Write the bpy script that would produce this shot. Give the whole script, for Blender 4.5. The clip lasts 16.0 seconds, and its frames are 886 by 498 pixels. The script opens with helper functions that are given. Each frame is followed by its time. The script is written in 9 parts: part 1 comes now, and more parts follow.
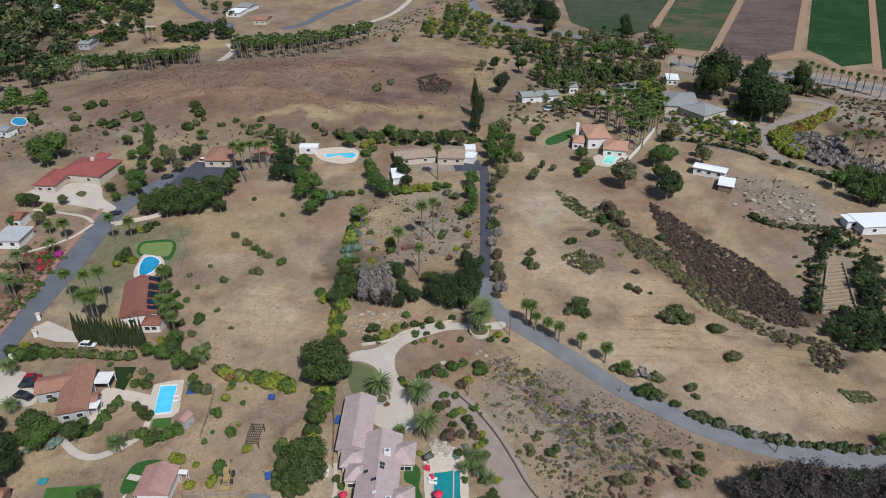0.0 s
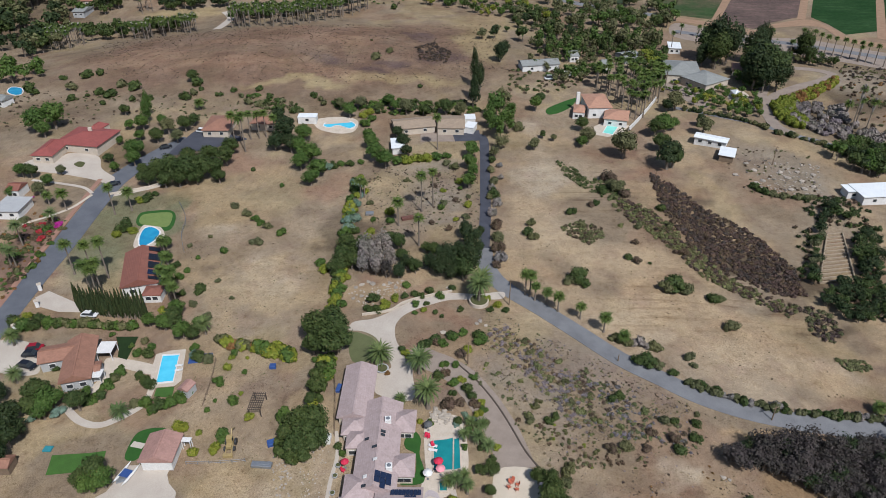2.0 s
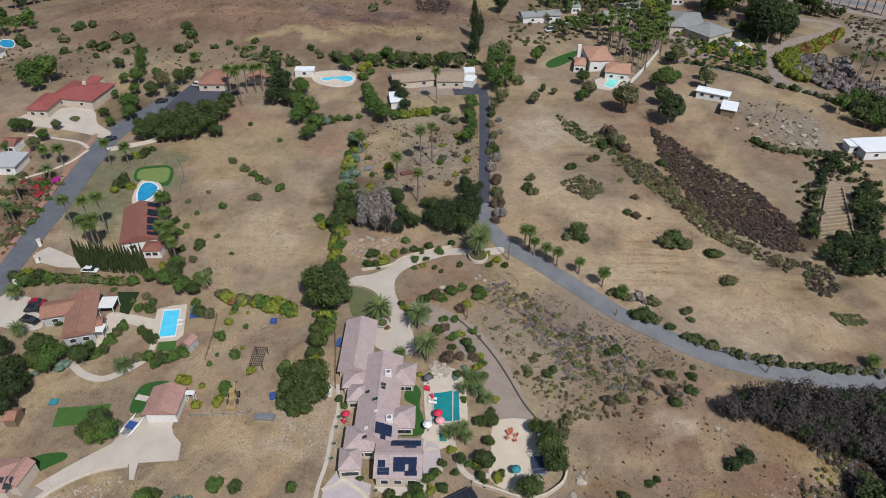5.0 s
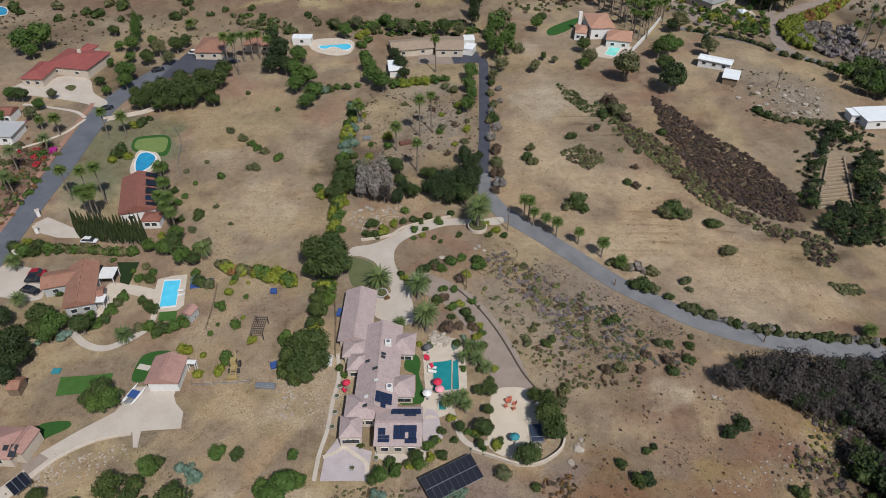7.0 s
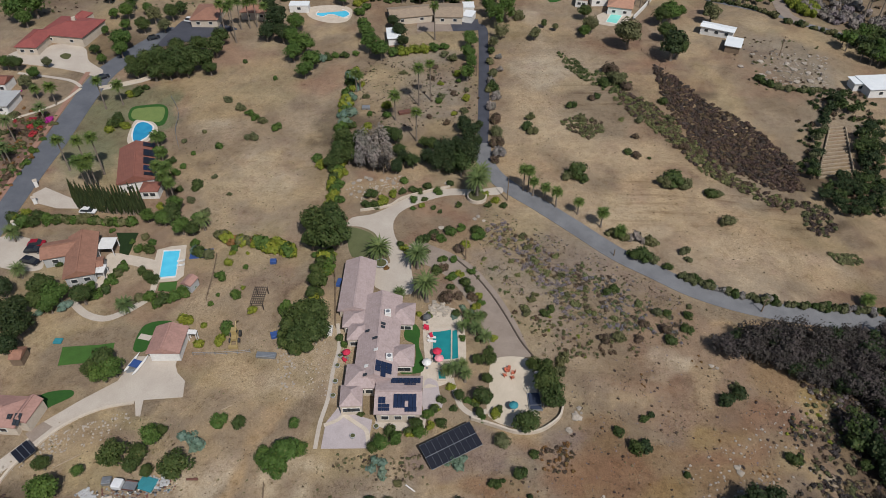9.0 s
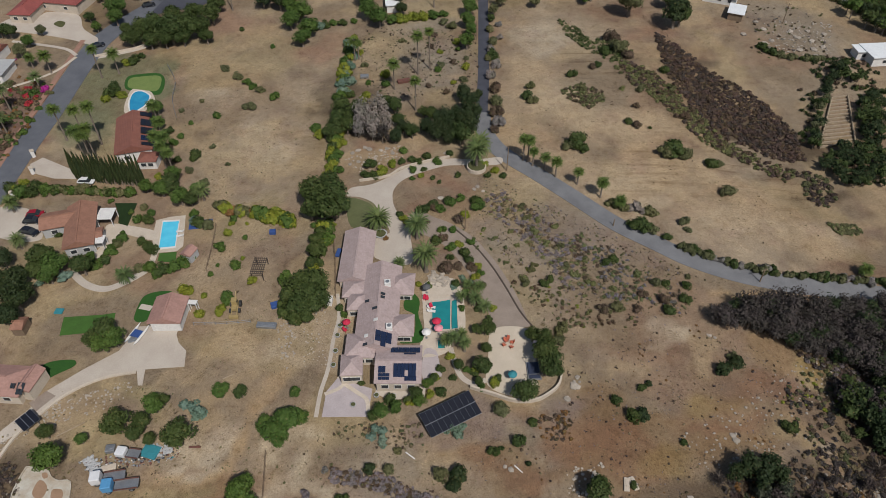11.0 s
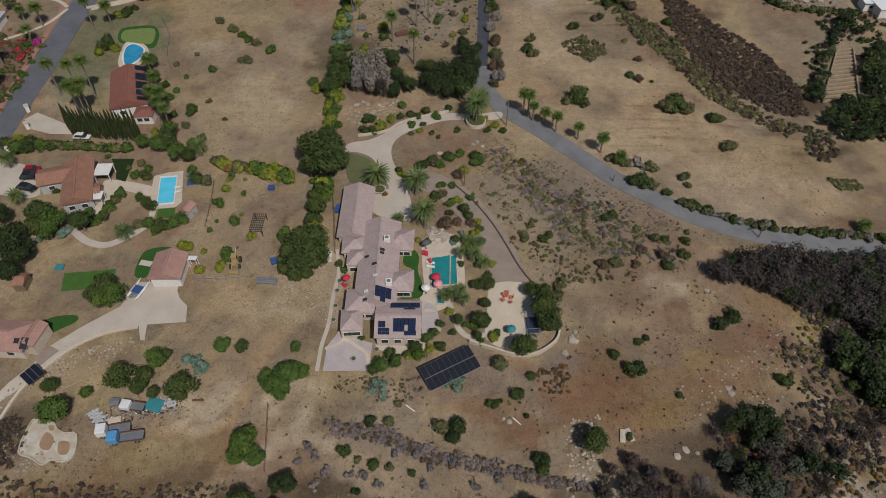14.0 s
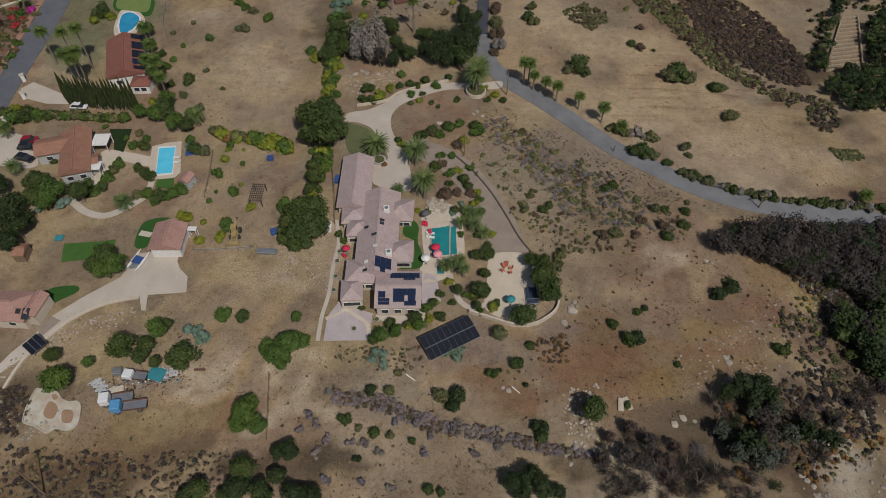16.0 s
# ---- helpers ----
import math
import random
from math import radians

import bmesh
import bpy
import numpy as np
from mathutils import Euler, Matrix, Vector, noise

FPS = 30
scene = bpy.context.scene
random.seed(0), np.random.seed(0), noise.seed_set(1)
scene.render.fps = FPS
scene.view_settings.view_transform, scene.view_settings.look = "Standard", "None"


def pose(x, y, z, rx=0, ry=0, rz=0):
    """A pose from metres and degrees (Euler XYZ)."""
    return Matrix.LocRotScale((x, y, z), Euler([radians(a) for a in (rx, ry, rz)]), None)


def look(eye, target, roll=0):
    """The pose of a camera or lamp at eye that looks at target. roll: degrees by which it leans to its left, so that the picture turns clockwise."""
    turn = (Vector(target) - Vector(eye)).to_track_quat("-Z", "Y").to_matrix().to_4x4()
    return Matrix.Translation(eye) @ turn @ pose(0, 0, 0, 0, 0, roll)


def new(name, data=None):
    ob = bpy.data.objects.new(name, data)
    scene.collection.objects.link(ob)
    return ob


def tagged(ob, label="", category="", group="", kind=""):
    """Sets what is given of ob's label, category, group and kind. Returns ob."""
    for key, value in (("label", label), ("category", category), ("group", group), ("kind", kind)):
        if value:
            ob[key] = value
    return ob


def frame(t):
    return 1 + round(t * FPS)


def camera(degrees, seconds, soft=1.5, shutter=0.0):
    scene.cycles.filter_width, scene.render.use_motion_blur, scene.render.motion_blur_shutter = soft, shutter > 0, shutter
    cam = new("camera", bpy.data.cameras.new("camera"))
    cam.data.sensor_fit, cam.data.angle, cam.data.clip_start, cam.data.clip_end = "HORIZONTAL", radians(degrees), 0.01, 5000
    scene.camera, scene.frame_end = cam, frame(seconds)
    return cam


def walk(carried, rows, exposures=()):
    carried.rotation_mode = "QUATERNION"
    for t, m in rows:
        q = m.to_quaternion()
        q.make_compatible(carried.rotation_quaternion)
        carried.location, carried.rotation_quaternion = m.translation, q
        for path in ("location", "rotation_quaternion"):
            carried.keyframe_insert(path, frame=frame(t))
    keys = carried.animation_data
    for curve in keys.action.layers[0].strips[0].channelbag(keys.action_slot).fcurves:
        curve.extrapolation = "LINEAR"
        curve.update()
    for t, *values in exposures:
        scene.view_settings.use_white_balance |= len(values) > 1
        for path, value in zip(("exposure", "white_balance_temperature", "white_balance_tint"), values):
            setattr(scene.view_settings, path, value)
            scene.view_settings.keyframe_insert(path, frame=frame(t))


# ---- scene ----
cam = camera(64.94, 16.0, 0.6)
ROWS = [  # seconds, place, yaw, pitch, roll: a hovering aircraft that tilts its lens down
    (0.0, 0.000, 0.000, 115.000, 0.000, -30.838, -0.009),
    (2.0, -0.082, -0.176, 114.942, -0.048, -33.236, -0.007),
    (4.0, -0.134, -0.246, 114.939, -0.109, -35.673, -0.010),
    (6.0, -0.165, -0.246, 114.966, -0.180, -38.131, -0.017),
    (8.0, -0.184, -0.211, 115.001, -0.257, -40.596, -0.029),
    (10.0, -0.199, -0.176, 115.021, -0.336, -43.052, -0.046),
    (12.0, -0.219, -0.177, 115.005, -0.414, -45.482, -0.066),
    (14.0, -0.253, -0.248, 114.928, -0.488, -47.872, -0.089),
    (16.0, -0.311, -0.425, 114.768, -0.554, -50.205, -0.116),
]
EXPOSURES = [(0.0, 0.16, 5960, 10), (4.0, 0.13, 6080, 10), (8.0, -0.02, 6300, 10), (12.0, -0.28, 6540, 10), (16.0, -0.48, 6600, 10)]
walk(cam, [(t, pose(x, y, z, 0, 0, yaw) @ pose(0, 0, 0, 90 + pitch) @ pose(0, 0, 0, 0, 0, -roll))
           for t, x, y, z, yaw, pitch, roll in ROWS], EXPOSURES)

# ---- light ----
SUN_ELEVATION, SUN_SIDE = 52.0, 154.0  # degrees; the bearing is clockwise from +y
world = bpy.data.worlds.new("sky")
scene.world = world
world.use_nodes = True
sky = world.node_tree.nodes.new("ShaderNodeTexSky")
sky.sky_type, sky.sun_disc = "NISHITA", False
sky.sun_elevation, sky.sun_rotation = radians(SUN_ELEVATION), radians(SUN_SIDE)
world.node_tree.links.new(sky.outputs[0], world.node_tree.nodes["Background"].inputs[0])
world.node_tree.nodes["Background"].inputs[1].default_value = 0.08
sun_data = bpy.data.lights.new("sun", "SUN")
sun_data.energy, sun_data.angle, sun_data.color = 4.3, radians(0.53), (1.0, 0.965, 0.92)
sun = new("sun", sun_data)
sun.matrix_world = look((160 * math.sin(radians(SUN_SIDE)), 160 * math.cos(radians(SUN_SIDE)), 160 * math.tan(radians(SUN_ELEVATION))), (0, 0, 0))


# ---- materials ----
def nodes_of(name):
    m = bpy.data.materials.new(name)
    m.use_nodes = True
    t = m.node_tree
    return m, t, t.nodes["Principled BSDF"]


def noise_node(t, scale, detail=4.0, rough=0.6, vector=None):
    n = t.nodes.new("ShaderNodeTexNoise")
    n.inputs["Scale"].default_value, n.inputs["Detail"].default_value, n.inputs["Roughness"].default_value = scale, detail, rough
    if vector:
        t.links.new(vector, n.inputs["Vector"])
    return n.outputs["Fac"]


def ramp(t, fac, low, high):
    r = t.nodes.new("ShaderNodeMapRange")
    r.inputs["From Min"].default_value, r.inputs["From Max"].default_value = low, high
    t.links.new(fac, r.inputs["Value"])
    return r.outputs[0]


def mix(t, fac, a, b, mode="MIX"):
    n = t.nodes.new("ShaderNodeMix")
    n.data_type, n.blend_type = "RGBA", mode
    for socket, value in ((n.inputs[0], fac), (n.inputs[6], a), (n.inputs[7], b)):
        if isinstance(value, bpy.types.NodeSocket):
            t.links.new(value, socket)
        elif isinstance(value, tuple):
            socket.default_value = (*value, 1)
        else:
            socket.default_value = value
    return n.outputs[2]


def bump(t, shader, fac, strength, distance):
    n = t.nodes.new("ShaderNodeBump")
    n.inputs["Strength"].default_value, n.inputs["Distance"].default_value = strength, distance
    t.links.new(fac, n.inputs["Height"])
    t.links.new(n.outputs[0], shader.inputs["Normal"])


def position(t):
    return t.nodes.new("ShaderNodeNewGeometry").outputs["Position"]


def plain(name, a, b=None, scale=0.8, rough=0.85, metal=0.0, relief=0.3, fine=6.0, vary=0.0):
    """A surface of two mixed tones with stains and grain, in metres; vary: change from thing to thing."""
    m, t, s = nodes_of(name)
    b = b or tuple(v * 0.72 for v in a)
    p = position(t)
    c = mix(t, ramp(t, noise_node(t, scale, 5.0, 0.62, p), 0.32, 0.68), a, b)
    grain = noise_node(t, fine, 3.0, 0.7, p)
    c = mix(t, ramp(t, grain, 0.3, 0.75), c, mix(t, 1.0, c, (0.72, 0.72, 0.72), "MULTIPLY"))
    if vary:
        rnd = t.nodes.new("ShaderNodeObjectInfo").outputs["Random"]
        c = mix(t, rnd, c, mix(t, 1.0, c, (1 - vary, 1 - vary, 1 - vary), "MULTIPLY"))
    t.links.new(c, s.inputs["Base Color"])
    s.inputs["Roughness"].default_value, s.inputs["Metallic"].default_value = rough, metal
    s.inputs["Specular IOR Level"].default_value = 0.15 if rough > 0.8 else 0.5
    bump(t, s, grain, relief, 0.05)
    return m


def leafy(name, a, b, dry=(0.16, 0.12, 0.05), dry_part=0.12):
    """Foliage: leaf to leaf, clump to clump and plant to plant variation."""
    m, t, s = nodes_of(name)
    geo = t.nodes.new("ShaderNodeNewGeometry")
    rnd = t.nodes.new("ShaderNodeObjectInfo").outputs["Random"]
    c = mix(t, geo.outputs["Random Per Island"], a, b)
    c = mix(t, ramp(t, noise_node(t, 0.35, 3.0, 0.6, geo.outputs["Position"]), 0.35, 0.7), c, mix(t, 1.0, c, (0.62, 0.7, 0.6), "MULTIPLY"))
    c = mix(t, mix(t, 1.0, rnd, (0.5, 0.5, 0.5), "MULTIPLY"), c, mix(t, 1.0, c, (1.5, 1.25, 1.0), "MULTIPLY"))
    c = mix(t, ramp(t, noise_node(t, 1.7, 2.0, 0.5, geo.outputs["Position"]), 0.75 - dry_part, 0.8), c, dry)
    t.links.new(c, s.inputs["Base Color"])
    s.inputs["Roughness"].default_value = 0.65
    s.inputs["Specular IOR Level"].default_value = 0.15
    return m


def tiled(name, a, b, pitch=0.35):
    """Roof tiles: courses across the slope and their weathering."""
    m, t, s = nodes_of(name)
    coord = t.nodes.new("ShaderNodeTexCoord").outputs["Object"]
    p = position(t)
    c = mix(t, ramp(t, noise_node(t, 0.5, 5.0, 0.65, p), 0.3, 0.7), a, b)
    cell = t.nodes.new("ShaderNodeTexVoronoi")
    cell.inputs["Scale"].default_value = 1.0 / pitch
    t.links.new(coord, cell.inputs["Vector"])
    one = t.nodes.new("ShaderNodeSeparateColor")
    t.links.new(cell.outputs["Color"], one.inputs[0])
    c = mix(t, one.outputs[0], c, mix(t, 1.0, c, (0.84, 0.83, 0.82), "MULTIPLY"))
    t.links.new(c, s.inputs["Base Color"])
    s.inputs["Roughness"].default_value = 0.8
    w = t.nodes.new("ShaderNodeTexWave")
    w.bands_direction = "Z"
    w.inputs["Scale"].default_value, w.inputs["Distortion"].default_value = 1.6, 0.6
    t.links.new(coord, w.inputs["Vector"])
    bump(t, s, w.outputs["Fac"], 0.25, 0.05)
    return m


def offset(t, vector, by):
    n = t.nodes.new("ShaderNodeVectorMath")
    n.inputs[1].default_value = (by, by * 0.7, 0)
    t.links.new(vector, n.inputs[0])
    return n.outputs[0]


def ground_material():
    """Dry earth whose kind, and painted ravine shade, come with the mesh; grass, gravel and weeds at three scales."""
    m, t, s = nodes_of("dry_ground")
    tone = t.nodes.new("ShaderNodeVertexColor")
    tone.layer_name = "cover"
    p = position(t)
    c = tone.outputs["Color"]
    c = mix(t, ramp(t, noise_node(t, 0.035, 6.0, 0.6, p), 0.36, 0.66), c, mix(t, 1.0, c, (0.82, 0.77, 0.73), "MULTIPLY"))
    c = mix(t, ramp(t, noise_node(t, 0.16, 7.0, 0.7, p), 0.42, 0.66), c, mix(t, 1.0, c, (1.22, 1.2, 1.16), "MULTIPLY"))
    c = mix(t, ramp(t, noise_node(t, 0.11, 6.0, 0.7, offset(t, p, 40.0)), 0.5, 0.68), c, mix(t, 1.0, c, (0.86, 0.82, 0.86), "MULTIPLY"))
    c = mix(t, ramp(t, noise_node(t, 0.6, 7.0, 0.72, p), 0.5, 0.72), c, mix(t, 1.0, c, (0.70, 0.66, 0.61), "MULTIPLY"))
    # wheel and plough streaks that follow the slope
    turned = t.nodes.new("ShaderNodeMapping")
    turned.inputs["Rotation"].default_value[2] = radians(38)
    turned.inputs["Scale"].default_value = (0.035, 0.55, 1)
    t.links.new(p, turned.inputs["Vector"])
    streak = ramp(t, noise_node(t, 1.0, 5.0, 0.6, turned.outputs[0]), 0.52, 0.72)
    c = mix(t, mix(t, 1.0, streak, tone.outputs["Alpha"], "MULTIPLY"), c, mix(t, 1.0, c, (0.62, 0.56, 0.52), "MULTIPLY"))
    # bleached straw and stones, then dark weed specks in drifts
    c = mix(t, ramp(t, noise_node(t, 1.9, 4.0, 0.75, p), 0.56, 0.68), c, mix(t, 1.0, c, (1.36, 1.33, 1.27), "MULTIPLY"))
    drift = ramp(t, noise_node(t, 0.07, 3.0, 0.6, offset(t, p, 90.0)), 0.30, 0.62)
    fine = noise_node(t, 2.6, 4.0, 0.75, p)
    speck = ramp(t, fine, 0.53, 0.66)
    c = mix(t, mix(t, 1.0, speck, drift, "MULTIPLY"), c, mix(t, 1.0, c, (0.50, 0.47, 0.42), "MULTIPLY"))
    c = mix(t, ramp(t, noise_node(t, 5.5, 3.0, 0.75, p), 0.42, 0.66), c, mix(t, 1.0, c, (0.68, 0.65, 0.61), "MULTIPLY"))
    c = mix(t, 1.0, c, (1.06, 1.085, 1.05), "MULTIPLY")
    t.links.new(c, s.inputs["Base Color"])
    s.inputs["Roughness"].default_value = 0.95
    s.inputs["Specular IOR Level"].default_value = 0.1
    bump(t, s, fine, 0.45, 0.2)
    return m


def field_material(name, a, b, turn):
    """Crop rows across the field, bare streaks and patches."""
    m, t, s = nodes_of(name)
    p = position(t)
    mapping = t.nodes.new("ShaderNodeMapping")
    mapping.inputs["Rotation"].default_value[2] = turn
    mapping.inputs["Scale"].default_value = (0.05, 0.6, 1)
    t.links.new(p, mapping.inputs["Vector"])
    rows = noise_node(t, 1.0, 6.0, 0.75, mapping.outputs[0])
    c = mix(t, ramp(t, noise_node(t, 0.03, 6.0, 0.65, p), 0.42, 0.6), a, b)
    c = mix(t, ramp(t, rows, 0.5, 0.7), c, mix(t, 1.0, c, (2.1, 1.7, 1.8), "MULTIPLY"))
    c = mix(t, ramp(t, noise_node(t, 0.4, 4.0, 0.7, p), 0.45, 0.75), c, mix(t, 1.0, c, (0.6, 0.65, 0.6), "MULTIPLY"))
    t.links.new(c, s.inputs["Base Color"])
    s.inputs["Roughness"].default_value = 0.95
    s.inputs["Specular IOR Level"].default_value = 0.05
    return m


def water_material(name, deep, light):
    m, t, s = nodes_of(name)
    p = position(t)
    c = mix(t, ramp(t, noise_node(t, 0.5, 3.0, 0.5, p), 0.3, 0.7), deep, light)
    t.links.new(c, s.inputs["Base Color"])
    s.inputs["Roughness"].default_value = 0.12
    s.inputs["Specular IOR Level"].default_value = 0.4
    bump(t, s, noise_node(t, 2.5, 2.0, 0.5, p), 0.15, 0.05)
    return m


GROUND = ground_material()
ASPHALT = plain("worn_asphalt", (0.20, 0.20, 0.205), (0.15, 0.15, 0.155), 0.25, 0.9)
NEW_ASPHALT = plain("dark_asphalt", (0.075, 0.078, 0.095), (0.055, 0.057, 0.07), 0.25, 0.85)
STREET = plain("street_asphalt", (0.135, 0.14, 0.155), (0.10, 0.105, 0.12), 0.2, 0.9)
CONCRETE = plain("pale_concrete", (0.50, 0.44, 0.37), (0.42, 0.36, 0.30), 0.15, 0.9)
PAVING = plain("mauve_paving", (0.45, 0.39, 0.385), (0.38, 0.33, 0.325), 0.4, 0.9)
GRAVEL = plain("grey_gravel", (0.30, 0.245, 0.20), (0.24, 0.19, 0.155), 0.3, 0.95)
SAND = plain("pale_sand", (0.55, 0.47, 0.37), (0.48, 0.41, 0.32), 0.3, 0.95)
POND = plain("stained_plaster", (0.50, 0.48, 0.42), (0.36, 0.29, 0.21), 0.35, 0.85)
DIRT = plain("orange_dirt", (0.33, 0.215, 0.14), (0.26, 0.165, 0.105), 0.3, 0.95)
KERB = plain("red_kerb", (0.33, 0.19, 0.14), (0.26, 0.15, 0.11), 0.4, 0.9)
LAWN = plain("green_lawn", (0.060, 0.135, 0.028), (0.050, 0.105, 0.024), 0.5, 0.95, fine=8.0)
TURF = plain("artificial_turf", (0.035, 0.10, 0.02), (0.028, 0.08, 0.018), 0.7, 0.95)
DARK_TURF = plain("dark_turf", (0.02, 0.04, 0.012), (0.016, 0.03, 0.01), 0.7, 0.95)
PUTTING = plain("putting_green", (0.17, 0.22, 0.07), (0.14, 0.19, 0.06), 0.5, 0.95)
WEEDS = plain("dull_grass", (0.125, 0.135, 0.062), (0.10, 0.11, 0.05), 0.3, 0.95)
WHITE = plain("white_paint", (0.72, 0.70, 0.66), (0.62, 0.60, 0.57), 0.6, 0.6)
STUCCO = plain("cream_stucco", (0.55, 0.47, 0.38), (0.47, 0.40, 0.32), 0.6, 0.9)
GREY_WALL = plain("grey_siding", (0.42, 0.42, 0.41), (0.35, 0.35, 0.35), 0.6, 0.8)
MAUVE_TILE = tiled("mauve_tiles", (0.385, 0.30, 0.285), (0.33, 0.255, 0.24))
TERRA_TILE = tiled("terracotta_tiles", (0.29, 0.145, 0.095), (0.225, 0.11, 0.072))
RED_TILE = tiled("dark_red_tiles", (0.27, 0.07, 0.058), (0.21, 0.055, 0.046))
BRICK_TILE = tiled("brown_red_tiles", (0.23, 0.088, 0.06), (0.18, 0.07, 0.05))
PINK_TILE = tiled("pale_terracotta_tiles", (0.43, 0.235, 0.155), (0.35, 0.19, 0.125))
ROSE_TILE = tiled("rose_tiles", (0.36, 0.205, 0.165), (0.29, 0.165, 0.135))
TAN_SHINGLE = tiled("tan_shingles", (0.31, 0.235, 0.165), (0.25, 0.19, 0.135), 0.5)
GREY_SHINGLE = tiled("grey_shingles", (0.24, 0.245, 0.23), (0.19, 0.195, 0.185), 0.5)
WHITE_ROOF = plain("white_roofing", (0.78, 0.79, 0.78), (0.70, 0.72, 0.72), 0.5, 0.5)
METAL = plain("grey_metal", (0.35, 0.36, 0.37), (0.28, 0.29, 0.30), 1.0, 0.45, 0.6)
DARK_METAL = plain("dark_metal", (0.06, 0.06, 0.06), (0.045, 0.045, 0.045), 1.0, 0.5, 0.4)
BLACK = plain("black_rubber", (0.02, 0.02, 0.02), (0.03, 0.03, 0.03), 1.0, 0.7)
WOOD = plain("weathered_wood", (0.22, 0.16, 0.11), (0.17, 0.12, 0.08), 1.2, 0.9)
PALE_WOOD = plain("bleached_timber", (0.36, 0.29, 0.20), (0.27, 0.21, 0.15), 1.2, 0.9)
STONE = plain("pale_stone", (0.46, 0.40, 0.33), (0.34, 0.295, 0.24), 0.9, 0.95, vary=0.3)
BARK = plain("grey_bark", (0.22, 0.18, 0.145), (0.16, 0.13, 0.10), 1.5, 0.95)
SKIRT = plain("dead_fronds", (0.40, 0.36, 0.32), (0.29, 0.255, 0.225), 1.0, 0.95)
GLASS = plain("window_glass", (0.03, 0.035, 0.04), (0.04, 0.045, 0.05), 1.0, 0.08)
PANEL = plain("solar_cells", (0.018, 0.028, 0.062), (0.014, 0.022, 0.05), 0.8, 0.18)
BLACK_PANEL = plain("pool_heater", (0.010, 0.011, 0.017), (0.014, 0.015, 0.022), 0.8, 0.35)
RED_CLOTH = plain("red_cloth", (0.55, 0.02, 0.06), (0.45, 0.015, 0.05), 1.0, 0.8)
PINK_CLOTH = plain("pink_cloth", (0.75, 0.30, 0.34), (0.65, 0.25, 0.28), 1.0, 0.8)
TEAL_CLOTH = plain("teal_cloth", (0.03, 0.22, 0.26), (0.025, 0.18, 0.21), 1.0, 0.8)
BLUE_CLOTH = plain("blue_cloth", (0.03, 0.08, 0.25), (0.025, 0.06, 0.2), 1.0, 0.7)
POOL_TEAL = water_material("teal_water", (0.015, 0.165, 0.175), (0.02, 0.21, 0.215))
POOL_BLUE = water_material("blue_water", (0.07, 0.42, 0.60), (0.10, 0.50, 0.66))
POOL_DEEP = water_material("deep_blue_water", (0.02, 0.20, 0.36), (0.03, 0.26, 0.42))
POOL_PALE = water_material("pale_green_water", (0.17, 0.55, 0.47), (0.22, 0.62, 0.54))
LITTER_MAT = plain("planted_litter", (0.10, 0.10, 0.045), (0.07, 0.075, 0.03), 0.8, 0.95)
OAK = leafy("oak_leaves", (0.030, 0.048, 0.014), (0.055, 0.077, 0.023))
GREEN = leafy("green_leaves", (0.040, 0.075, 0.016), (0.070, 0.114, 0.026))
DARK = leafy("dark_leaves", (0.016, 0.028, 0.011), (0.032, 0.048, 0.018))
LIME = leafy("yellow_green_leaves", (0.11, 0.14, 0.018), (0.19, 0.20, 0.03), (0.22, 0.17, 0.05))
OLIVE = leafy("olive_leaves", (0.07, 0.075, 0.035), (0.12, 0.12, 0.06), (0.15, 0.12, 0.07), 0.07)
SCRUB = leafy("brown_scrub", (0.062, 0.043, 0.033), (0.112, 0.078, 0.058), (0.10, 0.10, 0.04), 0.2)
RUST = leafy("rust_leaves", (0.14, 0.07, 0.03), (0.20, 0.11, 0.045))
GREY = leafy("grey_twigs", (0.145, 0.128, 0.128), (0.235, 0.21, 0.205), (0.10, 0.10, 0.07), 0.1)
BANK_SCRUB = leafy("purple_brown_scrub", (0.043, 0.031, 0.030), (0.086, 0.060, 0.055), (0.085, 0.075, 0.045), 0.1)
DUSK = leafy("dusky_leaves", (0.032, 0.027, 0.027), (0.074, 0.061, 0.060), (0.04, 0.045, 0.02), 0.15)
STRAW_TUFT = leafy("straw_tufts", (0.15, 0.115, 0.07), (0.23, 0.18, 0.11), (0.12, 0.08, 0.05), 0.2)
CACTUS = leafy("pale_cactus_pads", (0.085, 0.098, 0.040), (0.165, 0.172, 0.080), (0.16, 0.13, 0.07), 0.12)
VIOLET = leafy("violet_scrub", (0.118, 0.102, 0.120), (0.195, 0.170, 0.192), (0.12, 0.10, 0.06), 0.2)
MAGENTA = leafy("magenta_flowers", (0.30, 0.015, 0.17), (0.40, 0.03, 0.24), (0.05, 0.09, 0.02), 0.1)
CRIMSON = leafy("crimson_flowers", (0.26, 0.02, 0.03), (0.34, 0.04, 0.06), (0.05, 0.07, 0.02), 0.15)
FROND = leafy("palm_fronds", (0.05, 0.082, 0.02), (0.10, 0.135, 0.034), (0.20, 0.16, 0.06), 0.06)
DATE = leafy("date_palm_fronds", (0.065, 0.10, 0.035), (0.13, 0.165, 0.06), (0.22, 0.18, 0.06), 0.1)
AGAVE_GREY = leafy("blue_grey_gum_leaves", (0.038, 0.046, 0.036), (0.075, 0.085, 0.064), (0.07, 0.055, 0.045), 0.15)
AGAVE = leafy("blue_green_blades", (0.10, 0.16, 0.13), (0.15, 0.21, 0.17))
CYPRESS = leafy("cypress_leaves", (0.022, 0.034, 0.014), (0.042, 0.055, 0.022))
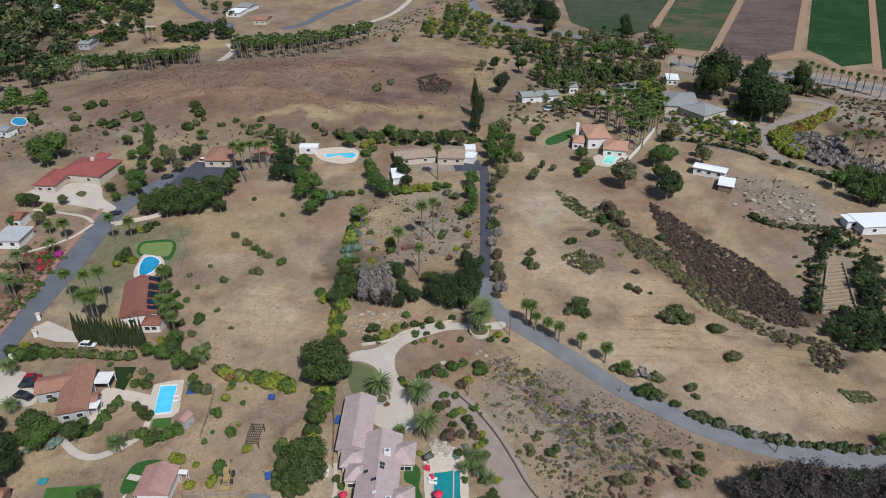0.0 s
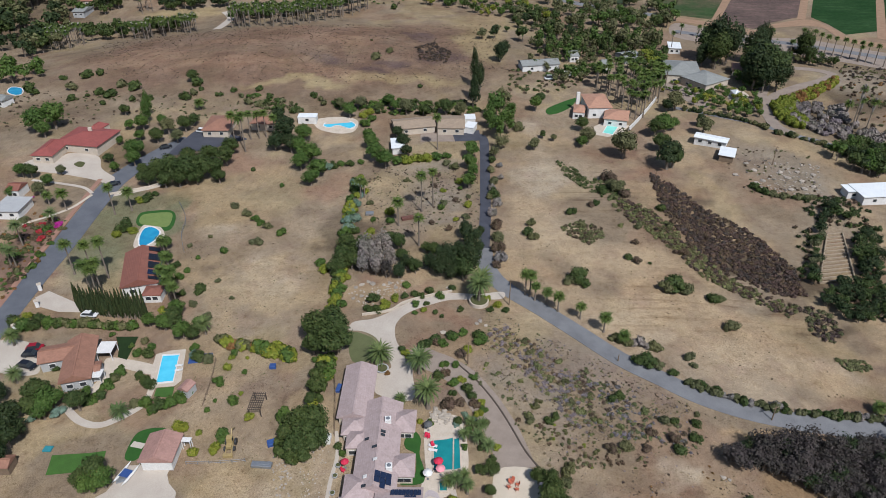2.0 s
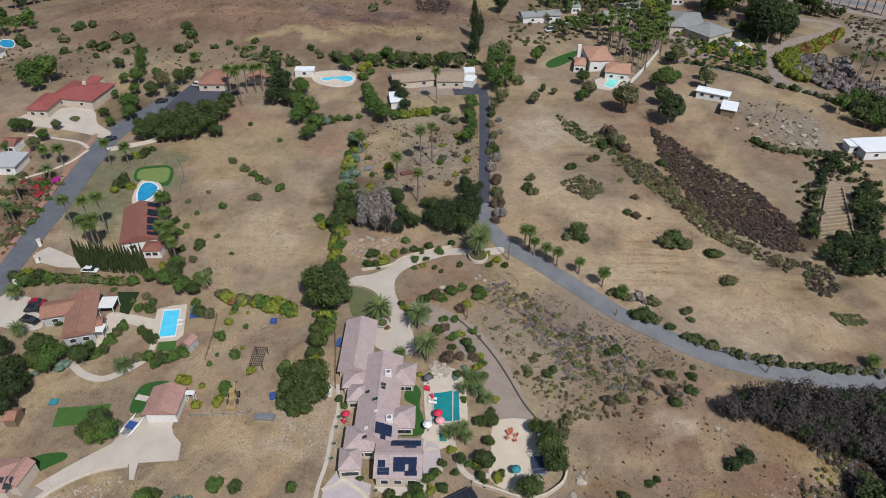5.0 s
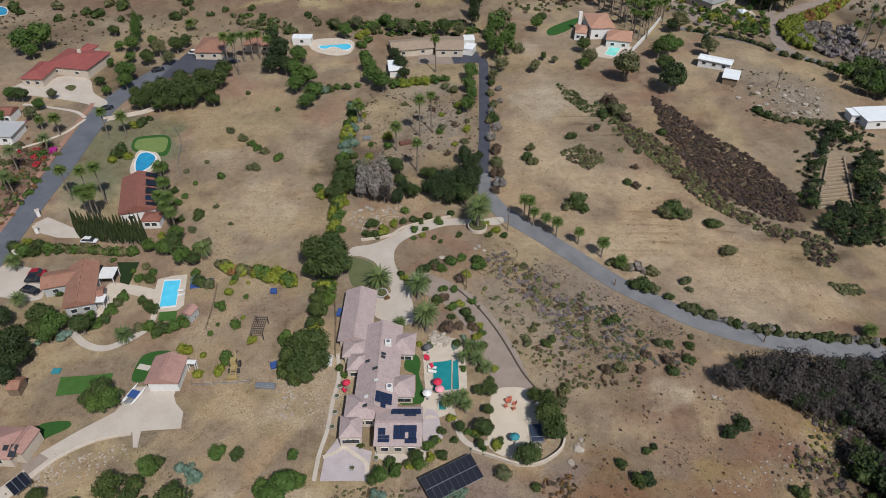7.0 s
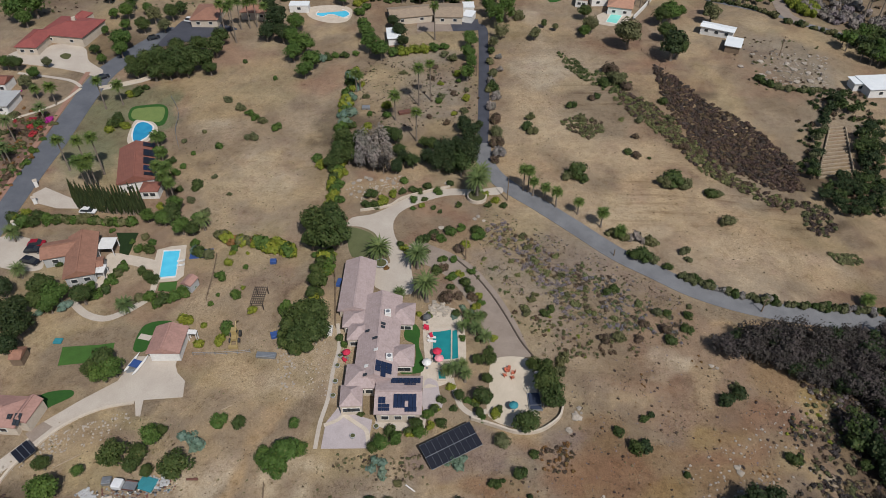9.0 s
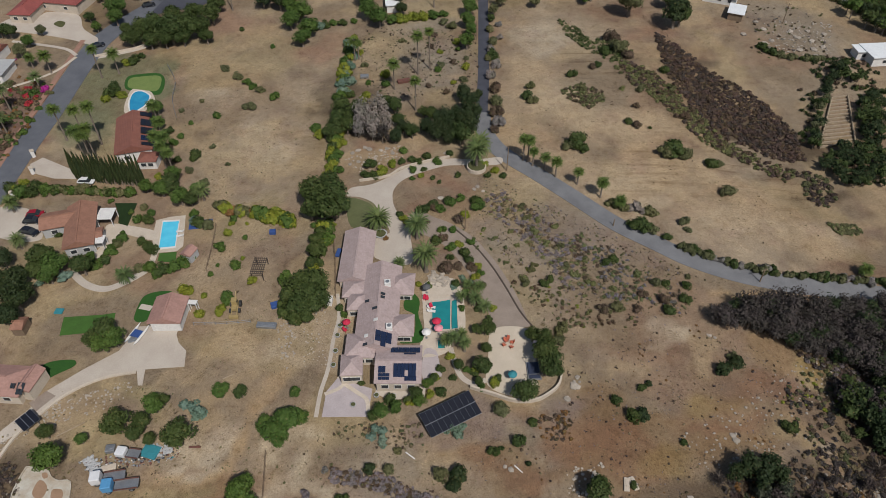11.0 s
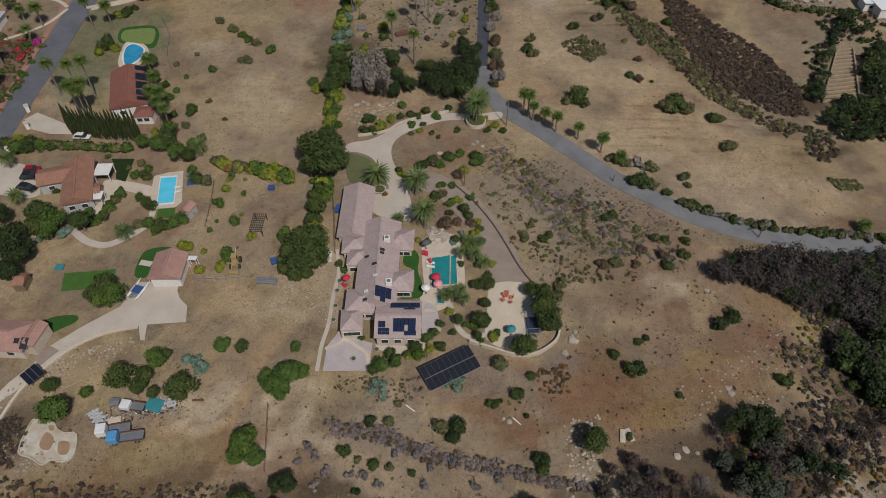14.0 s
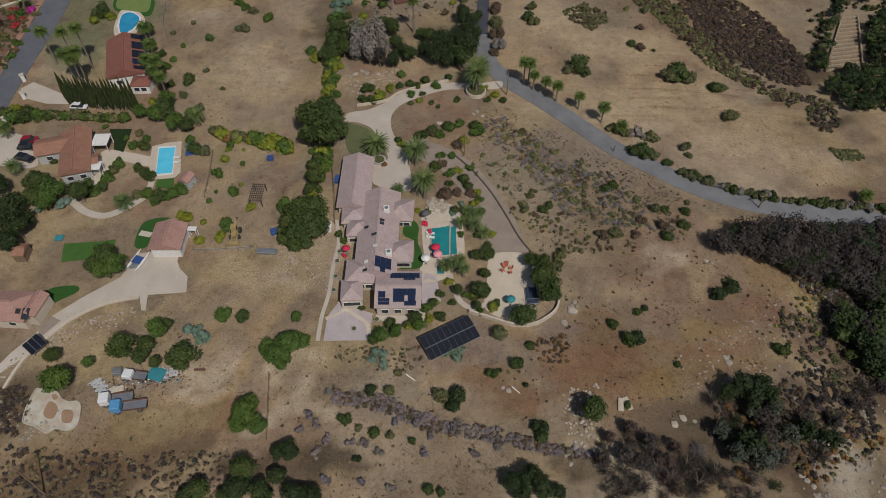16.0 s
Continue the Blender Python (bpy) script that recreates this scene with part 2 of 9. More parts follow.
RUST_METAL = plain("rusty_metal", (0.16, 0.06, 0.04), (0.10, 0.045, 0.035), 1.5, 0.8)
YELLOW = plain("yellow_machine_paint", (0.36, 0.265, 0.11), (0.30, 0.22, 0.095), 1.0, 0.5)
PINK_TINT = plain("pale_pink_cloth", (0.75, 0.60, 0.64), (0.68, 0.54, 0.58), 1.0, 0.8)
GREY_CLOTH = plain("dark_grey_cloth", (0.10, 0.10, 0.10), (0.08, 0.08, 0.08), 1.0, 0.8)
RUST_CLOTH = plain("orange_cloth", (0.50, 0.13, 0.07), (0.42, 0.11, 0.06), 1.0, 0.8)
BLUE_DARK = plain("navy_cushion", (0.02, 0.03, 0.06), (0.025, 0.035, 0.07), 1.0, 0.8)
DARK_LINE = plain("dark_timber", (0.09, 0.07, 0.055), (0.07, 0.055, 0.045), 1.0, 0.9)
PAINT_RED = plain("red_car_paint", (0.28, 0.01, 0.02), (0.24, 0.01, 0.02), 1.0, 0.25)
PAINT_BLACK = plain("black_car_paint", (0.012, 0.013, 0.018), (0.016, 0.017, 0.022), 1.0, 0.25)
PAINT_WHITE = plain("white_car_paint", (0.7, 0.7, 0.7), (0.62, 0.62, 0.62), 1.0, 0.3)
PAINT_BLUE = plain("blue_truck_paint", (0.10, 0.30, 0.52), (0.08, 0.25, 0.45), 1.0, 0.4)

HILLS = [  # x, y, radius along x, radius along y, height
    (-85, 350, 110, 65, 9.0), (-150, 240, 45, 60, 3.0), (-5, 115, 60, 45, 2.0),
    (105, 60, 32, 40, -8.0), (95, 165, 22, 30, -2.5), (-70, 40, 60, 22, -3.5),
    (60, 190, 40, 40, 2.0), (130, 250, 40, 30, 3.5), (-210, 420, 80, 60, -7.0),
]


def height(x, y):
    """Height of the ground."""
    z = 0.0
    for a, b, p, q, top in HILLS:
        z = z + top * np.exp(-((x - a) / p) ** 2 - ((y - b) / q) ** 2)
    return z


def on_ground(x, y, lift=0.0):
    return Vector((x, y, float(height(x, y)) + lift))


# ---- shapes ----
def mesh_of(name, bm, material, smooth=False):
    me = bpy.data.meshes.new(name)
    bmesh.ops.recalc_face_normals(bm, faces=bm.faces)
    bm.to_mesh(me)
    bm.free()
    me.materials.append(material)
    if smooth:
        me.polygons.foreach_set("use_smooth", [True] * len(me.polygons))
    return me


def raw_mesh(name, verts, faces, material):
    me = bpy.data.meshes.new(name)
    me.from_pydata([tuple(v) for v in verts], [], faces)
    me.materials.append(material)
    return me


def part(name, bm, material, parent=None, label=""):
    """One mesh object, under a thing or under a part; bm is a bmesh or a finished mesh."""
    me = bm if isinstance(bm, bpy.types.Mesh) else mesh_of(name, bm, material)
    ob = new(name, me)
    if parent:
        ob.parent = parent
    return tagged(ob, label)


def thing(name, x, y, turn=0.0, label="", category="", group="", lift=0.0):
    ob = new(name)
    ob.matrix_world = Matrix.Translation(on_ground(x, y, lift)) @ pose(0, 0, 0, 0, 0, turn)
    return tagged(ob, label, category, group)


def add_box(bm, x, y, z, w, d, h, turn=0.0, bevel=0.0, tilt=(0, 0)):
    """A box that stands on z, into bm."""
    m = pose(x, y, z, tilt[0], tilt[1], turn) @ Matrix.Translation((0, 0, h / 2)) @ Matrix.Diagonal((w, d, h, 1))
    made = bmesh.ops.create_cube(bm, size=1.0, matrix=m)
    if bevel:
        edges = list({e for v in made["verts"] for e in v.link_edges})
        bmesh.ops.bevel(bm, geom=edges, offset=bevel, segments=2, affect="EDGES", profile=0.5)
    return bm


def box(x, y, z, w, d, h, turn=0.0, bevel=0.0, tilt=(0, 0)):
    return add_box(bmesh.new(), x, y, z, w, d, h, turn, bevel, tilt)


def add_tube(bm, path, radii, sides=7):
    """A tapered tube along a path."""
    rings = []
    for i, p in enumerate(path):
        p = Vector(p)
        a = Vector(path[max(i - 1, 0)])
        b = Vector(path[min(i + 1, len(path) - 1)])
        d = (b - a).normalized()
        side = d.cross(Vector((0.31, 0.95, 0.05))).normalized()
        up = d.cross(side)
        rings.append([bm.verts.new(p + (side * math.cos(k * math.tau / sides) + up * math.sin(k * math.tau / sides)) * radii[i]) for k in range(sides)])
    for r, s in zip(rings, rings[1:]):
        for k in range(sides):
            bm.faces.new((r[k], r[(k + 1) % sides], s[(k + 1) % sides], s[k]))
    bm.faces.new(rings[0])
    bm.faces.new(rings[-1])
    return bm


def tube(path, radii, sides=7):
    return add_tube(bmesh.new(), path, radii, sides)


def smooth_line(pts, closed=False, steps=4):
    """A curve through the points."""
    n, out = len(pts), []
    for i in range(n if closed else n - 1):
        a, b, c, d = (Vector((*pts[(i + k) % n if closed else min(max(i + k, 0), n - 1)], 0)) for k in (-1, 0, 1, 2))
        for s in range(steps):
            u = s / steps
            out.append(0.5 * (2 * b + (c - a) * u + (2 * a - 5 * b + 4 * c - d) * u * u + (3 * b - 3 * c + d - a) * u ** 3))
    if not closed:
        out.append(Vector((*pts[-1], 0)))
    return out


def sheet(name, pts, material, lift=0.06, curved=True, label="", category="", cell=4.0, thick=0.12, parent=None):
    """A paved or planted area that follows the ground, with an edge of its own."""
    line = smooth_line(pts, True) if curved else [Vector((*p, 0)) for p in pts]
    bm = bmesh.new()
    bm.faces.new([bm.verts.new(p) for p in line])
    for axis in (0, 1):
        low, high = min(p[axis] for p in line), max(p[axis] for p in line)
        k = math.floor(low / cell) + 1
        while k * cell < high:
            n = Vector((1, 0, 0)) if axis == 0 else Vector((0, 1, 0))
            bmesh.ops.bisect_plane(bm, geom=bm.verts[:] + bm.edges[:] + bm.faces[:], plane_co=n * k * cell, plane_no=n)
            k += 1
    for f in bm.faces:
        if f.normal.z < 0:
            f.normal_flip()
    bmesh.ops.triangulate(bm, faces=bm.faces)
    rim = [e for e in bm.edges if len(e.link_faces) == 1]
    low_rim = bmesh.ops.extrude_edge_only(bm, edges=rim)["geom"]
    low_verts = {v for v in low_rim if isinstance(v, bmesh.types.BMVert)}
    for v in bm.verts:
        v.co.z = float(height(v.co.x, v.co.y)) + lift - (thick if v in low_verts else 0)
    ob = part(name, bm, material, parent)
    return tagged(ob, label, category, "", "" if parent else "structure")


def ribbon(name, pts, width, material, lift=0.05, label="", category="", steps=5, thick=0.12, kind="structure", parent=None, taper=None):
    """A road, path or wall along a line: a strip with thickness, laid on the ground."""
    line = smooth_line(pts, False, steps)
    bm, rows = bmesh.new(), []
    for i, p in enumerate(line):
        d = (line[min(i + 1, len(line) - 1)] - line[max(i - 1, 0)]).normalized()
        n = Vector((-d.y, d.x, 0))
        w = width if taper is None else width + (taper - width) * i / (len(line) - 1)
        row = []
        for k, drop in ((-0.5, -thick), (-0.5, 0), (0, 0), (0.5, 0), (0.5, -thick)):
            q = p + n * k * w
            row.append(bm.verts.new((q.x, q.y, float(height(q.x, q.y)) + lift + drop)))
        rows.append(row)
    for r, s in zip(rows, rows[1:]):
        for k in range(4):
            bm.faces.new((r[k], r[k + 1], s[k + 1], s[k]))
    bm.faces.new(rows[0])
    bm.faces.new(rows[-1])
    return tagged(part(name, bm, material, parent), label, category, "", kind)


# ---- ground ----
def fbm(x, y, scale, seed, octaves=4):
    """Smooth noise of about -1 to 1 on arrays."""
    total, amp = np.zeros_like(x), 1.0
    for o in range(octaves):
        table = np.random.RandomState(seed + o).uniform(-1, 1, (64, 64))
        u, v = x / scale, y / scale
        i, j = np.floor(u).astype(int), np.floor(v).astype(int)
        a, b = u - i, v - j
        a, b = a * a * (3 - 2 * a), b * b * (3 - 2 * b)
        i, j, i1, j1 = i % 64, j % 64, (i + 1) % 64, (j + 1) % 64
        total += amp * ((table[i, j] * (1 - a) + table[i1, j] * a) * (1 - b) + (table[i, j1] * (1 - a) + table[i1, j1] * a) * b)
        amp, scale = amp * 0.55, scale * 0.5
    return total


TAN, BROWN, RED_EARTH, PALE, GREYISH = (0.288, 0.226, 0.166), (0.182, 0.140, 0.102), (0.238, 0.156, 0.112), (0.395, 0.328, 0.252), (0.235, 0.198, 0.160)
STRAW, PURPLE, DULL_GREEN, LITTER_AND_SHADE, ORANGE = (0.30, 0.238, 0.14), (0.105, 0.072, 0.068), (0.165, 0.155, 0.092), (0.10, 0.077, 0.055), (0.36, 0.25, 0.15)
WARM, BANK, HILL = (0.215, 0.145, 0.088), (0.15, 0.085, 0.07), (0.175, 0.115, 0.085)
COVER = []  # colour, strength, then places: x, y, radius along x, radius along y
COVER.append((BROWN, 0.85, [(-86.5, 344.9, 93.9, 66.3), (-9.8, 345.9, 51.6, 50.0), (-147.4, 370.6, 45.7, 53.5), (-162.7, 269.8, 25.8, 17.3),
    (-120.0, 289.7, 37.2, 10.9), (-56.7, 296.9, 35.4, 12.3)]))
COVER.append((RED_EARTH, 0.8, [(-152.6, 337.1, 16.8, 17.9), (-104.5, 326.2, 32.6, 10.3), (-48.4, 311.7, 31.5, 8.4), (-69.9, 383.1, 37.5, 18.1),
    (-70.2, 233.2, 12.6, 10.3), (-92.9, 246.4, 8.8, 7.4), (-40.5, 216.0, 7.9, 12.6), (65.1, 227.5, 18.5, 12.4),
    (-6.2, 192.6, 12.7, 5.0)]))
COVER.append((PURPLE, 0.75, [(-5.4, 345.1, 9.7, 9.8), (-33.8, 326.1, 10.9, 5.5), (-54.4, 338.2, 11.2, 5.6), (-7.5, 379.7, 9.3, 9.5)]))
COVER.append((STRAW, 0.6, [(-22.3, 314.3, 31.8, 8.9), (-165.0, 450.7, 29.1, 9.3), (25.5, 413.9, 26.9, 19.9), (-224.2, 533.5, 25.2, 26.5)]))
COVER.append((TAN, 0.8, [(46.1, 237.9, 23.5, 23.1), (31.7, 190.8, 14.4, 25.4), (53.2, 140.3, 26.1, 14.0), (74.8, 120.8, 23.8, 8.1),
    (-51.1, 172.9, 18.5, 22.3), (-49.7, 145.2, 13.4, 10.2)]))
COVER.append((PALE, 0.6, [(-71.6, 185.8, 7.1, 4.9), (62.3, 132.0, 16.8, 3.1), (-50.2, 161.0, 9.6, 7.2), (35.6, 259.1, 6.8, 9.9),
    (84.3, 121.3, 14.6, 2.9), (35.2, 218.9, 8.0, 13.6)]))
COVER.append((RED_EARTH, 0.7, [(51.4, 158.5, 9.5, 3.2), (57.7, 152.3, 7.7, 2.6), (77.1, 133.8, 8.5, 1.9), (59.8, 242.8, 13.0, 8.0),
    (-14.6, 155.0, 7.8, 4.9), (-0.6, 139.6, 5.8, 3.8)]))
COVER.append((LITTER_AND_SHADE, 0.7, [(211.2, 332.2, 16.8, 13.2), (187.9, 297.7, 10.2, 16.0), (85.9, 174.4, 11.9, 8.8), (96.7, 162.9, 9.7, 7.5),
    (73.3, 197.7, 11.1, 5.5), (100.7, 138.2, 7.2, 3.6), (-13.9, 169.5, 11.6, 6.7), (-102.5, 236.1, 25.4, 9.5),
    (-267.0, 444.1, 39.5, 105.9), (-29.1, 185.8, 5.3, 20.8), (155.8, 268.0, 16.4, 19.1)]))
COVER.append((GREYISH, 0.8, [(118.4, 222.1, 18.2, 14.3), (-5.0, 229.1, 12.4, 9.1), (-8.2, 200.0, 16.8, 15.2), (-104.1, 206.5, 11.5, 10.0),
    (-124.4, 178.2, 10.3, 13.5), (18.6, 115.3, 7.7, 7.1), (29.0, 124.9, 9.4, 8.0), (193.9, 320.0, 19.0, 17.6)]))
COVER.append((DULL_GREEN, 0.75, [(-101.9, 182.0, 9.6, 15.4), (-102.8, 164.0, 8.1, 7.6), (-95.9, 199.4, 9.3, 8.4), (-19.9, 130.7, 3.9, 4.3)]))
COVER.append((WARM, 0.85, [(50.3, 67.2, 17.1, 7.6), (33.3, 62.3, 14.6, 7.0), (-53.6, 54.0, 20.2, 4.2), (-67.1, 48.3, 12.8, 4.1),
    (-44.4, 59.0, 12.4, 4.3), (8.1, 58.1, 12.2, 3.3), (73.5, 87.0, 7.1, 6.1), (29.1, 69.5, 6.5, 6.2)]))
COVER.append((STRAW, 0.6, [(79.6, 69.3, 5.5, 8.3), (-49.1, 57.0, 8.2, 3.2), (-69.7, 68.3, 5.4, 4.9), (77.1, 79.2, 4.6, 4.3),
    (-23.5, 67.6, 6.4, 2.4), (-64.9, 78.1, 6.7, 1.9)]))
COVER.append((PALE, 0.75, [(-43.7, 72.7, 6.6, 3.1), (-25.5, 66.4, 5.3, 2.3), (-28.3, 54.5, 6.0, 2.6), (-45.6, 65.6, 5.3, 1.4),
    (-44.2, 87.3, 7.0, 2.9), (48.4, 94.5, 4.8, 2.9), (17.0, 44.6, 5.7, 2.1), (72.5, 47.1, 3.9, 5.8), (64.5, 63.0, 3.2, 2.5)]))
COVER.append((TAN, 0.7, [(-44.8, 104.4, 11.3, 10.3), (-48.6, 98.0, 7.3, 8.1), (-25.0, 94.3, 3.6, 9.2), (27.7, 94.2, 8.4, 4.6),
    (-15.7, 48.2, 8.8, 3.0), (-2.2, 62.6, 7.3, 1.8), (37.6, 88.3, 7.0, 3.7)]))
COVER.append((RED_EARTH, 0.5, [(41.5, 89.8, 7.1, 2.7), (31.8, 53.5, 4.0, 1.5), (-56.0, 98.2, 4.9, 6.6), (-24.3, 112.5, 1.8, 7.3),
    (-69.1, 110.3, 7.7, 3.7), (-10.7, 129.9, 5.5, 4.3), (-6.9, 145.9, 8.8, 3.4)]))
COVER.append((GREYISH, 0.5, [(10.5, 66.0, 9.5, 3.5), (-6.2, 58.3, 8.2, 2.2), (24.1, 73.2, 4.4, 3.8), (-12.0, 52.1, 7.9, 2.0), (15.5, 61.3, 6.2, 2.3)]))
COVER.append((LITTER_AND_SHADE, 0.8, [(-66.5, 46.4, 13.7, 5.0), (92.8, 91.4, 7.3, 13.6), (84.8, 69.8, 4.5, 7.0), (53.8, 49.4, 16.7, 6.5),
    (86.9, 96.7, 11.2, 6.4), (-78.2, 61.6, 4.2, 6.9), (-46.8, 46.0, 15.5, 2.2), (-27.1, 44.6, 9.6, 2.4),
    (15.9, 43.6, 6.6, 2.1), (-76.2, 78.3, 7.8, 2.0)]))
COVER.append((BANK, 0.8, [(-122.9, 175.3, 8.5, 13.2), (-122.0, 163.8, 6.5, 9.2), (-123.0, 186.2, 5.3, 7.0)]))
COVER.append((DULL_GREEN, 0.8, [(-105.8, 178.8, 10.3, 16.8), (-89.2, 196.0, 4.6, 15.1), (-99.2, 155.9, 6.3, 5.7), (-102.3, 206.6, 7.7, 5.6)]))
COVER.append((HILL, 0.75, [(-75.2, 345.0, 93.9, 51.7), (-137.4, 342.6, 42.6, 49.6), (-7.3, 367.0, 33.2, 47.8)]))
COVER.append((RED_EARTH, 0.7, [(-147.1, 337.5, 22.4, 12.8), (-98.5, 323.9, 29.7, 7.0), (-55.5, 368.7, 27.2, 11.0), (-43.5, 315.2, 23.9, 5.0),
    (-106.7, 356.7, 23.4, 7.6)]))
COVER.append((PURPLE, 0.85, [(-4.6, 347.0, 10.4, 12.8), (-12.0, 375.9, 7.4, 8.0), (-36.0, 320.4, 10.7, 3.9), (-56.1, 330.5, 11.0, 5.7),
    (-23.2, 331.2, 8.3, 4.4)]))
COVER.append((STRAW, 0.7, [(-16.9, 311.7, 26.3, 6.3), (20.2, 373.5, 15.3, 35.4), (-62.6, 302.2, 23.1, 3.4), (-163.8, 446.9, 25.3, 8.1)]))
COVER.append((ORANGE, 0.7, [(79.1, 101.0, 13.1, 1.3), (66.5, 106.0, 7.3, 1.0)]))

LATE_COVER = []  # colours laid over the earth's own mottling, painted ravine shade among them
LATE_COVER.append(((0.150, 0.148, 0.095), 0.9, [(-103.7, 182.0, 9.6, 17.2), (-102.1, 162.7, 8.1, 7.5), (-96.6, 201.2, 8.5, 7.8), (-88.0, 192.5, 4.4, 11.0),
    (-102.3, 206.6, 7.7, 4.8)]))
LATE_COVER.append((LITTER_AND_SHADE, 0.85, [(80.5, 179.2, 10.4, 9.8), (88.5, 171.9, 11.8, 8.7), (96.3, 160.2, 8.0, 7.2), (75.2, 197.9, 7.4, 6.3)]))
# ravine shade put into the earth's colour: dark ovals under the brushwood
LATE_COVER.append((LITTER_AND_SHADE, 0.8, [(85.6, 85.3, 9.5, 8.9), (84.8, 69.8, 6.7, 8.4), (66.8, 54.1, 6.1, 4.8), (53.8, 49.4, 11.8, 5.4), (82.7, 92.0, 10.9, 3.9),
    (40.2, 46.3, 9.6, 4.0)]))
LATE_COVER.append((PURPLE, 0.7, [(-4.6, 347.0, 9.8, 11.9), (-36.0, 320.4, 10.7, 3.3), (-23.2, 331.2, 8.3, 3.7)]))

LATE_COVER.append(((0.34, 0.265, 0.18), 0.75, [(-78.8, 107.7, 2.9, 7.6), (-75.9, 124.5, 4.1, 6.0), (-52.7, 100.8, 5.6, 7.1), (-47.5, 116.3, 6.0, 8.2), (-45.6, 89.1, 5.3, 3.2)]))
LATE_COVER.append(((0.37, 0.295, 0.215), 0.8, [(-24.4, 94.2, 1.6, 8.7), (-24.1, 108.8, 1.1, 7.6), (-29.2, 96.6, 1.4, 6.7), (-36.5, 96.8, 4.6, 3.4), (-33.3, 87.8, 5.2, 3.1)]))
LATE_COVER.append(((0.345, 0.25, 0.155), 0.85, [(-52.5, 62.3, 3.4, 1.3), (-48.1, 63.1, 3.4, 1.3), (-43.8, 63.7, 3.4, 1.5), (-39.6, 65.4, 2.8, 2.4), (-36.8, 69.7, 2.3, 3.1), (-34.6, 74.2, 1.8, 3.9), (-34.3, 79.7, 2.1, 4.2)]))
LATE_COVER.append(((0.40, 0.335, 0.25), 0.8, [(-26.2, 65.1, 3.9, 2.4), (-20.9, 62.6, 3.3, 1.8), (23.5, 49.0, 3.1, 3.2), (27.1, 45.8, 3.1, 2.6), (-25.8, 63.3, 3.4, 3.5), (-21.6, 54.1, 2.1, 3.2)]))
LATE_COVER.append(((0.235, 0.165, 0.11), 0.55, [(-60.3, 71.3, 6.4, 3.2), (-53.9, 63.8, 3.4, 1.8), (-64.2, 60.5, 6.7, 1.7)]))
LATE_COVER.append(((0.215, 0.165, 0.095), 0.8, [(-51.6, 53.7, 8.7, 3.2), (-60.2, 55.5, 4.4, 2.2), (-44.4, 57.9, 4.4, 2.8)]))
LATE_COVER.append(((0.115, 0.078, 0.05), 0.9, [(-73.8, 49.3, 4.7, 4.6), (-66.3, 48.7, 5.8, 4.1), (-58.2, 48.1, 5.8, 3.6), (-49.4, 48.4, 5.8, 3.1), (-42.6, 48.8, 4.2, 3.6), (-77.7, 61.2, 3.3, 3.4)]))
LATE_COVER.append(((0.205, 0.155, 0.135), 0.8, [(11.0, 67.1, 6.2, 3.1), (6.9, 61.6, 6.6, 3.5), (-2.5, 62.3, 5.0, 2.4), (24.4, 69.7, 3.5, 3.2), (2.0, 68.5, 3.4, 1.9), (25.5, 71.0, 4.6, 3.9)]))
LATE_COVER.append(((0.185, 0.105, 0.068), 0.8, [(19.7, 68.4, 3.4, 3.2), (29.4, 64.5, 3.4, 3.1), (20.7, 61.5, 4.4, 2.4), (9.3, 56.3, 3.2, 1.7), (23.0, 63.9, 5.0, 3.6), (35.3, 63.9, 7.3, 3.7), (39.1, 60.2, 6.1, 3.5), (63.5, 78.0, 5.9, 5.6), (55.8, 68.0, 5.4, 2.6)]))
LATE_COVER.append(((0.235, 0.165, 0.075), 0.75, [(54.5, 76.8, 5.0, 4.2), (45.0, 59.7, 3.9, 3.5), (64.8, 62.8, 4.9, 3.1), (78.2, 63.9, 4.0, 2.6), (79.0, 81.5, 4.2, 3.6), (78.3, 51.9, 3.2, 3.5), (24.0, 50.1, 3.1, 1.6)]))
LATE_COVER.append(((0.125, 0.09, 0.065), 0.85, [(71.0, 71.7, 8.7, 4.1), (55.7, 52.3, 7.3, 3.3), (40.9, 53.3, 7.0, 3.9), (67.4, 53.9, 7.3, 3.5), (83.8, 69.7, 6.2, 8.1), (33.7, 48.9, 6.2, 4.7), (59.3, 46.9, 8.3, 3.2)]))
LATE_COVER.append(((0.34, 0.30, 0.255), 0.8, [(73.0, 48.1, 3.6, 3.3), (73.8, 44.9, 4.1, 3.2), (70.6, 63.8, 3.2, 1.9)]))
LATE_COVER.append(((0.235, 0.185, 0.155), 0.7, [(7.5, 112.5, 2.9, 7.8), (15.0, 108.6, 5.7, 3.9), (20.3, 103.5, 5.6, 3.7), (12.0, 124.1, 6.1, 6.0), (34.0, 126.0, 6.2, 4.6), (41.3, 120.2, 6.1, 4.3), (51.2, 114.7, 6.0, 4.1)]))
LATE_COVER.append(((0.385, 0.295, 0.20), 0.75, [(28.5, 186.8, 10.1, 17.6), (24.3, 158.5, 9.3, 15.0), (42.8, 148.3, 13.5, 13.7), (62.3, 141.7, 16.8, 13.1), (79.3, 129.4, 15.9, 10.1), (86.6, 117.8, 12.4, 5.5), (53.4, 165.7, 9.7, 12.6), (40.7, 176.9, 8.1, 11.0)]))
PLOUGHED = [(56.1, 149.3, 17.2, 16.1), (80.6, 139.0, 18.2, 9.1), (51.4, 204.8, 10.9, 20.5), (75.3, 163.4, 10.5, 10.6)]  # where wheels and ploughs have streaked the earth


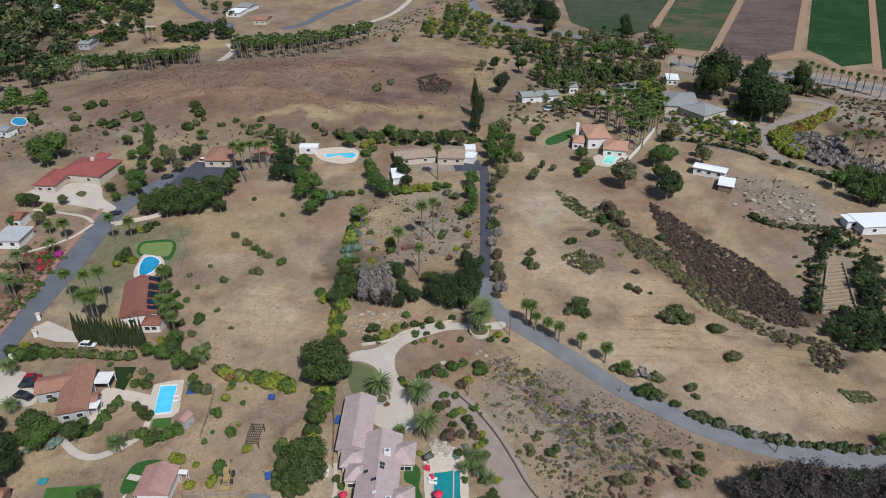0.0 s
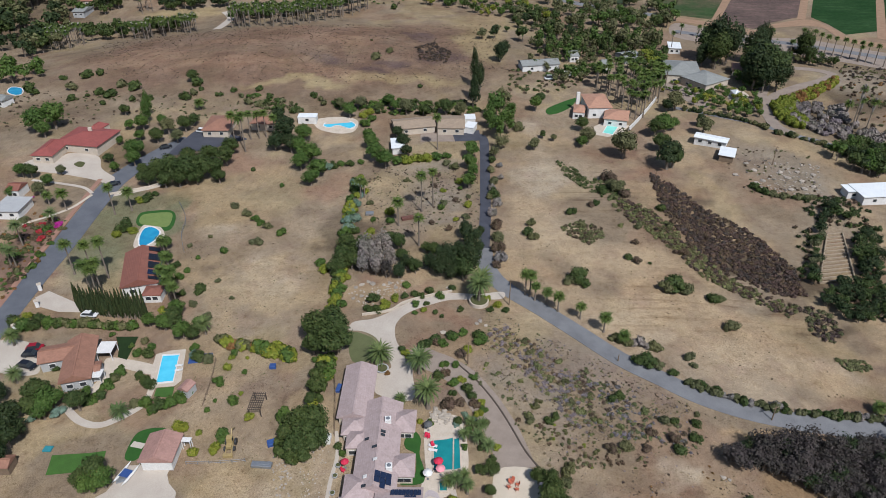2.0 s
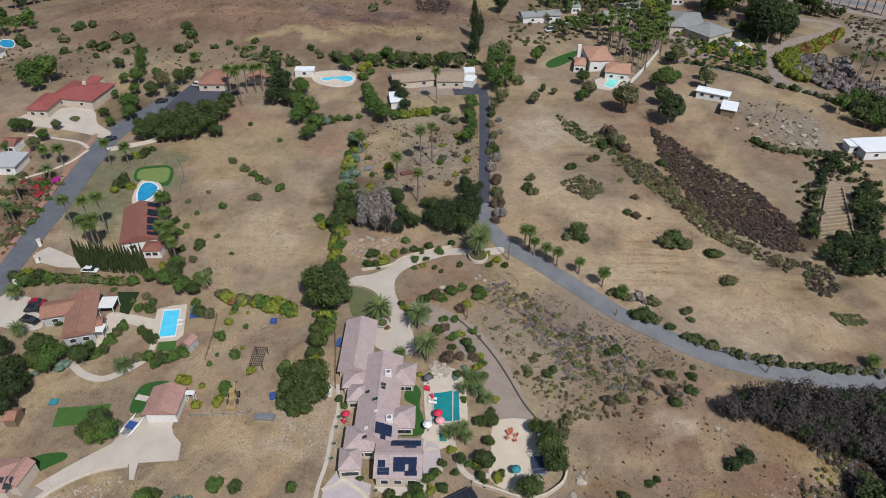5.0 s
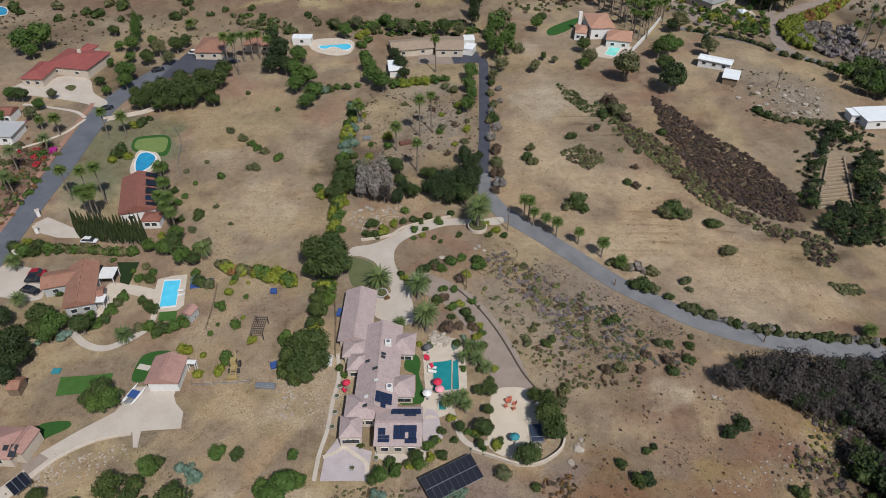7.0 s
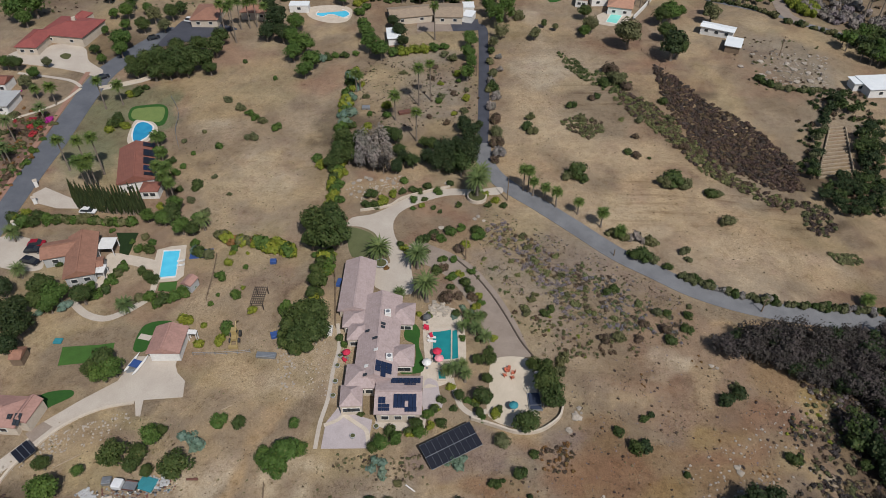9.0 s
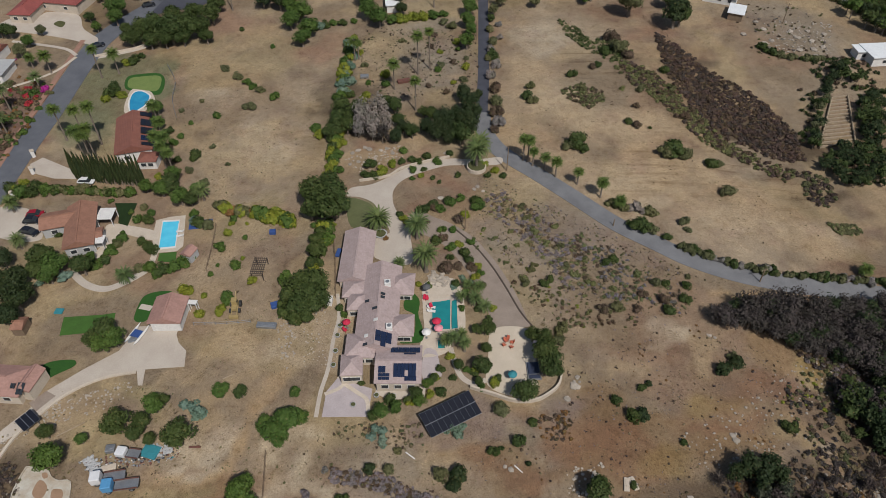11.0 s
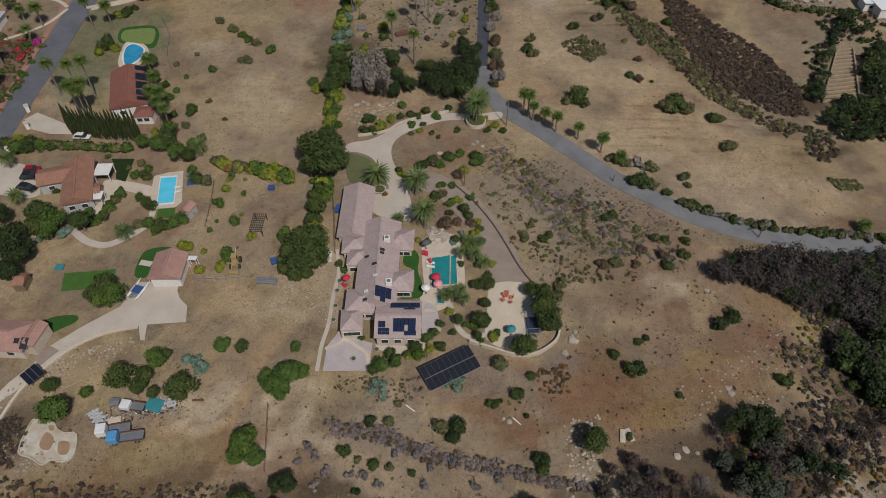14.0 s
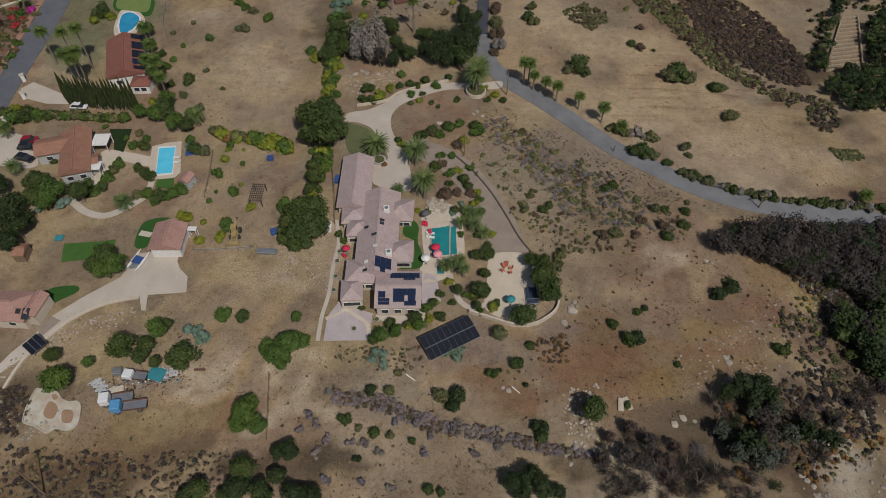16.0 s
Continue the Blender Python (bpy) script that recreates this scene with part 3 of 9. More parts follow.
def make_ground():
    def axis(low, high, step, far):
        inner = list(np.arange(low, high + 0.1, step))
        out, d = [], step
        while (out[-1] if out else 0) < far:
            d *= 1.45
            out.append((out[-1] if out else 0) + d)
        return np.array([low - v for v in reversed(out)] + inner + [high + v for v in out])
    def finer(v, low, high):
        """The same lines with one more between each two of the near stretch."""
        mid = [(a + b) / 2 for a, b in zip(v, v[1:]) if low < a < high]
        return np.array(sorted([*v, *mid]))
    xs, ys = finer(axis(-420, 420, 2.6, 4200), -110, 130), finer(axis(24, 640, 2.6, 4200), 36, 170)
    X, Y = np.meshgrid(xs, ys)
    Z = height(X, Y)
    wx, wy = X + 7 * fbm(X, Y, 22, 3), Y + 7 * fbm(X, Y, 22, 9)
    rgb = np.array(TAN) * 0.5 + np.array(BROWN) * 0.5 + np.zeros((*X.shape, 3))
    rgb *= (1 + 0.12 * fbm(X, Y, 60, 5))[..., None]
    mottle = np.clip(0.9 + 0.3 * fbm(X, Y, 9, 21), 0, 1)
    for colour, scale, seed in ((BROWN, 14, 31), (STRAW, 18, 37), (RED_EARTH, 24, 43)):
        w = np.clip(fbm(X, Y, scale, seed) * 1.6 - 0.35, 0, 0.5)[..., None]
        rgb = rgb * (1 - w) + np.array(colour) * w
    for colour, strength, spots in COVER:
        weight = np.zeros_like(X)
        for x, y, p, q in spots:
            d = np.sqrt(((wx - x) / p) ** 2 + ((wy - y) / q) ** 2)
            weight = np.maximum(weight, np.clip((1.25 - d) / 0.5, 0, 1))
        weight = (np.clip(weight * strength * 1.25, 0, 1) * mottle)[..., None]
        rgb = rgb * (1 - weight) + np.array(colour) * weight
    patch = np.clip(fbm(X, Y, 11, 51) * 1.8 - 0.3, 0, 0.3)[..., None]
    rgb = rgb * (1 - patch) + rgb * np.array([0.62, 0.58, 0.53]) * patch
    dry = (np.clip(fbm(X, Y, 15, 57) * 1.6 - 0.4, 0, 0.5) * np.clip((290 - Y) / 40, 0.25, 1))[..., None]
    rgb = rgb * (1 - dry) + np.array([0.36, 0.275, 0.175]) * dry
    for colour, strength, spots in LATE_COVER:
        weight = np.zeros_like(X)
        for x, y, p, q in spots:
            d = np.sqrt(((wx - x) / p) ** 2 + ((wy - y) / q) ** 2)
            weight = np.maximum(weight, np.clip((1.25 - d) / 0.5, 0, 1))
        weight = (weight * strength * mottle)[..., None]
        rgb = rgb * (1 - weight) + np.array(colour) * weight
    ploughed = np.zeros_like(X)
    for x, y, p, q in PLOUGHED:
        d = np.sqrt(((wx - x) / p) ** 2 + ((wy - y) / q) ** 2)
        ploughed = np.maximum(ploughed, np.clip((1.3 - d) / 0.6, 0, 1))
    nx, ny = len(xs), len(ys)
    verts = np.stack([X, Y, Z], -1).reshape(-1, 3)
    k = (np.arange(ny - 1)[:, None] * nx + np.arange(nx - 1)).ravel()
    me = bpy.data.meshes.new("ground")
    me.from_pydata(verts.tolist(), [], np.stack([k, k + 1, k + nx + 1, k + nx], 1).tolist())
    layer = me.color_attributes.new("cover", "FLOAT_COLOR", "POINT")
    layer.data.foreach_set("color", np.concatenate([rgb.reshape(-1, 3), ploughed.reshape(-1, 1)], 1).ravel())
    me.materials.append(GROUND)
    me.polygons.foreach_set("use_smooth", [True] * len(me.polygons))
    return tagged(new("ground", me), "dry tan and brown hillside earth with sparse grass", "ground", "", "structure")


make_ground()

# fields of the far valley, with the farm tracks between them
CROPS = [
    ("dark green crop field with faint rows", (0.014, 0.040, 0.012), (0.022, 0.052, 0.018), [(225.5, 433.9), (332.3, 658.1), (380.9, 658.2), (251.1, 404.2), (229.3, 397.3), (228.9, 418.6)]),
    ("ploughed brown field with sparse seedlings", (0.085, 0.062, 0.054), (0.115, 0.082, 0.07), [(164.9, 422.2), (279.6, 658.1), (324.2, 658.1), (217.1, 433.9), (194.9, 421.0), (181.7, 408.8)]),
    ("patchy green field with bare earth", (0.036, 0.062, 0.024), (0.085, 0.075, 0.045), [(142.9, 476.6), (217.8, 658.0), (275.5, 658.1), (163.6, 428.6), (143.6, 439.1)]),
    ("pale green field beside the woods", (0.038, 0.055, 0.03), (0.055, 0.065, 0.042), [(101.8, 658.0), (213.7, 658.0), (139.9, 479.7), (109.9, 464.4), (90.5, 505.9)]),
    ("deep green crop field at the valley edge", (0.014, 0.036, 0.012), (0.022, 0.046, 0.016), [(250.2, 392.9), (386.0, 658.2), (453.9, 658.2), (289.1, 384.2)]),
]
for i, (label, a, b, pts) in enumerate(CROPS):
    sheet("field", pts, field_material("crop_rows", a, b, 0.1), 0.08, False, label, "field", 12.0)
sheet("farm_track", [(142.1, 433.7), (163.1, 421.0), (180.8, 406.5), (195.6, 418.6), (220.4, 428.7), (227.2, 413.7), (229.2, 390.6),
    (245.1, 379.9), (263.9, 373.7), (256.8, 361.9), (238.2, 371.7), (222.8, 384.1), (220.5, 413.7), (188.3, 408.9),
    (177.3, 397.2), (160.0, 413.6), (139.9, 425.9)], DIRT, 0.05, True, "pale dirt track along the fields", "track", 8.0)
for pts in ([(162.5, 422.2), (274.5, 658.1)], [(217.3, 428.7), (327.2, 658.1)], [(245.0, 388.5), (382.9, 658.2)], [(141.0, 481.3), (215.7, 658.0)]):
    ribbon("farm_track", pts, 4.6, DIRT, 0.12, "pale dirt track between crop fields", "track")

# ---- roads and paved ground ----
ribbon("road", [(105.8, 103.2), (95.7, 105.2), (85.2, 106.2), (75.7, 107.4), (66.6, 109.6), (57.8, 113.6), (50.4, 119.1), (42.6, 125.3),
    (34.7, 134.2), (26.0, 144.1), (19.3, 151.3), (14.8, 158.0), (12.4, 166.0), (12.2, 175.2)], 5.2, ASPHALT, 0.08, "worn grey asphalt lane curving over the hillside", "road")
ribbon("driveway", [(12.2, 174.6), (13.6, 191.9), (14.8, 215.4), (15.8, 238.4), (16.1, 253.5), (13.8, 256.7)], 3.6, NEW_ASPHALT, 0.10, "straight dark asphalt driveway", "driveway")
sheet("forecourt", [(3.7, 259.7), (14.7, 262.0), (15.2, 252.5), (4.9, 251.4)], NEW_ASPHALT, 0.09, False, "dark asphalt forecourt", "driveway")
sheet("forecourt", [(-8.9, 260.5), (3.7, 259.7), (4.9, 251.4), (-8.7, 251.2)], GRAVEL, 0.07, False, "grey gravel yard before a long house", "yard")
ribbon("street", [(-114.7, 126.4), (-115.0, 141.9), (-115.2, 159.8), (-114.8, 176.1), (-115.0, 198.4), (-114.3, 215.5), (-110.3, 228.6),
    (-104.3, 241.6), (-98.6, 250.9)], 7.5, STREET, 0.08, "grey asphalt street with patched cracks", "street")
sheet("street_end", [(-102.8, 237.0), (-100.7, 250.7), (-98.2, 258.5), (-91.7, 257.9), (-83.2, 255.8), (-76.7, 252.1), (-82.7, 249.4),
    (-88.6, 242.8), (-95.4, 240.5)], NEW_ASPHALT, 0.10, True, "dark asphalt turning place at the street end", "street")
ribbon("verge", [(-118.5, 130.4), (-118.7, 148.8), (-119.5, 165.2), (-119.8, 183.1), (-119.9, 203.6), (-119.8, 217.1)], 1.6, KERB, 0.12, "dusty red earth verge beside the street", "verge")
ribbon("far_road", [(-236.1, 631.2), (-204.1, 562.4), (-184.3, 533.5), (-167.5, 511.4), (-156.4, 508.0), (-146.4, 495.4)], 6.0, STREET, 0.09, "curved far road", "road")
ribbon("far_road", [(-110.1, 487.2), (-97.2, 502.8), (-86.4, 538.5), (-71.1, 572.9), (-63.1, 606.8)], 7.0, STREET, 0.09, "grey far road", "road")
ribbon("far_road", [(22.4, 631.4), (25.1, 552.3), (34.9, 514.6), (47.7, 497.4), (62.6, 489.1), (84.9, 470.3), (100.8, 455.6), (117.2, 447.2),
    (138.6, 433.7)], 7.5, ASPHALT, 0.09, "grey valley road curving past trees", "road")
ribbon("far_path", [(-62.7, 497.3), (-46.4, 514.5), (-33.9, 546.3), (-22.9, 602.1)], 4.0, CONCRETE, 0.09, "pale concrete path on the far slope", "path")
ribbon("far_path", [(-258.0, 524.4), (-241.2, 508.6), (-224.5, 501.8), (-201.2, 497.7)], 4.0, CONCRETE, 0.09, "pale drive among far trees", "path")
ribbon("far_path", [(-129.3, 403.0), (-129.7, 422.0), (-130.5, 438.1), (-138.3, 453.9)], 5.0, CONCRETE, 0.09, "pale drive by the palm grove", "path")
sheet("highway", [(138.5, 420.9), (157.6, 406.4), (178.8, 392.8), (202.6, 388.4), (220.7, 373.7), (249.6, 349.7), (236.7, 328.1),
    (207.4, 346.9), (184.8, 361.8), (159.0, 373.5), (130.4, 392.4)], GRAVEL, 0.06, True, "grey dusty ground along the valley road", "road", 8.0)
ribbon("far_road", [(133.7, 403.8), (158.7, 390.5), (181.7, 384.1), (202.2, 373.7), (231.1, 354.3), (245.8, 343.4)], 6.0, ASPHALT, 0.10, "grey valley road lined with palms", "road")
ribbon("lane", [(100.2, 285.9), (108.3, 280.4), (117.4, 272.1), (125.9, 263.9), (136.5, 251.3), (144.9, 245.4), (151.2, 240.1)], 3.2, ASPHALT, 0.08, "narrow grey lane between hedges", "lane")
ribbon("lane", [(137.0, 252.5), (133.8, 259.7), (136.8, 275.0), (141.6, 289.3), (152.3, 303.0), (166.8, 313.7), (181.1, 321.5),
    (189.9, 329.7), (185.2, 336.4), (175.3, 339.8)], 5.0, GRAVEL, 0.09, "curved grey drive round a hedge", "lane")
ribbon("lane", [(135.3, 281.3), (144.3, 300.7), (151.7, 315.9)], 4.0, GRAVEL, 0.08, "grey side drive", "lane")
sheet("forecourt", [(98.7, 318.8), (103.8, 307.6), (108.5, 293.0), (114.8, 285.4), (118.5, 300.4), (116.3, 310.1), (111.3, 315.3),
    (105.0, 322.1)], GRAVEL, 0.07, True, "grey drive before a shingled house", "driveway")
sheet("driveway", [(-151.5, 223.6), (-149.4, 230.1), (-141.0, 231.2), (-138.6, 235.0), (-131.5, 235.5), (-126.3, 232.8), (-122.7, 225.2),
    (-118.6, 221.3), (-115.2, 218.3), (-115.8, 214.2), (-122.7, 216.8), (-132.6, 219.3), (-145.6, 221.6)], CONCRETE, 0.09, True, "pale concrete turning circle before a red house", "driveway")
sheet("planter", [(-133.1, 226.8), (-132.1, 229.1), (-129.6, 228.0), (-129.9, 224.9)], LITTER_MAT, 0.16, True, "round planted island in the drive", "planter")
ribbon("driveway", [(-112.9, 206.7), (-107.1, 209.4), (-100.7, 213.0), (-97.8, 216.0)], 2.6, CONCRETE, 0.08, "pale concrete side drive", "driveway")
ribbon("garden_path", [(-142.3, 214.8), (-131.7, 213.0), (-123.1, 210.9), (-118.7, 207.4)], 1.2, CONCRETE, 0.2, "low white garden wall", "wall")
ribbon("garden_path", [(-118.3, 206.3), (-121.2, 198.1), (-126.0, 192.6), (-132.4, 187.4)], 1.0, STUCCO, 0.25, "pale garden wall", "wall")
sheet("driveway", [(-110.7, 150.8), (-108.3, 153.8), (-98.1, 148.3), (-95.6, 144.5), (-101.7, 144.7), (-107.8, 146.9)], CONCRETE, 0.09, False, "pale concrete drive behind gates", "driveway")
sheet("driveway", [(-113.2, 131.0), (-108.8, 133.6), (-102.0, 131.8), (-98.5, 127.1), (-95.9, 123.0), (-96.1, 121.0), (-100.0, 120.7),
    (-107.9, 123.1)], CONCRETE, 0.07, True, "sandy parking court", "driveway")
sheet("driveway", [(-23.7, 135.7), (-22.9, 138.9), (-18.0, 140.2), (-13.8, 143.1), (-9.6, 147.0), (-3.6, 150.1), (2.5, 151.6), (9.5, 151.1),
    (16.3, 152.1), (16.0, 149.0), (10.0, 148.5), (2.4, 148.5), (-2.8, 146.5), (-8.7, 143.0), (-11.5, 139.2), (-12.1, 135.0),
    (-11.0, 129.8), (-7.8, 124.4), (-7.0, 118.7), (-6.8, 110.8), (-15.1, 113.0), (-15.7, 120.2), (-12.1, 121.3),
    (-14.1, 126.5), (-16.6, 132.4), (-20.4, 135.1)], CONCRETE, 0.10, True, "pale concrete driveway and parking court", "driveway")
sheet("lawn", [(-23.4, 134.3), (-18.8, 133.3), (-16.1, 129.8), (-16.6, 124.5), (-21.6, 123.8)], WEEDS, 0.07, True, "dull green lawn in the drive's bend", "lawn")
ribbon("paving_band", [(-22.6, 76.8), (-20.0, 78.0), (-19.0, 79.6), (-20.3, 80.8)], 0.7, STUCCO, 0.13, "pale paving band across the mauve court", "path")
ribbon("paving_band", [(-19.2, 79.2), (-16.3, 77.1), (-14.3, 75.4), (-13.8, 72.2)], 0.8, STUCCO, 0.135, "curved pale paving band on the mauve court", "path")
ribbon("gravel_drive", [(-7.6, 127.7), (-3.7, 124.4), (0.3, 122.0), (4.5, 118.1), (8.0, 112.5), (10.8, 106.6), (13.3, 99.5), (15.1, 92.2)], 6.6, GRAVEL, 0.07, "grey gravel track down the slope", "driveway", taper=7.6)
sheet("driveway", [(-84.1, 66.7), (-82.2, 70.2), (-79.0, 74.2), (-77.1, 78.3), (-72.0, 83.0), (-65.9, 87.8), (-64.1, 94.0), (-55.1, 94.3),
    (-55.2, 91.7), (-54.2, 89.6), (-52.1, 87.5), (-51.5, 83.6), (-59.2, 83.1), (-58.7, 79.3), (-59.6, 79.4), (-60.8, 82.8),
    (-67.0, 81.5), (-72.8, 78.2), (-76.7, 73.2), (-79.6, 69.0), (-83.6, 65.2)], CONCRETE, 0.08, False, "wide pale concrete drive to a garage", "driveway")
sheet("driveway_mat", [(-79.5, 75.7), (-77.1, 78.3), (-74.9, 77.2), (-77.5, 73.7)], GRAVEL, 0.12, False, "grey paved band across the drive", "driveway")
sheet("patio", [(10.8, 92.2), (18.0, 92.5), (19.0, 88.1), (19.0, 79.8), (17.8, 76.8), (13.9, 76.1), (9.0, 78.7), (9.5, 85.2)], SAND, 0.08, True, "pale sand court with seats", "patio")
sheet("patio", [(-22.6, 71.9), (-22.3, 77.4), (-20.3, 80.7), (-17.4, 79.3), (-13.4, 77.9), (-13.9, 71.9)], PAVING, 0.08, False, "mauve paved court", "patio")
ribbon("garden_path", [(-23.7, 71.9), (-23.4, 77.4), (-22.5, 82.7), (-22.2, 89.8), (-21.6, 95.8), (-22.6, 102.1)], 0.8, CONCRETE, 0.09, "pale path beside the house wall", "path")
sheet("pool_terrace", [(-3.7, 104.9), (1.0, 106.6), (4.4, 104.3), (5.1, 92.3), (2.7, 89.2), (0.8, 86.1), (-3.9, 85.2), (-4.3, 88.1),
    (-3.5, 92.3), (-3.8, 96.7)], STUCCO, 0.07, True, "pale stone terrace round a pool", "terrace")
sheet("lawn", [(-7.9, 99.8), (-6.0, 101.8), (-4.6, 99.8), (-4.8, 96.0), (-3.8, 92.3), (-3.9, 89.2), (-7.1, 88.6), (-8.5, 89.0),
    (-6.0, 90.4), (-5.4, 92.3), (-5.7, 96.1), (-7.7, 97.5)], TURF, 0.12, True, "bright green curved lawn", "lawn")
sheet("pool_terrace", [(-68.9, 121.2), (-69.8, 127.6), (-66.8, 128.8), (-63.0, 129.3), (-60.7, 118.2), (-61.8, 116.5), (-66.0, 116.1), (-65.9, 112.2), (-67.3, 113.4), (-67.6, 117.5)], STUCCO, 0.07, False, "beige paved terrace round a lap pool", "terrace")
sheet("patio", [(-81.6, 125.8), (-78.3, 126.4), (-68.4, 123.5), (-68.8, 120.5), (-77.0, 122.7), (-77.3, 117.8), (-79.5, 114.7),
    (-81.6, 115.1), (-80.1, 119.8)], STUCCO, 0.06, True, "pale garden patio", "patio")
sheet("lawn", [(-82.3, 134.4), (-76.6, 134.3), (-76.3, 125.7), (-78.9, 126.8), (-79.8, 130.0)], DARK_TURF, 0.10, False, "dark artificial turf", "lawn")
sheet("lawn", [(-65.4, 113.3), (-65.6, 115.9), (-61.7, 116.3), (-61.1, 112.8)], LAWN, 0.09, False, "small square green lawn by the pool", "lawn")
sheet("lawn", [(-65.4, 95.9), (-65.5, 101.7), (-63.5, 103.6), (-59.8, 103.9), (-59.6, 102.9), (-62.4, 102.3), (-62.5, 95.9)], TURF, 0.08, True, "artificial turf round a garage", "lawn")
ribbon("stepping_path", [(-65.2, 99.6), (-62.5, 98.9)], 1.4, CONCRETE, 0.14, "pale stepping slab on turf", "path")
sheet("lawn", [(-80.8, 96.9), (-72.9, 97.4), (-70.0, 97.9), (-69.2, 93.1), (-79.8, 91.9)], LAWN, 0.07, False, "green lawn below the garden", "lawn")
sheet("lawn", [(-80.1, 84.6), (-74.9, 85.7), (-73.8, 84.2), (-77.3, 81.7), (-79.1, 79.7)], TURF, 0.08, True, "green turf beside a house", "lawn")
ribbon("garden_path", [(-84.1, 110.4), (-79.5, 106.4), (-74.6, 104.9), (-70.7, 106.9), (-67.2, 110.3)], 1.7, CONCRETE, 0.08, "curved pale garden path", "path")
sheet("lawn", [(-97.0, 188.8), (-98.5, 195.3), (-95.2, 197.3), (-89.1, 197.8), (-86.1, 193.2), (-85.7, 185.7), (-91.4, 186.6)], TURF, 0.06, True, "dark green fringe of the putting green", "lawn")
sheet("putting_green", [(-96.3, 189.5), (-97.4, 194.3), (-94.3, 195.8), (-89.0, 196.4), (-87.2, 193.2), (-87.1, 187.7), (-92.0, 188.2)], PUTTING, 0.1, True, "pale putting green", "lawn")
sheet("pool_terrace", [(-93.6, 176.5), (-95.0, 184.8), (-94.3, 188.9), (-89.3, 187.6), (-86.3, 183.0), (-86.3, 179.1), (-87.9, 176.0),
    (-90.3, 174.1)], STUCCO, 0.08, True, "pale terrace round a kidney pool", "terrace")
sheet("pool_terrace", [(-53.0, 268.8), (-48.3, 272.0), (-38.9, 272.3), (-34.7, 268.2), (-35.7, 259.9), (-41.8, 257.8), (-50.1, 261.7)], STUCCO, 0.08, True, "white terrace round a far pool", "terrace")
sheet("pool_terrace", [(62.0, 265.9), (68.3, 271.8), (76.6, 266.6), (71.8, 257.5), (65.5, 255.6), (60.9, 257.9)], STUCCO, 0.08, False, "pale terrace round a small pool", "terrace")
sheet("lawn", [(45.8, 285.5), (59.5, 297.0), (55.4, 286.4), (48.7, 279.5), (44.5, 278.7)], TURF, 0.08, True, "bright green lawn by a villa", "lawn")
sheet("yard", [(130.7, 305.7), (138.4, 308.9), (138.7, 301.3), (132.5, 289.1), (129.1, 290.6), (127.8, 298.2)], STUCCO, 0.08, False, "pale gazebo court", "yard")
POND_RIM = [(-74.9, 62.8), (-75.4, 60.9), (-75.7, 57.8), (-75.2, 56.4), (-73.1, 55.8), (-70.7, 54.5), (-69.3, 55.4), (-67.2, 55.0), (-65.5, 56.2), (-66.1, 60.0), (-68.3, 60.2), (-69.9, 61.0), (-71.1, 62.2)]
sheet("pond", POND_RIM, POND, 0.07, True, "pale plastered hollow of an unfinished pond", "pond", 1.5)
ribbon("pond_wall", [(-74.9, 62.8), (-75.4, 60.9), (-75.7, 57.8), (-75.2, 56.4), (-73.1, 55.8), (-70.7, 54.5), (-69.3, 55.4), (-67.2, 55.0), (-65.5, 56.2), (-66.1, 60.0), (-68.3, 60.2), (-69.9, 61.0), (-71.1, 62.2), (-74.9, 62.8)], 0.22, POND, 0.3, "low pale rim of the unfinished pond", "wall", 3, 0.5, "")
for pts in ([(-71.9, 60.3), (-72.3, 58.3), (-71.5, 57.3), (-70.2, 57.3), (-69.9, 58.9), (-70.7, 60.0)], [(-68.9, 58.6), (-68.4, 56.6), (-66.9, 56.4), (-66.7, 57.7), (-67.3, 58.7)], [(-71.7, 61.6), (-71.2, 60.7), (-70.5, 60.9), (-70.9, 61.7)]):
    sheet("pond_soil", pts, DIRT, 0.12, True, "bare brown earth in the pond hollow", "pond")


def pool(pts, water, label, curved=True, coping=0.5, rim=WHITE):
    """A swimming pool: raised coping and water a little below it."""
    line = smooth_line(pts, True) if curved else [Vector((*p, 0)) for p in pts]
    c = sum(line, Vector()) / len(line)
    base = float(height(c.x, c.y)) + 0.12
    top = new("swimming_pool")
    top.location = (c.x, c.y, base)
    bm = bmesh.new()
    rings = []
    for grow, z in ((0.0, -0.35), (0.0, 0.14), (coping, 0.14), (coping, -0.35)):
        rings.append([bm.verts.new(((p - c) * (1 + grow / max((p - c).length, 0.5))) + Vector((0, 0, z))) for p in line])
    for r, s in zip(rings, rings[1:]):
        for k in range(len(line)):
            bm.faces.new((r[k], r[(k + 1) % len(line)], s[(k + 1) % len(line)], s[k]))
    part("coping", bm, rim, top)
    bm = bmesh.new()
    bm.faces.new([bm.verts.new((p - c) * 1.005 + Vector((0, 0, 0.04))) for p in line])
    part("water", bm, water, top)
    return tagged(top, label, "pool")


pool([(-1.9, 101.2), (2.1, 101.4), (1.9, 92.0), (-1.8, 91.8)], POOL_TEAL, "teal rectangular swimming pool with pale coping", False, 0.5, STUCCO)
pool([(2.4, 101.4), (3.4, 101.5), (3.5, 92.3), (2.2, 92.0)], POOL_TEAL, "narrow overflow channel beside the teal pool", False, 0.2, STUCCO)
pool([(-0.7, 89.4), (0.9, 89.4), (0.8, 87.2), (-0.6, 87.2)], POOL_TEAL, "square teal spa basin", False, 0.4, STUCCO)
pool([(-67.8, 126.7), (-64.0, 127.0), (-62.6, 118.1), (-66.2, 117.6)], POOL_BLUE, "bright blue rectangular lap pool", False)
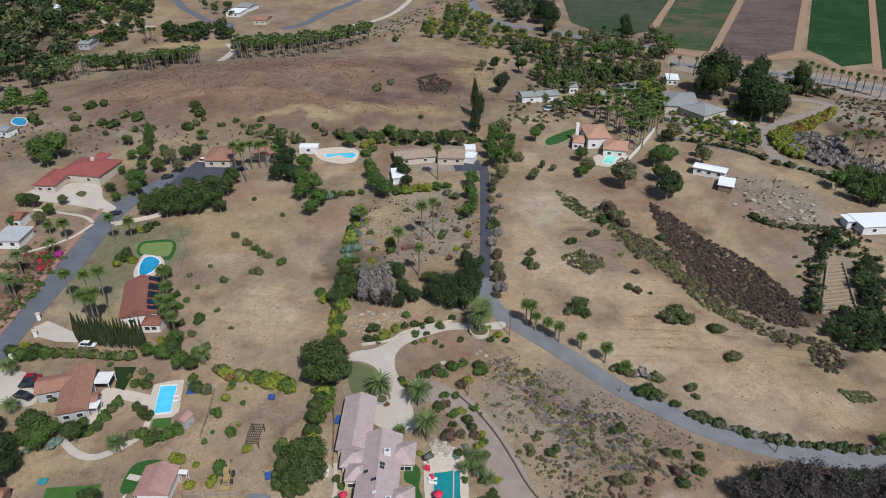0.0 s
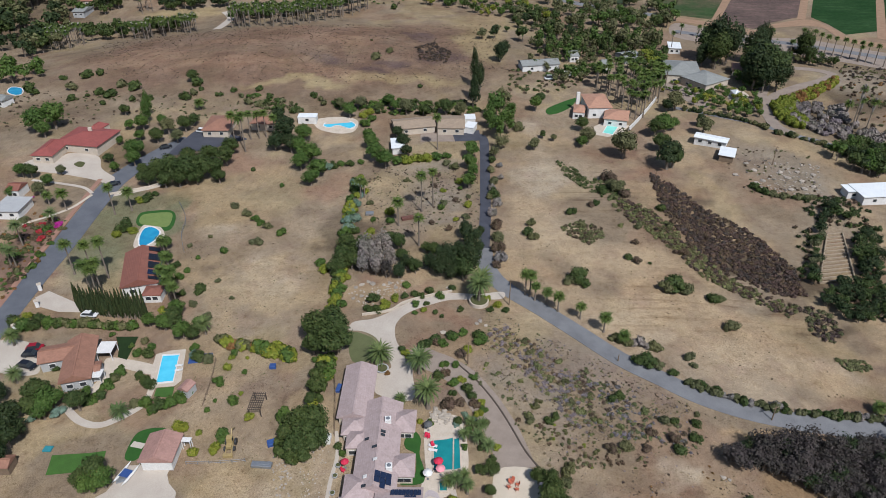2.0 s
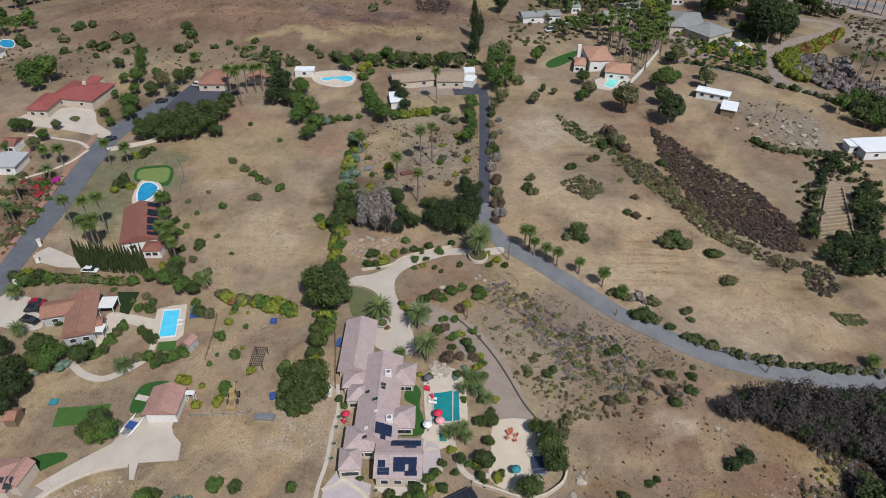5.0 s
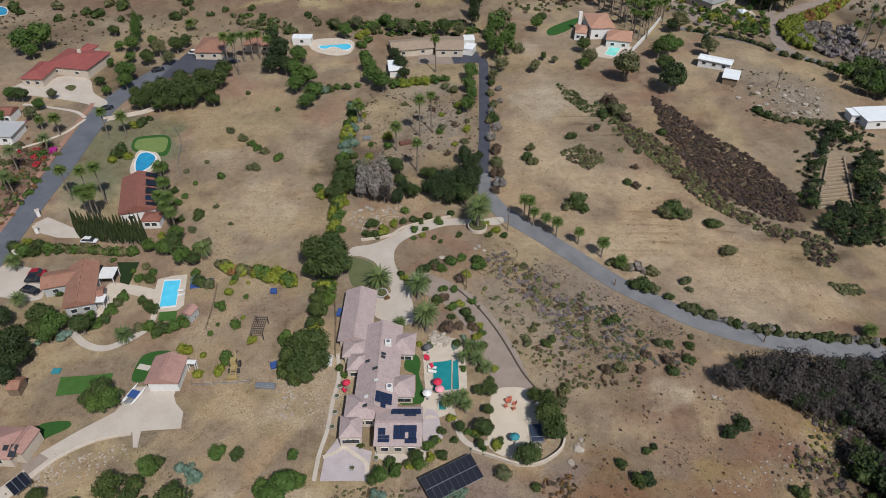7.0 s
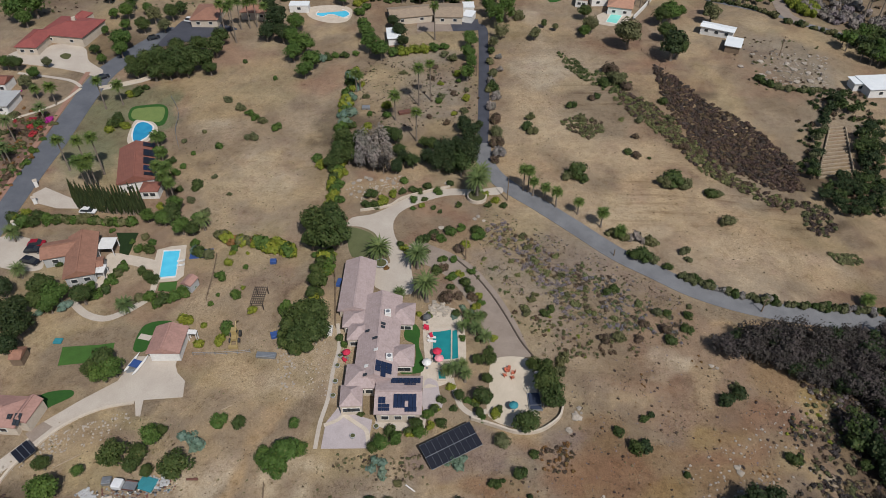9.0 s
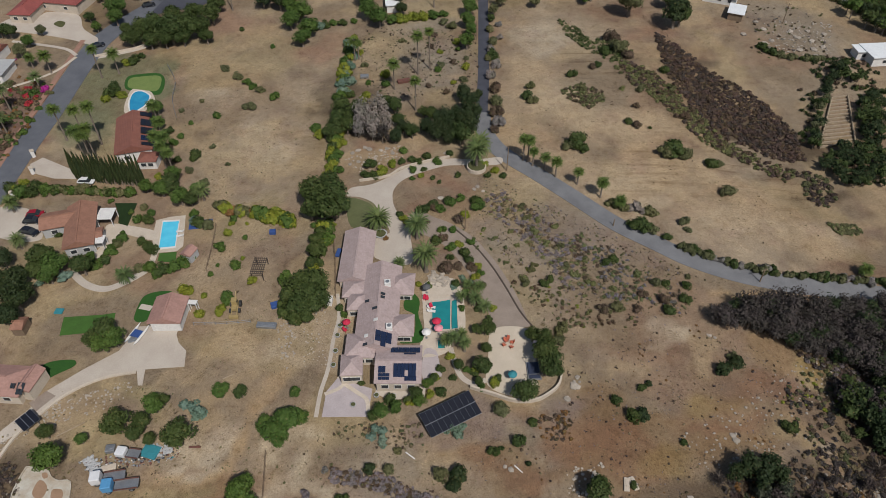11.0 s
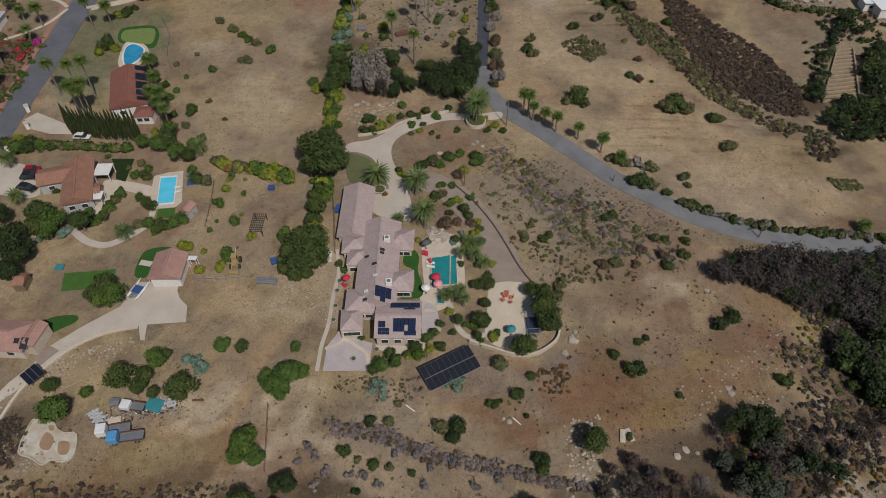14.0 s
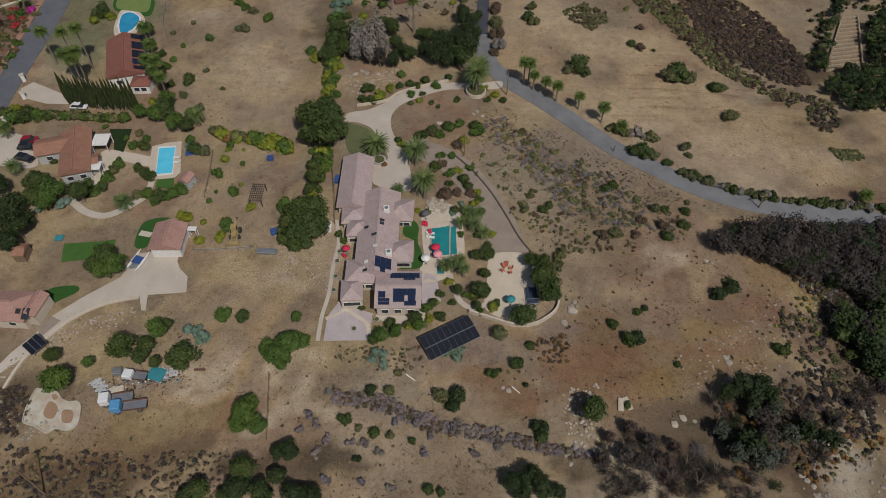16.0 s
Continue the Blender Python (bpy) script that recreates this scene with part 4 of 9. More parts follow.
pool([(-91.8, 176.9), (-93.4, 181.6), (-93.7, 186.2), (-91.6, 187.2), (-88.3, 184.3), (-88.2, 179.7), (-89.4, 177.2),
    (-90.3, 175.9)], POOL_DEEP, "deep blue kidney-shaped swimming pool")
pool([(-48.4, 264.8), (-45.7, 270.5), (-39.0, 269.1), (-35.7, 265.1), (-37.7, 261.9), (-42.7, 264.9), (-45.6, 262.8)], POOL_BLUE, "bright blue free-form swimming pool")
pool([(64.4, 259.5), (67.6, 266.4), (71.6, 265.1), (67.9, 257.7)], POOL_PALE, "small pale green swimming pool", False)
pool([(-195.5, 300.6), (-196.9, 306.3), (-191.7, 304.9), (-188.0, 298.3), (-190.2, 296.6)], POOL_DEEP, "small far swimming pool")


# ---- plants ----
def leaf_cloud(seed, lobes, leaves, size, flat=0.85, spread=0.62, lift=1.15, hollow=0.55):
    """A crown of many small leaf clumps round several lobes, about one metre in radius."""
    rs = np.random.RandomState(seed)
    centres = rs.normal(0, 1, (lobes, 3))
    centres *= (spread * rs.uniform(0.45, 1.0, (lobes, 1)) / np.linalg.norm(centres, axis=1, keepdims=True))
    centres[:, 2] *= flat * 0.8
    sizes = rs.uniform(0.28, 0.5, lobes)
    which = rs.randint(0, lobes, leaves)
    d = rs.normal(0, 1, (leaves, 3))
    d /= np.linalg.norm(d, axis=1, keepdims=True)
    reach = rs.uniform(hollow, 1.08, (leaves, 1))
    p = centres[which] + d * sizes[which][:, None] * reach * np.array([1, 1, flat])
    n = d + rs.normal(0, 0.32, (leaves, 3)) + np.array([0, 0, 0.35])
    n /= np.linalg.norm(n, axis=1, keepdims=True)
    a = np.cross(n, rs.normal(0, 1, (leaves, 3)))
    a /= np.linalg.norm(a, axis=1, keepdims=True)
    b = np.cross(n, a)
    s = size * rs.uniform(0.6, 1.35, (leaves, 1))
    tip = n * s * rs.uniform(-0.3, 0.5, (leaves, 1))
    tri = np.stack([p - a * s, p + a * s * 0.7 + b * s * 0.8, p + a * s * 0.5 - b * s * 0.9 + tip], 1).reshape(-1, 3)
    tri[:, 2] += lift
    return tri, np.arange(leaves * 3).reshape(-1, 3).tolist()


def twig_cloud(seed, twigs, lift=0.1, spread=1.0, thin=0.016):
    """Bare branching twigs: thin three-sided slivers that fan out of the base."""
    rs = np.random.RandomState(seed)
    verts, faces = [], []
    for _ in range(twigs):
        d = rs.normal(0, 1, 3)
        d[2] = abs(d[2]) * 0.9 + 0.25
        d /= np.linalg.norm(d)
        start = np.array([0, 0, lift]) + d * rs.uniform(0, 0.75) * spread + rs.normal(0, 0.09, 3)
        end = start + (d + rs.normal(0, 0.55, 3)) * rs.uniform(0.18, 0.42)
        side = np.cross(d, rs.normal(0, 1, 3))
        side *= thin / np.linalg.norm(side)
        k = len(verts)
        verts += [start - side, start + side, end]
        faces.append((k, k + 1, k + 2))
    return np.array(verts), faces


def stem_mesh(seed, tall=1.0, limbs=4, thick=0.085):
    """A tapered trunk that forks into limbs."""
    rs = random.Random(seed)
    bm = bmesh.new()
    lean = (rs.uniform(-0.08, 0.08), rs.uniform(-0.08, 0.08))
    add_tube(bm, [(0, 0, -0.06), (lean[0] * 0.4, lean[1] * 0.4, tall * 0.35), (*lean, tall * 0.7)], [thick * 1.3, thick, thick * 0.7], 7)
    for i in range(limbs):
        a = math.tau * i / limbs + rs.uniform(-0.4, 0.4)
        r = rs.uniform(0.3, 0.55)
        add_tube(bm, [(*lean, tall * 0.62), (r * 0.45 * math.cos(a), r * 0.45 * math.sin(a), tall * 0.9), (r * math.cos(a), r * math.sin(a), tall * 1.15)],
                 [thick * 0.6, thick * 0.42, thick * 0.18], 5)
    return bm


SHAPES = {}
for k in range(4):
    SHAPES["broad", k] = leaf_cloud(10 + k, 19, 3000, 0.069, 0.85, 0.6)
    SHAPES["tall", k] = leaf_cloud(20 + k, 17, 3200, 0.066, 1.5, 0.62, 1.5)
    SHAPES["bush", k] = leaf_cloud(30 + k, 13, 1400, 0.09, 0.7, 0.58, 0.52)
    SHAPES["low", k] = leaf_cloud(40 + k, 9, 700, 0.115, 0.42, 0.72, 0.26)
    SHAPES["airy", k] = leaf_cloud(50 + k, 13, 1250, 0.08, 1.1, 0.66, 1.2, 0.3)
    SHAPES["twiggy", k] = twig_cloud(60 + k, 900, 0.1)
for k in range(4):
    v, f = leaf_cloud(80 + k, 26, 2300, 0.075, 1.9, 0.8, 1.9, 0.3)
    grow = np.clip(v[:, 2] / 3.8, 0, 1)
    v[:, :2] *= (1.2 - 1.05 * grow)[:, None]
    SHAPES["pine", k] = (v, f)
MESHES = {}


def crown_mesh(shape, k, material):
    key = (shape, k, material.name)
    if key not in MESHES:
        MESHES[key] = raw_mesh(shape + "_foliage", *SHAPES[shape, k], material)
    return MESHES[key]


STEMS = [mesh_of("stem", stem_mesh(k), BARK) for k in range(4)]
TALL_STEMS = [mesh_of("stem", stem_mesh(8 + k, 1.4, 4, 0.06), BARK) for k in range(4)]
BARE_STEMS = [mesh_of("stem", stem_mesh(16 + k, 1.2, 7, 0.05), BARK) for k in range(4)]
chance = random.Random(7)


def trees(spots, material, label, shape="broad", category="tree", group="", stretch=1.0, materials=()):
    """Trees at x, y with crowns of that radius."""
    for x, y, r in spots:
        k = chance.randrange(4)
        top = new("tree")
        tall = r * stretch * chance.uniform(0.92, 1.12)
        top.matrix_world = Matrix.Translation(on_ground(x, y)) @ pose(0, 0, 0, 0, 0, chance.uniform(0, 360)) @ Matrix.Diagonal((r, r, tall, 1))
        m = chance.choice(materials) if materials else material
        stems = TALL_STEMS if shape == "tall" else BARE_STEMS if shape in ("airy", "twiggy") else STEMS
        part("trunk", stems[k], BARK, top)
        part("crown", crown_mesh(shape, k, m), m, top)
        tagged(top, label, category, group)


def shrubs(spots, material, label, shape="bush", group="", flat=1.0, materials=(), name="shrub"):
    """Shrubs at x, y with that radius, leafy down to the ground."""
    for x, y, r in spots:
        k = chance.randrange(4)
        m = chance.choice(materials) if materials else material
        ob = new(name, crown_mesh(shape, k, m))
        ob.matrix_world = Matrix.Translation(on_ground(x, y, -0.06 * r)) @ pose(0, 0, 0, 0, 0, chance.uniform(0, 360)) @ Matrix.Diagonal((r, r, r * flat * chance.uniform(0.85, 1.2), 1))
        tagged(ob, label, "shrub", group)


def along(pts, step, r, jitter=0.3):
    """Spots along a line, each with a radius of about r."""
    line, out, left = smooth_line(pts, False, 6), [], 0.0
    for a, b in zip(line, line[1:]):
        d = (b - a).length
        while left < d:
            p = a + (b - a) * left / d
            out.append((p.x + chance.uniform(-jitter, jitter), p.y + chance.uniform(-jitter, jitter), r * chance.uniform(0.75, 1.25)))
            left += step * chance.uniform(0.8, 1.2)
        left -= d
    return out


def inside(x, y, pts):
    hit = False
    for (a, b), (c, d) in zip(pts, pts[1:] + pts[:1]):
        if (b > y) != (d > y) and x < (c - a) * (y - b) / (d - b) + a:
            hit = not hit
    return hit


def scattered(pts, count, low, high, gap=0.0):
    """Random spots inside an outline, kept apart by gap."""
    xs, ys = [p[0] for p in pts], [p[1] for p in pts]
    out, tries = [], 0
    while len(out) < count and tries < count * 60:
        tries += 1
        x, y = chance.uniform(min(xs), max(xs)), chance.uniform(min(ys), max(ys))
        if inside(x, y, pts) and (not gap or all((x - a) ** 2 + (y - b) ** 2 > gap * gap for a, b, _ in out)):
            out.append((x, y, chance.uniform(low, high)))
    return out


def undergrowth(name, spots, materials, label, flat=0.8, leaves=64, leaf=0.23):
    """Low plants beyond counting, joined into one mesh with a slot for each kind; they grow in drifts."""
    if name in ("dry_weeds", "slope_scrub"):
        spots = [s for s in spots if noise.noise((s[0] / 7, s[1] / 7, 3.0)) + chance.uniform(-0.35, 0.45) > 0]
    rs = np.random.RandomState(len(spots) + 5)
    kinds = [leaf_cloud(70 + k, 4, leaves, leaf, 0.7, 0.55, 0.45) for k in range(6)]
    verts, n = [], 0
    slots = []
    for x, y, r in spots:
        v, f = kinds[rs.randint(6)]
        a = rs.uniform(0, math.tau)
        c, s = math.cos(a), math.sin(a)
        w = np.stack([v[:, 0] * c - v[:, 1] * s, v[:, 0] * s + v[:, 1] * c, v[:, 2] * flat], 1) * r
        verts.append(w + np.array([x, y, float(height(x, y)) - 0.05 * r]))
        slots += [rs.randint(len(materials))] * len(f)
        n += len(v)
    if not verts:
        return None
    me = bpy.data.meshes.new(name)
    me.from_pydata(np.concatenate(verts).tolist(), [], np.arange(n).reshape(-1, 3).tolist())
    for m in materials:
        me.materials.append(m)
    me.polygons.foreach_set("material_index", slots)
    return tagged(new(name, me), label, "scrub", "", "stuff")


def woods(spots, materials, label, shape="broad", stretch=1.0, leaves=0, leaf=0.0):
    """A wood of trees beyond counting, joined: trunks and crowns."""
    rs = np.random.RandomState(len(spots) * 3 + 1)
    make = {"broad": (0.85, 1.15), "tall": (1.5, 1.5), "airy": (1.1, 1.2)}[shape]
    far = min(y for _, y, _ in spots) > 290
    leaves, leaf = leaves or (280 if far else 480), leaf or (0.15 if far else 0.11)
    kinds = [leaf_cloud(120 + k, 9, leaves, leaf, make[0], 0.62, make[1]) for k in range(6)]
    verts, faces, slots, n = [], [], [], 0
    for x, y, r in spots:
        v, f = kinds[rs.randint(6)]
        a, tall = rs.uniform(0, math.tau), rs.uniform(0.85, 1.25) * stretch
        c, s = math.cos(a), math.sin(a)
        w = np.stack([v[:, 0] * c - v[:, 1] * s, v[:, 0] * s + v[:, 1] * c, v[:, 2] * tall], 1) * r
        stem = np.array([[r * t * math.cos(q), r * t * math.sin(q), z] for t, z in ((0.08, -0.3), (0.05, r * tall)) for q in (0, 1.57, 3.14, 4.71)])
        base = np.array([x, y, float(height(x, y))])
        verts += [w + base, stem + base]
        faces += [tuple(i + n for i in q) for q in f]
        slots += [1 + rs.randint(len(materials))] * len(f)
        n += len(w)
        faces += [(n + k, n + (k + 1) % 4, n + 4 + (k + 1) % 4, n + 4 + k) for k in range(4)]
        slots += [0] * 4
        n += 8
    me = raw_mesh("woodland", np.concatenate(verts), faces, BARK)
    for m in materials:
        me.materials.append(m)
    me.polygons.foreach_set("material_index", slots)
    return tagged(new("woodland", me), label, "woodland", "", "stuff")


def hedge(spots, materials, label, flat=1.0, leaves=330, leaf=0.17):
    ob = undergrowth("hedge", spots, materials, label, flat * 1.3, leaves, leaf)
    ob["category"] = "hedge"
    ob["kind"] = ""
    del ob["kind"]
    return ob


def palm_crown(seed, fronds, length, droop, width, blades=9):
    """Fronds that arch out of one point: a rib with paired leaflets."""
    rs = np.random.RandomState(seed)
    verts, faces = [], []
    for i in range(fronds):
        a = i * 2.39996 + rs.uniform(-0.2, 0.2)
        rise = 1.3 - 1.55 * (i / fronds) + rs.uniform(-0.12, 0.12)
        out = np.array([math.cos(a), math.sin(a), 0])
        side = np.array([-math.sin(a), math.cos(a), 0])
        size = length * rs.uniform(0.85, 1.1)
        pts, z, rr, tilt = [], 0.0, 0.0, rise
        for _ in range(blades + 1):
            pts.append(out * rr + np.array([0, 0, z]))
            rr += math.cos(tilt) * size / blades
            z += math.sin(tilt) * size / blades
            tilt -= droop / blades
        for j in range(1, blades + 1):
            w = width * math.sin(math.pi * (0.12 + 0.83 * j / blades)) + 0.01
            p, q = pts[j - 1], pts[j]
            for hand in (-1, 1):
                k = len(verts)
                tip = q + hand * side * w + (q - p) * 0.7 + np.array([0, 0, -w * 0.35])
                verts += [p, q, tip]
                faces.append((k, k + 1, k + 2))
    return np.array(verts), faces


FAN = [palm_crown(k, 40, 1.85, 1.35, 0.62, 5) for k in range(3)]
FEATHER = [palm_crown(9 + k, 78, 4.1, 1.2, 0.42, 15) for k in range(2)]
SKIRTS = [palm_crown(15 + k, 40, 1.3, 2.6, 0.32, 4) for k in range(2)]
PALM_MESHES = {}


def palms(spots, label, group="", skirt=0.0, crown=1.0, feather=False, fat=0.22):
    """Palms at x, y with that height to the heart of the crown."""
    for x, y, tall in spots:
        k = chance.randrange(2)
        top = new("palm_tree")
        top.matrix_world = Matrix.Translation(on_ground(x, y)) @ pose(0, 0, 0, 0, 0, chance.uniform(0, 360))
        lean = chance.uniform(-0.02, 0.02) * tall
        part("trunk", tube([(0, 0, -0.2), (0, 0, 0.15 * tall), (lean * 0.4, 0, 0.5 * tall), (lean, 0, tall)], [fat * 1.7, fat * 1.1, fat * 0.9, fat * 0.8], 8), BARK, top)
        key = (feather, k, FROND)
        if key not in PALM_MESHES:
            PALM_MESHES[key] = raw_mesh("fronds", *(FEATHER if feather else FAN)[k], DATE if feather else FROND)
        head = part("crown", PALM_MESHES[key], FROND, top)
        s = crown * chance.uniform(0.88, 1.12)
        head.matrix_basis = Matrix.Translation((lean, 0, tall)) @ Matrix.Diagonal((s, s, s, 1))
        if skirt:
            if ("skirt", k) not in PALM_MESHES:
                v, f = SKIRTS[k]
                PALM_MESHES["skirt", k] = raw_mesh("skirt", v * np.array([0.55, 0.55, 1.5]), f, SKIRT)
            dead = part("skirt", PALM_MESHES["skirt", k], SKIRT, top, "hanging skirt of dead grey fronds")
            dead.matrix_basis = Matrix.Translation((lean, 0, tall - 0.2)) @ Matrix.Diagonal((crown, crown, skirt, 1))
        tagged(top, label, "palm tree", group)


# the oaks, gums and garden trees
HEDGEROW = "trees of the boundary row"
trees([(-30.8, 130.8, 4.5), (-26.3, 132.2, 4.5), (-27.6, 125.3, 4.9), (-24.5, 128.1, 3.8), (-31.1, 126.6, 3.2),
    (-28.1, 137.2, 3.4), (-30.0, 102.2, 3.8), (-26.9, 101.7, 3.9), (-27.7, 97.8, 4.2), (-29.6, 96.2, 3.0),
    (-25.5, 97.5, 3.0), (-32.2, 99.4, 2.6), (-30.4, 94.2, 2.2), (-28.5, 113.0, 2.5), (-28.9, 109.5, 2.1),
    (-29.2, 117.6, 1.9), (-27.9, 94.3, 2.1)], OAK, "dense dark green oak on the boundary row", "broad", "tree", HEDGEROW)
trees([(-25.5, 168.8, 3.5), (-28.9, 165.7, 3.9), (-28.6, 173.5, 3.4), (-30.3, 161.2, 2.8), (-26.0, 163.7, 3.0),
    (-29.3, 161.8, 2.8), (-24.2, 174.7, 2.7), (-13.2, 174.2, 2.9), (-11.8, 167.8, 2.6), (-2.3, 170.7, 2.7),
    (-4.5, 172.2, 2.2), (-16.0, 178.0, 2.3)], OAK, "green garden tree among dry shrubs", "broad", "tree", HEDGEROW)
trees([(1.0, 163.0, 3.9), (4.5, 165.3, 3.9), (7.6, 161.8, 3.9), (5.6, 157.5, 3.4), (-0.9, 160.0, 3.0), (8.7, 173.8, 3.6),
    (6.9, 180.2, 3.0), (10.3, 171.3, 2.2), (2.5, 158.3, 2.9), (-3.8, 163.3, 2.6), (-7.8, 161.4, 2.5), (-12.4, 159.1, 2.5),
    (-10.3, 163.4, 2.6), (11.4, 181.6, 1.8)], OLIVE, "grey-green gum tree beside the lane", "tall", "tree", HEDGEROW, 0.85, materials=(DARK, OAK, DARK))
trees([(-21.9, 165.6, 3.9), (-17.4, 166.5, 4.4), (-18.9, 160.6, 3.4), (-15.0, 162.7, 3.0), (-22.9, 162.1, 2.6),
    (-15.9, 159.2, 2.5)], GREY, "bare grey deciduous tree", "airy", "tree", HEDGEROW, 1.3, materials=(GREY, GREY, DUSK))
trees([(-101.5, 213.5, 3.9), (-99.8, 217.9, 4.3), (-95.5, 218.4, 5.1), (-89.5, 216.7, 5.1), (-86.0, 220.7, 4.9),
    (-80.7, 219.9, 4.6), (-79.1, 230.3, 4.2), (-85.5, 232.2, 4.2), (-92.0, 229.0, 3.9), (-95.5, 212.8, 3.7),
    (-79.5, 239.3, 3.7), (-90.8, 213.6, 3.4), (-78.2, 217.1, 3.2), (-85.5, 215.5, 3.4), (-105.8, 221.0, 2.7)], OAK, "dense green oak of a street-side thicket", "broad", "tree", "street-side thicket")
trees([(-158.4, 253.3, 5.5), (-153.0, 256.7, 6.2), (-153.4, 248.7, 3.8), (-48.8, 231.9, 5.1), (-44.4, 221.4, 4.3),
    (-51.4, 226.9, 3.9), (-45.9, 215.5, 3.7), (-53.5, 239.2, 4.0), (-53.7, 250.1, 4.2), (-25.1, 234.3, 4.5),
    (-20.9, 228.6, 4.2), (-27.2, 243.9, 3.8), (11.0, 237.6, 4.0), (9.8, 227.7, 3.3), (10.8, 221.2, 3.0), (9.0, 213.0, 3.1),
    (-124.0, 257.0, 2.4), (-112.8, 233.0, 4.5), (-118.4, 256.6, 3.6), (-111.6, 227.8, 3.3)], GREEN, "leafy green garden tree beside a house", "broad")
trees([(-60.9, 249.0, 6.0), (-57.3, 241.2, 4.3), (-65.7, 262.5, 4.6), (-63.6, 242.8, 4.1), (-14.9, 244.7, 3.5),
    (-17.6, 253.5, 3.0), (-13.6, 237.5, 2.8)], DARK, "dark grey-green gum tree beside a house", "broad")
trees([(-120.9, 270.2, 3.1), (-118.9, 263.3, 3.1)], GREEN, "conical green pine beside the street", "pine", stretch=1.1)
trees([(14.5, 306.9, 4.2), (14.8, 290.5, 4.4), (13.1, 282.5, 3.9), (17.0, 303.7, 3.1)], DARK, "tall dark pine by the lane head", "pine", stretch=1.3)
trees([(22.0, 271.9, 5.8), (25.1, 259.9, 5.6), (21.4, 254.6, 4.9), (26.1, 282.5, 4.6), (19.2, 263.1, 4.3), (28.4, 274.5, 3.8),
    (22.5, 244.8, 3.5), (19.3, 237.1, 2.5)], OLIVE, "tall thin-leaved gum tree", "airy", "tree", materials=(OLIVE, GREEN))
trees([(39.7, 281.6, 3.6), (42.4, 289.7, 3.0), (67.1, 235.6, 5.8), (80.9, 226.3, 6.7), (82.6, 241.8, 4.1), (87.2, 255.5, 4.9),
    (83.8, 254.8, 4.2), (92.2, 260.1, 3.1), (56.1, 248.7, 3.5), (53.6, 246.1, 2.9), (99.4, 282.2, 5.0), (95.7, 280.8, 3.3),
    (102.3, 253.9, 4.2), (56.2, 261.8, 3.7), (104.4, 263.3, 3.1), (34.8, 243.7, 2.9), (83.1, 227.2, 4.4), (39.5, 254.5, 1.8),
    (43.6, 251.9, 1.8)], GREEN, "rounded green tree on the dry slope", "broad", "tree", materials=(GREEN, OAK, OLIVE, DARK))
trees([(-68.4, 138.3, 3.5), (-64.8, 133.4, 2.8), (-70.4, 136.9, 2.9), (-62.1, 132.8, 2.4), (-69.3, 142.9, 2.8),
    (-75.1, 138.5, 2.3), (-61.9, 137.0, 2.3), (-62.0, 138.0, 1.9), (-90.1, 111.8, 3.8), (-86.4, 109.5, 3.4),
    (-90.4, 108.2, 3.0), (-87.1, 106.9, 2.7), (-80.4, 109.4, 3.0), (-80.2, 113.1, 1.7)], GREEN, "leafy green garden tree beside a house", "broad", materials=(GREEN, OAK))
trees([(-94.1, 103.9, 4.0), (-90.6, 99.1, 3.9), (-90.6, 94.9, 3.5), (-90.2, 102.0, 2.6), (-99.6, 111.8, 3.1),
    (-93.4, 106.6, 3.0)], DARK, "dark spreading tree at the lot's edge", "broad")
trees([(-68.4, 90.0, 3.7), (-66.3, 88.8, 2.8), (-70.5, 88.9, 2.8), (-68.1, 87.6, 2.8), (-59.8, 69.5, 3.3), (-56.2, 68.1, 2.1),
    (-55.6, 70.4, 2.3), (-54.1, 73.5, 2.6), (-53.0, 75.3, 1.4), (-47.7, 66.8, 3.5), (-70.0, 62.9, 3.6), (-72.8, 68.4, 2.0),
    (-66.1, 67.3, 1.5), (-42.2, 76.5, 2.0), (-38.4, 76.4, 1.7), (-53.3, 67.0, 1.7)], OAK, "round dark green tree on dry ground", "broad", materials=(OAK, OAK, GREEN))
trees([(-30.6, 67.7, 3.1), (-28.5, 69.8, 3.4), (-26.4, 70.5, 2.4), (-29.5, 66.8, 2.4), (-32.9, 69.6, 2.1), (-35.1, 56.2, 2.9),
    (-32.6, 54.4, 2.4), (-34.3, 58.5, 2.0), (-35.9, 54.5, 2.0), (-28.1, 76.4, 1.4)], GREEN, "bright green spreading tree on dry ground", "broad")
trees([(-26.1, 49.8, 2.3), (-28.3, 49.5, 1.7), (-33.4, 46.4, 2.8), (-33.8, 43.3, 3.0), (-29.8, 42.3, 2.7), (-24.3, 42.2, 2.7),
    (-21.4, 41.8, 2.2), (-27.7, 45.4, 2.1), (-40.9, 43.0, 2.8), (-42.8, 42.1, 2.2), (-36.1, 42.0, 2.2)], DARK, "dark tree at the foot of the slope", "broad", materials=(OAK, DARK))
trees([(20.8, 83.8, 3.6), (21.4, 80.9, 3.3), (20.8, 87.6, 2.6), (15.8, 75.3, 3.3), (8.1, 81.5, 2.5), (9.1, 86.5, 1.4),
    (9.7, 90.9, 2.0), (7.4, 91.1, 1.5), (26.8, 55.9, 3.3), (18.7, 89.2, 2.0), (3.4, 82.4, 1.5), (7.3, 78.7, 1.3)], OAK, "dense round tree beside the sand court", "broad")
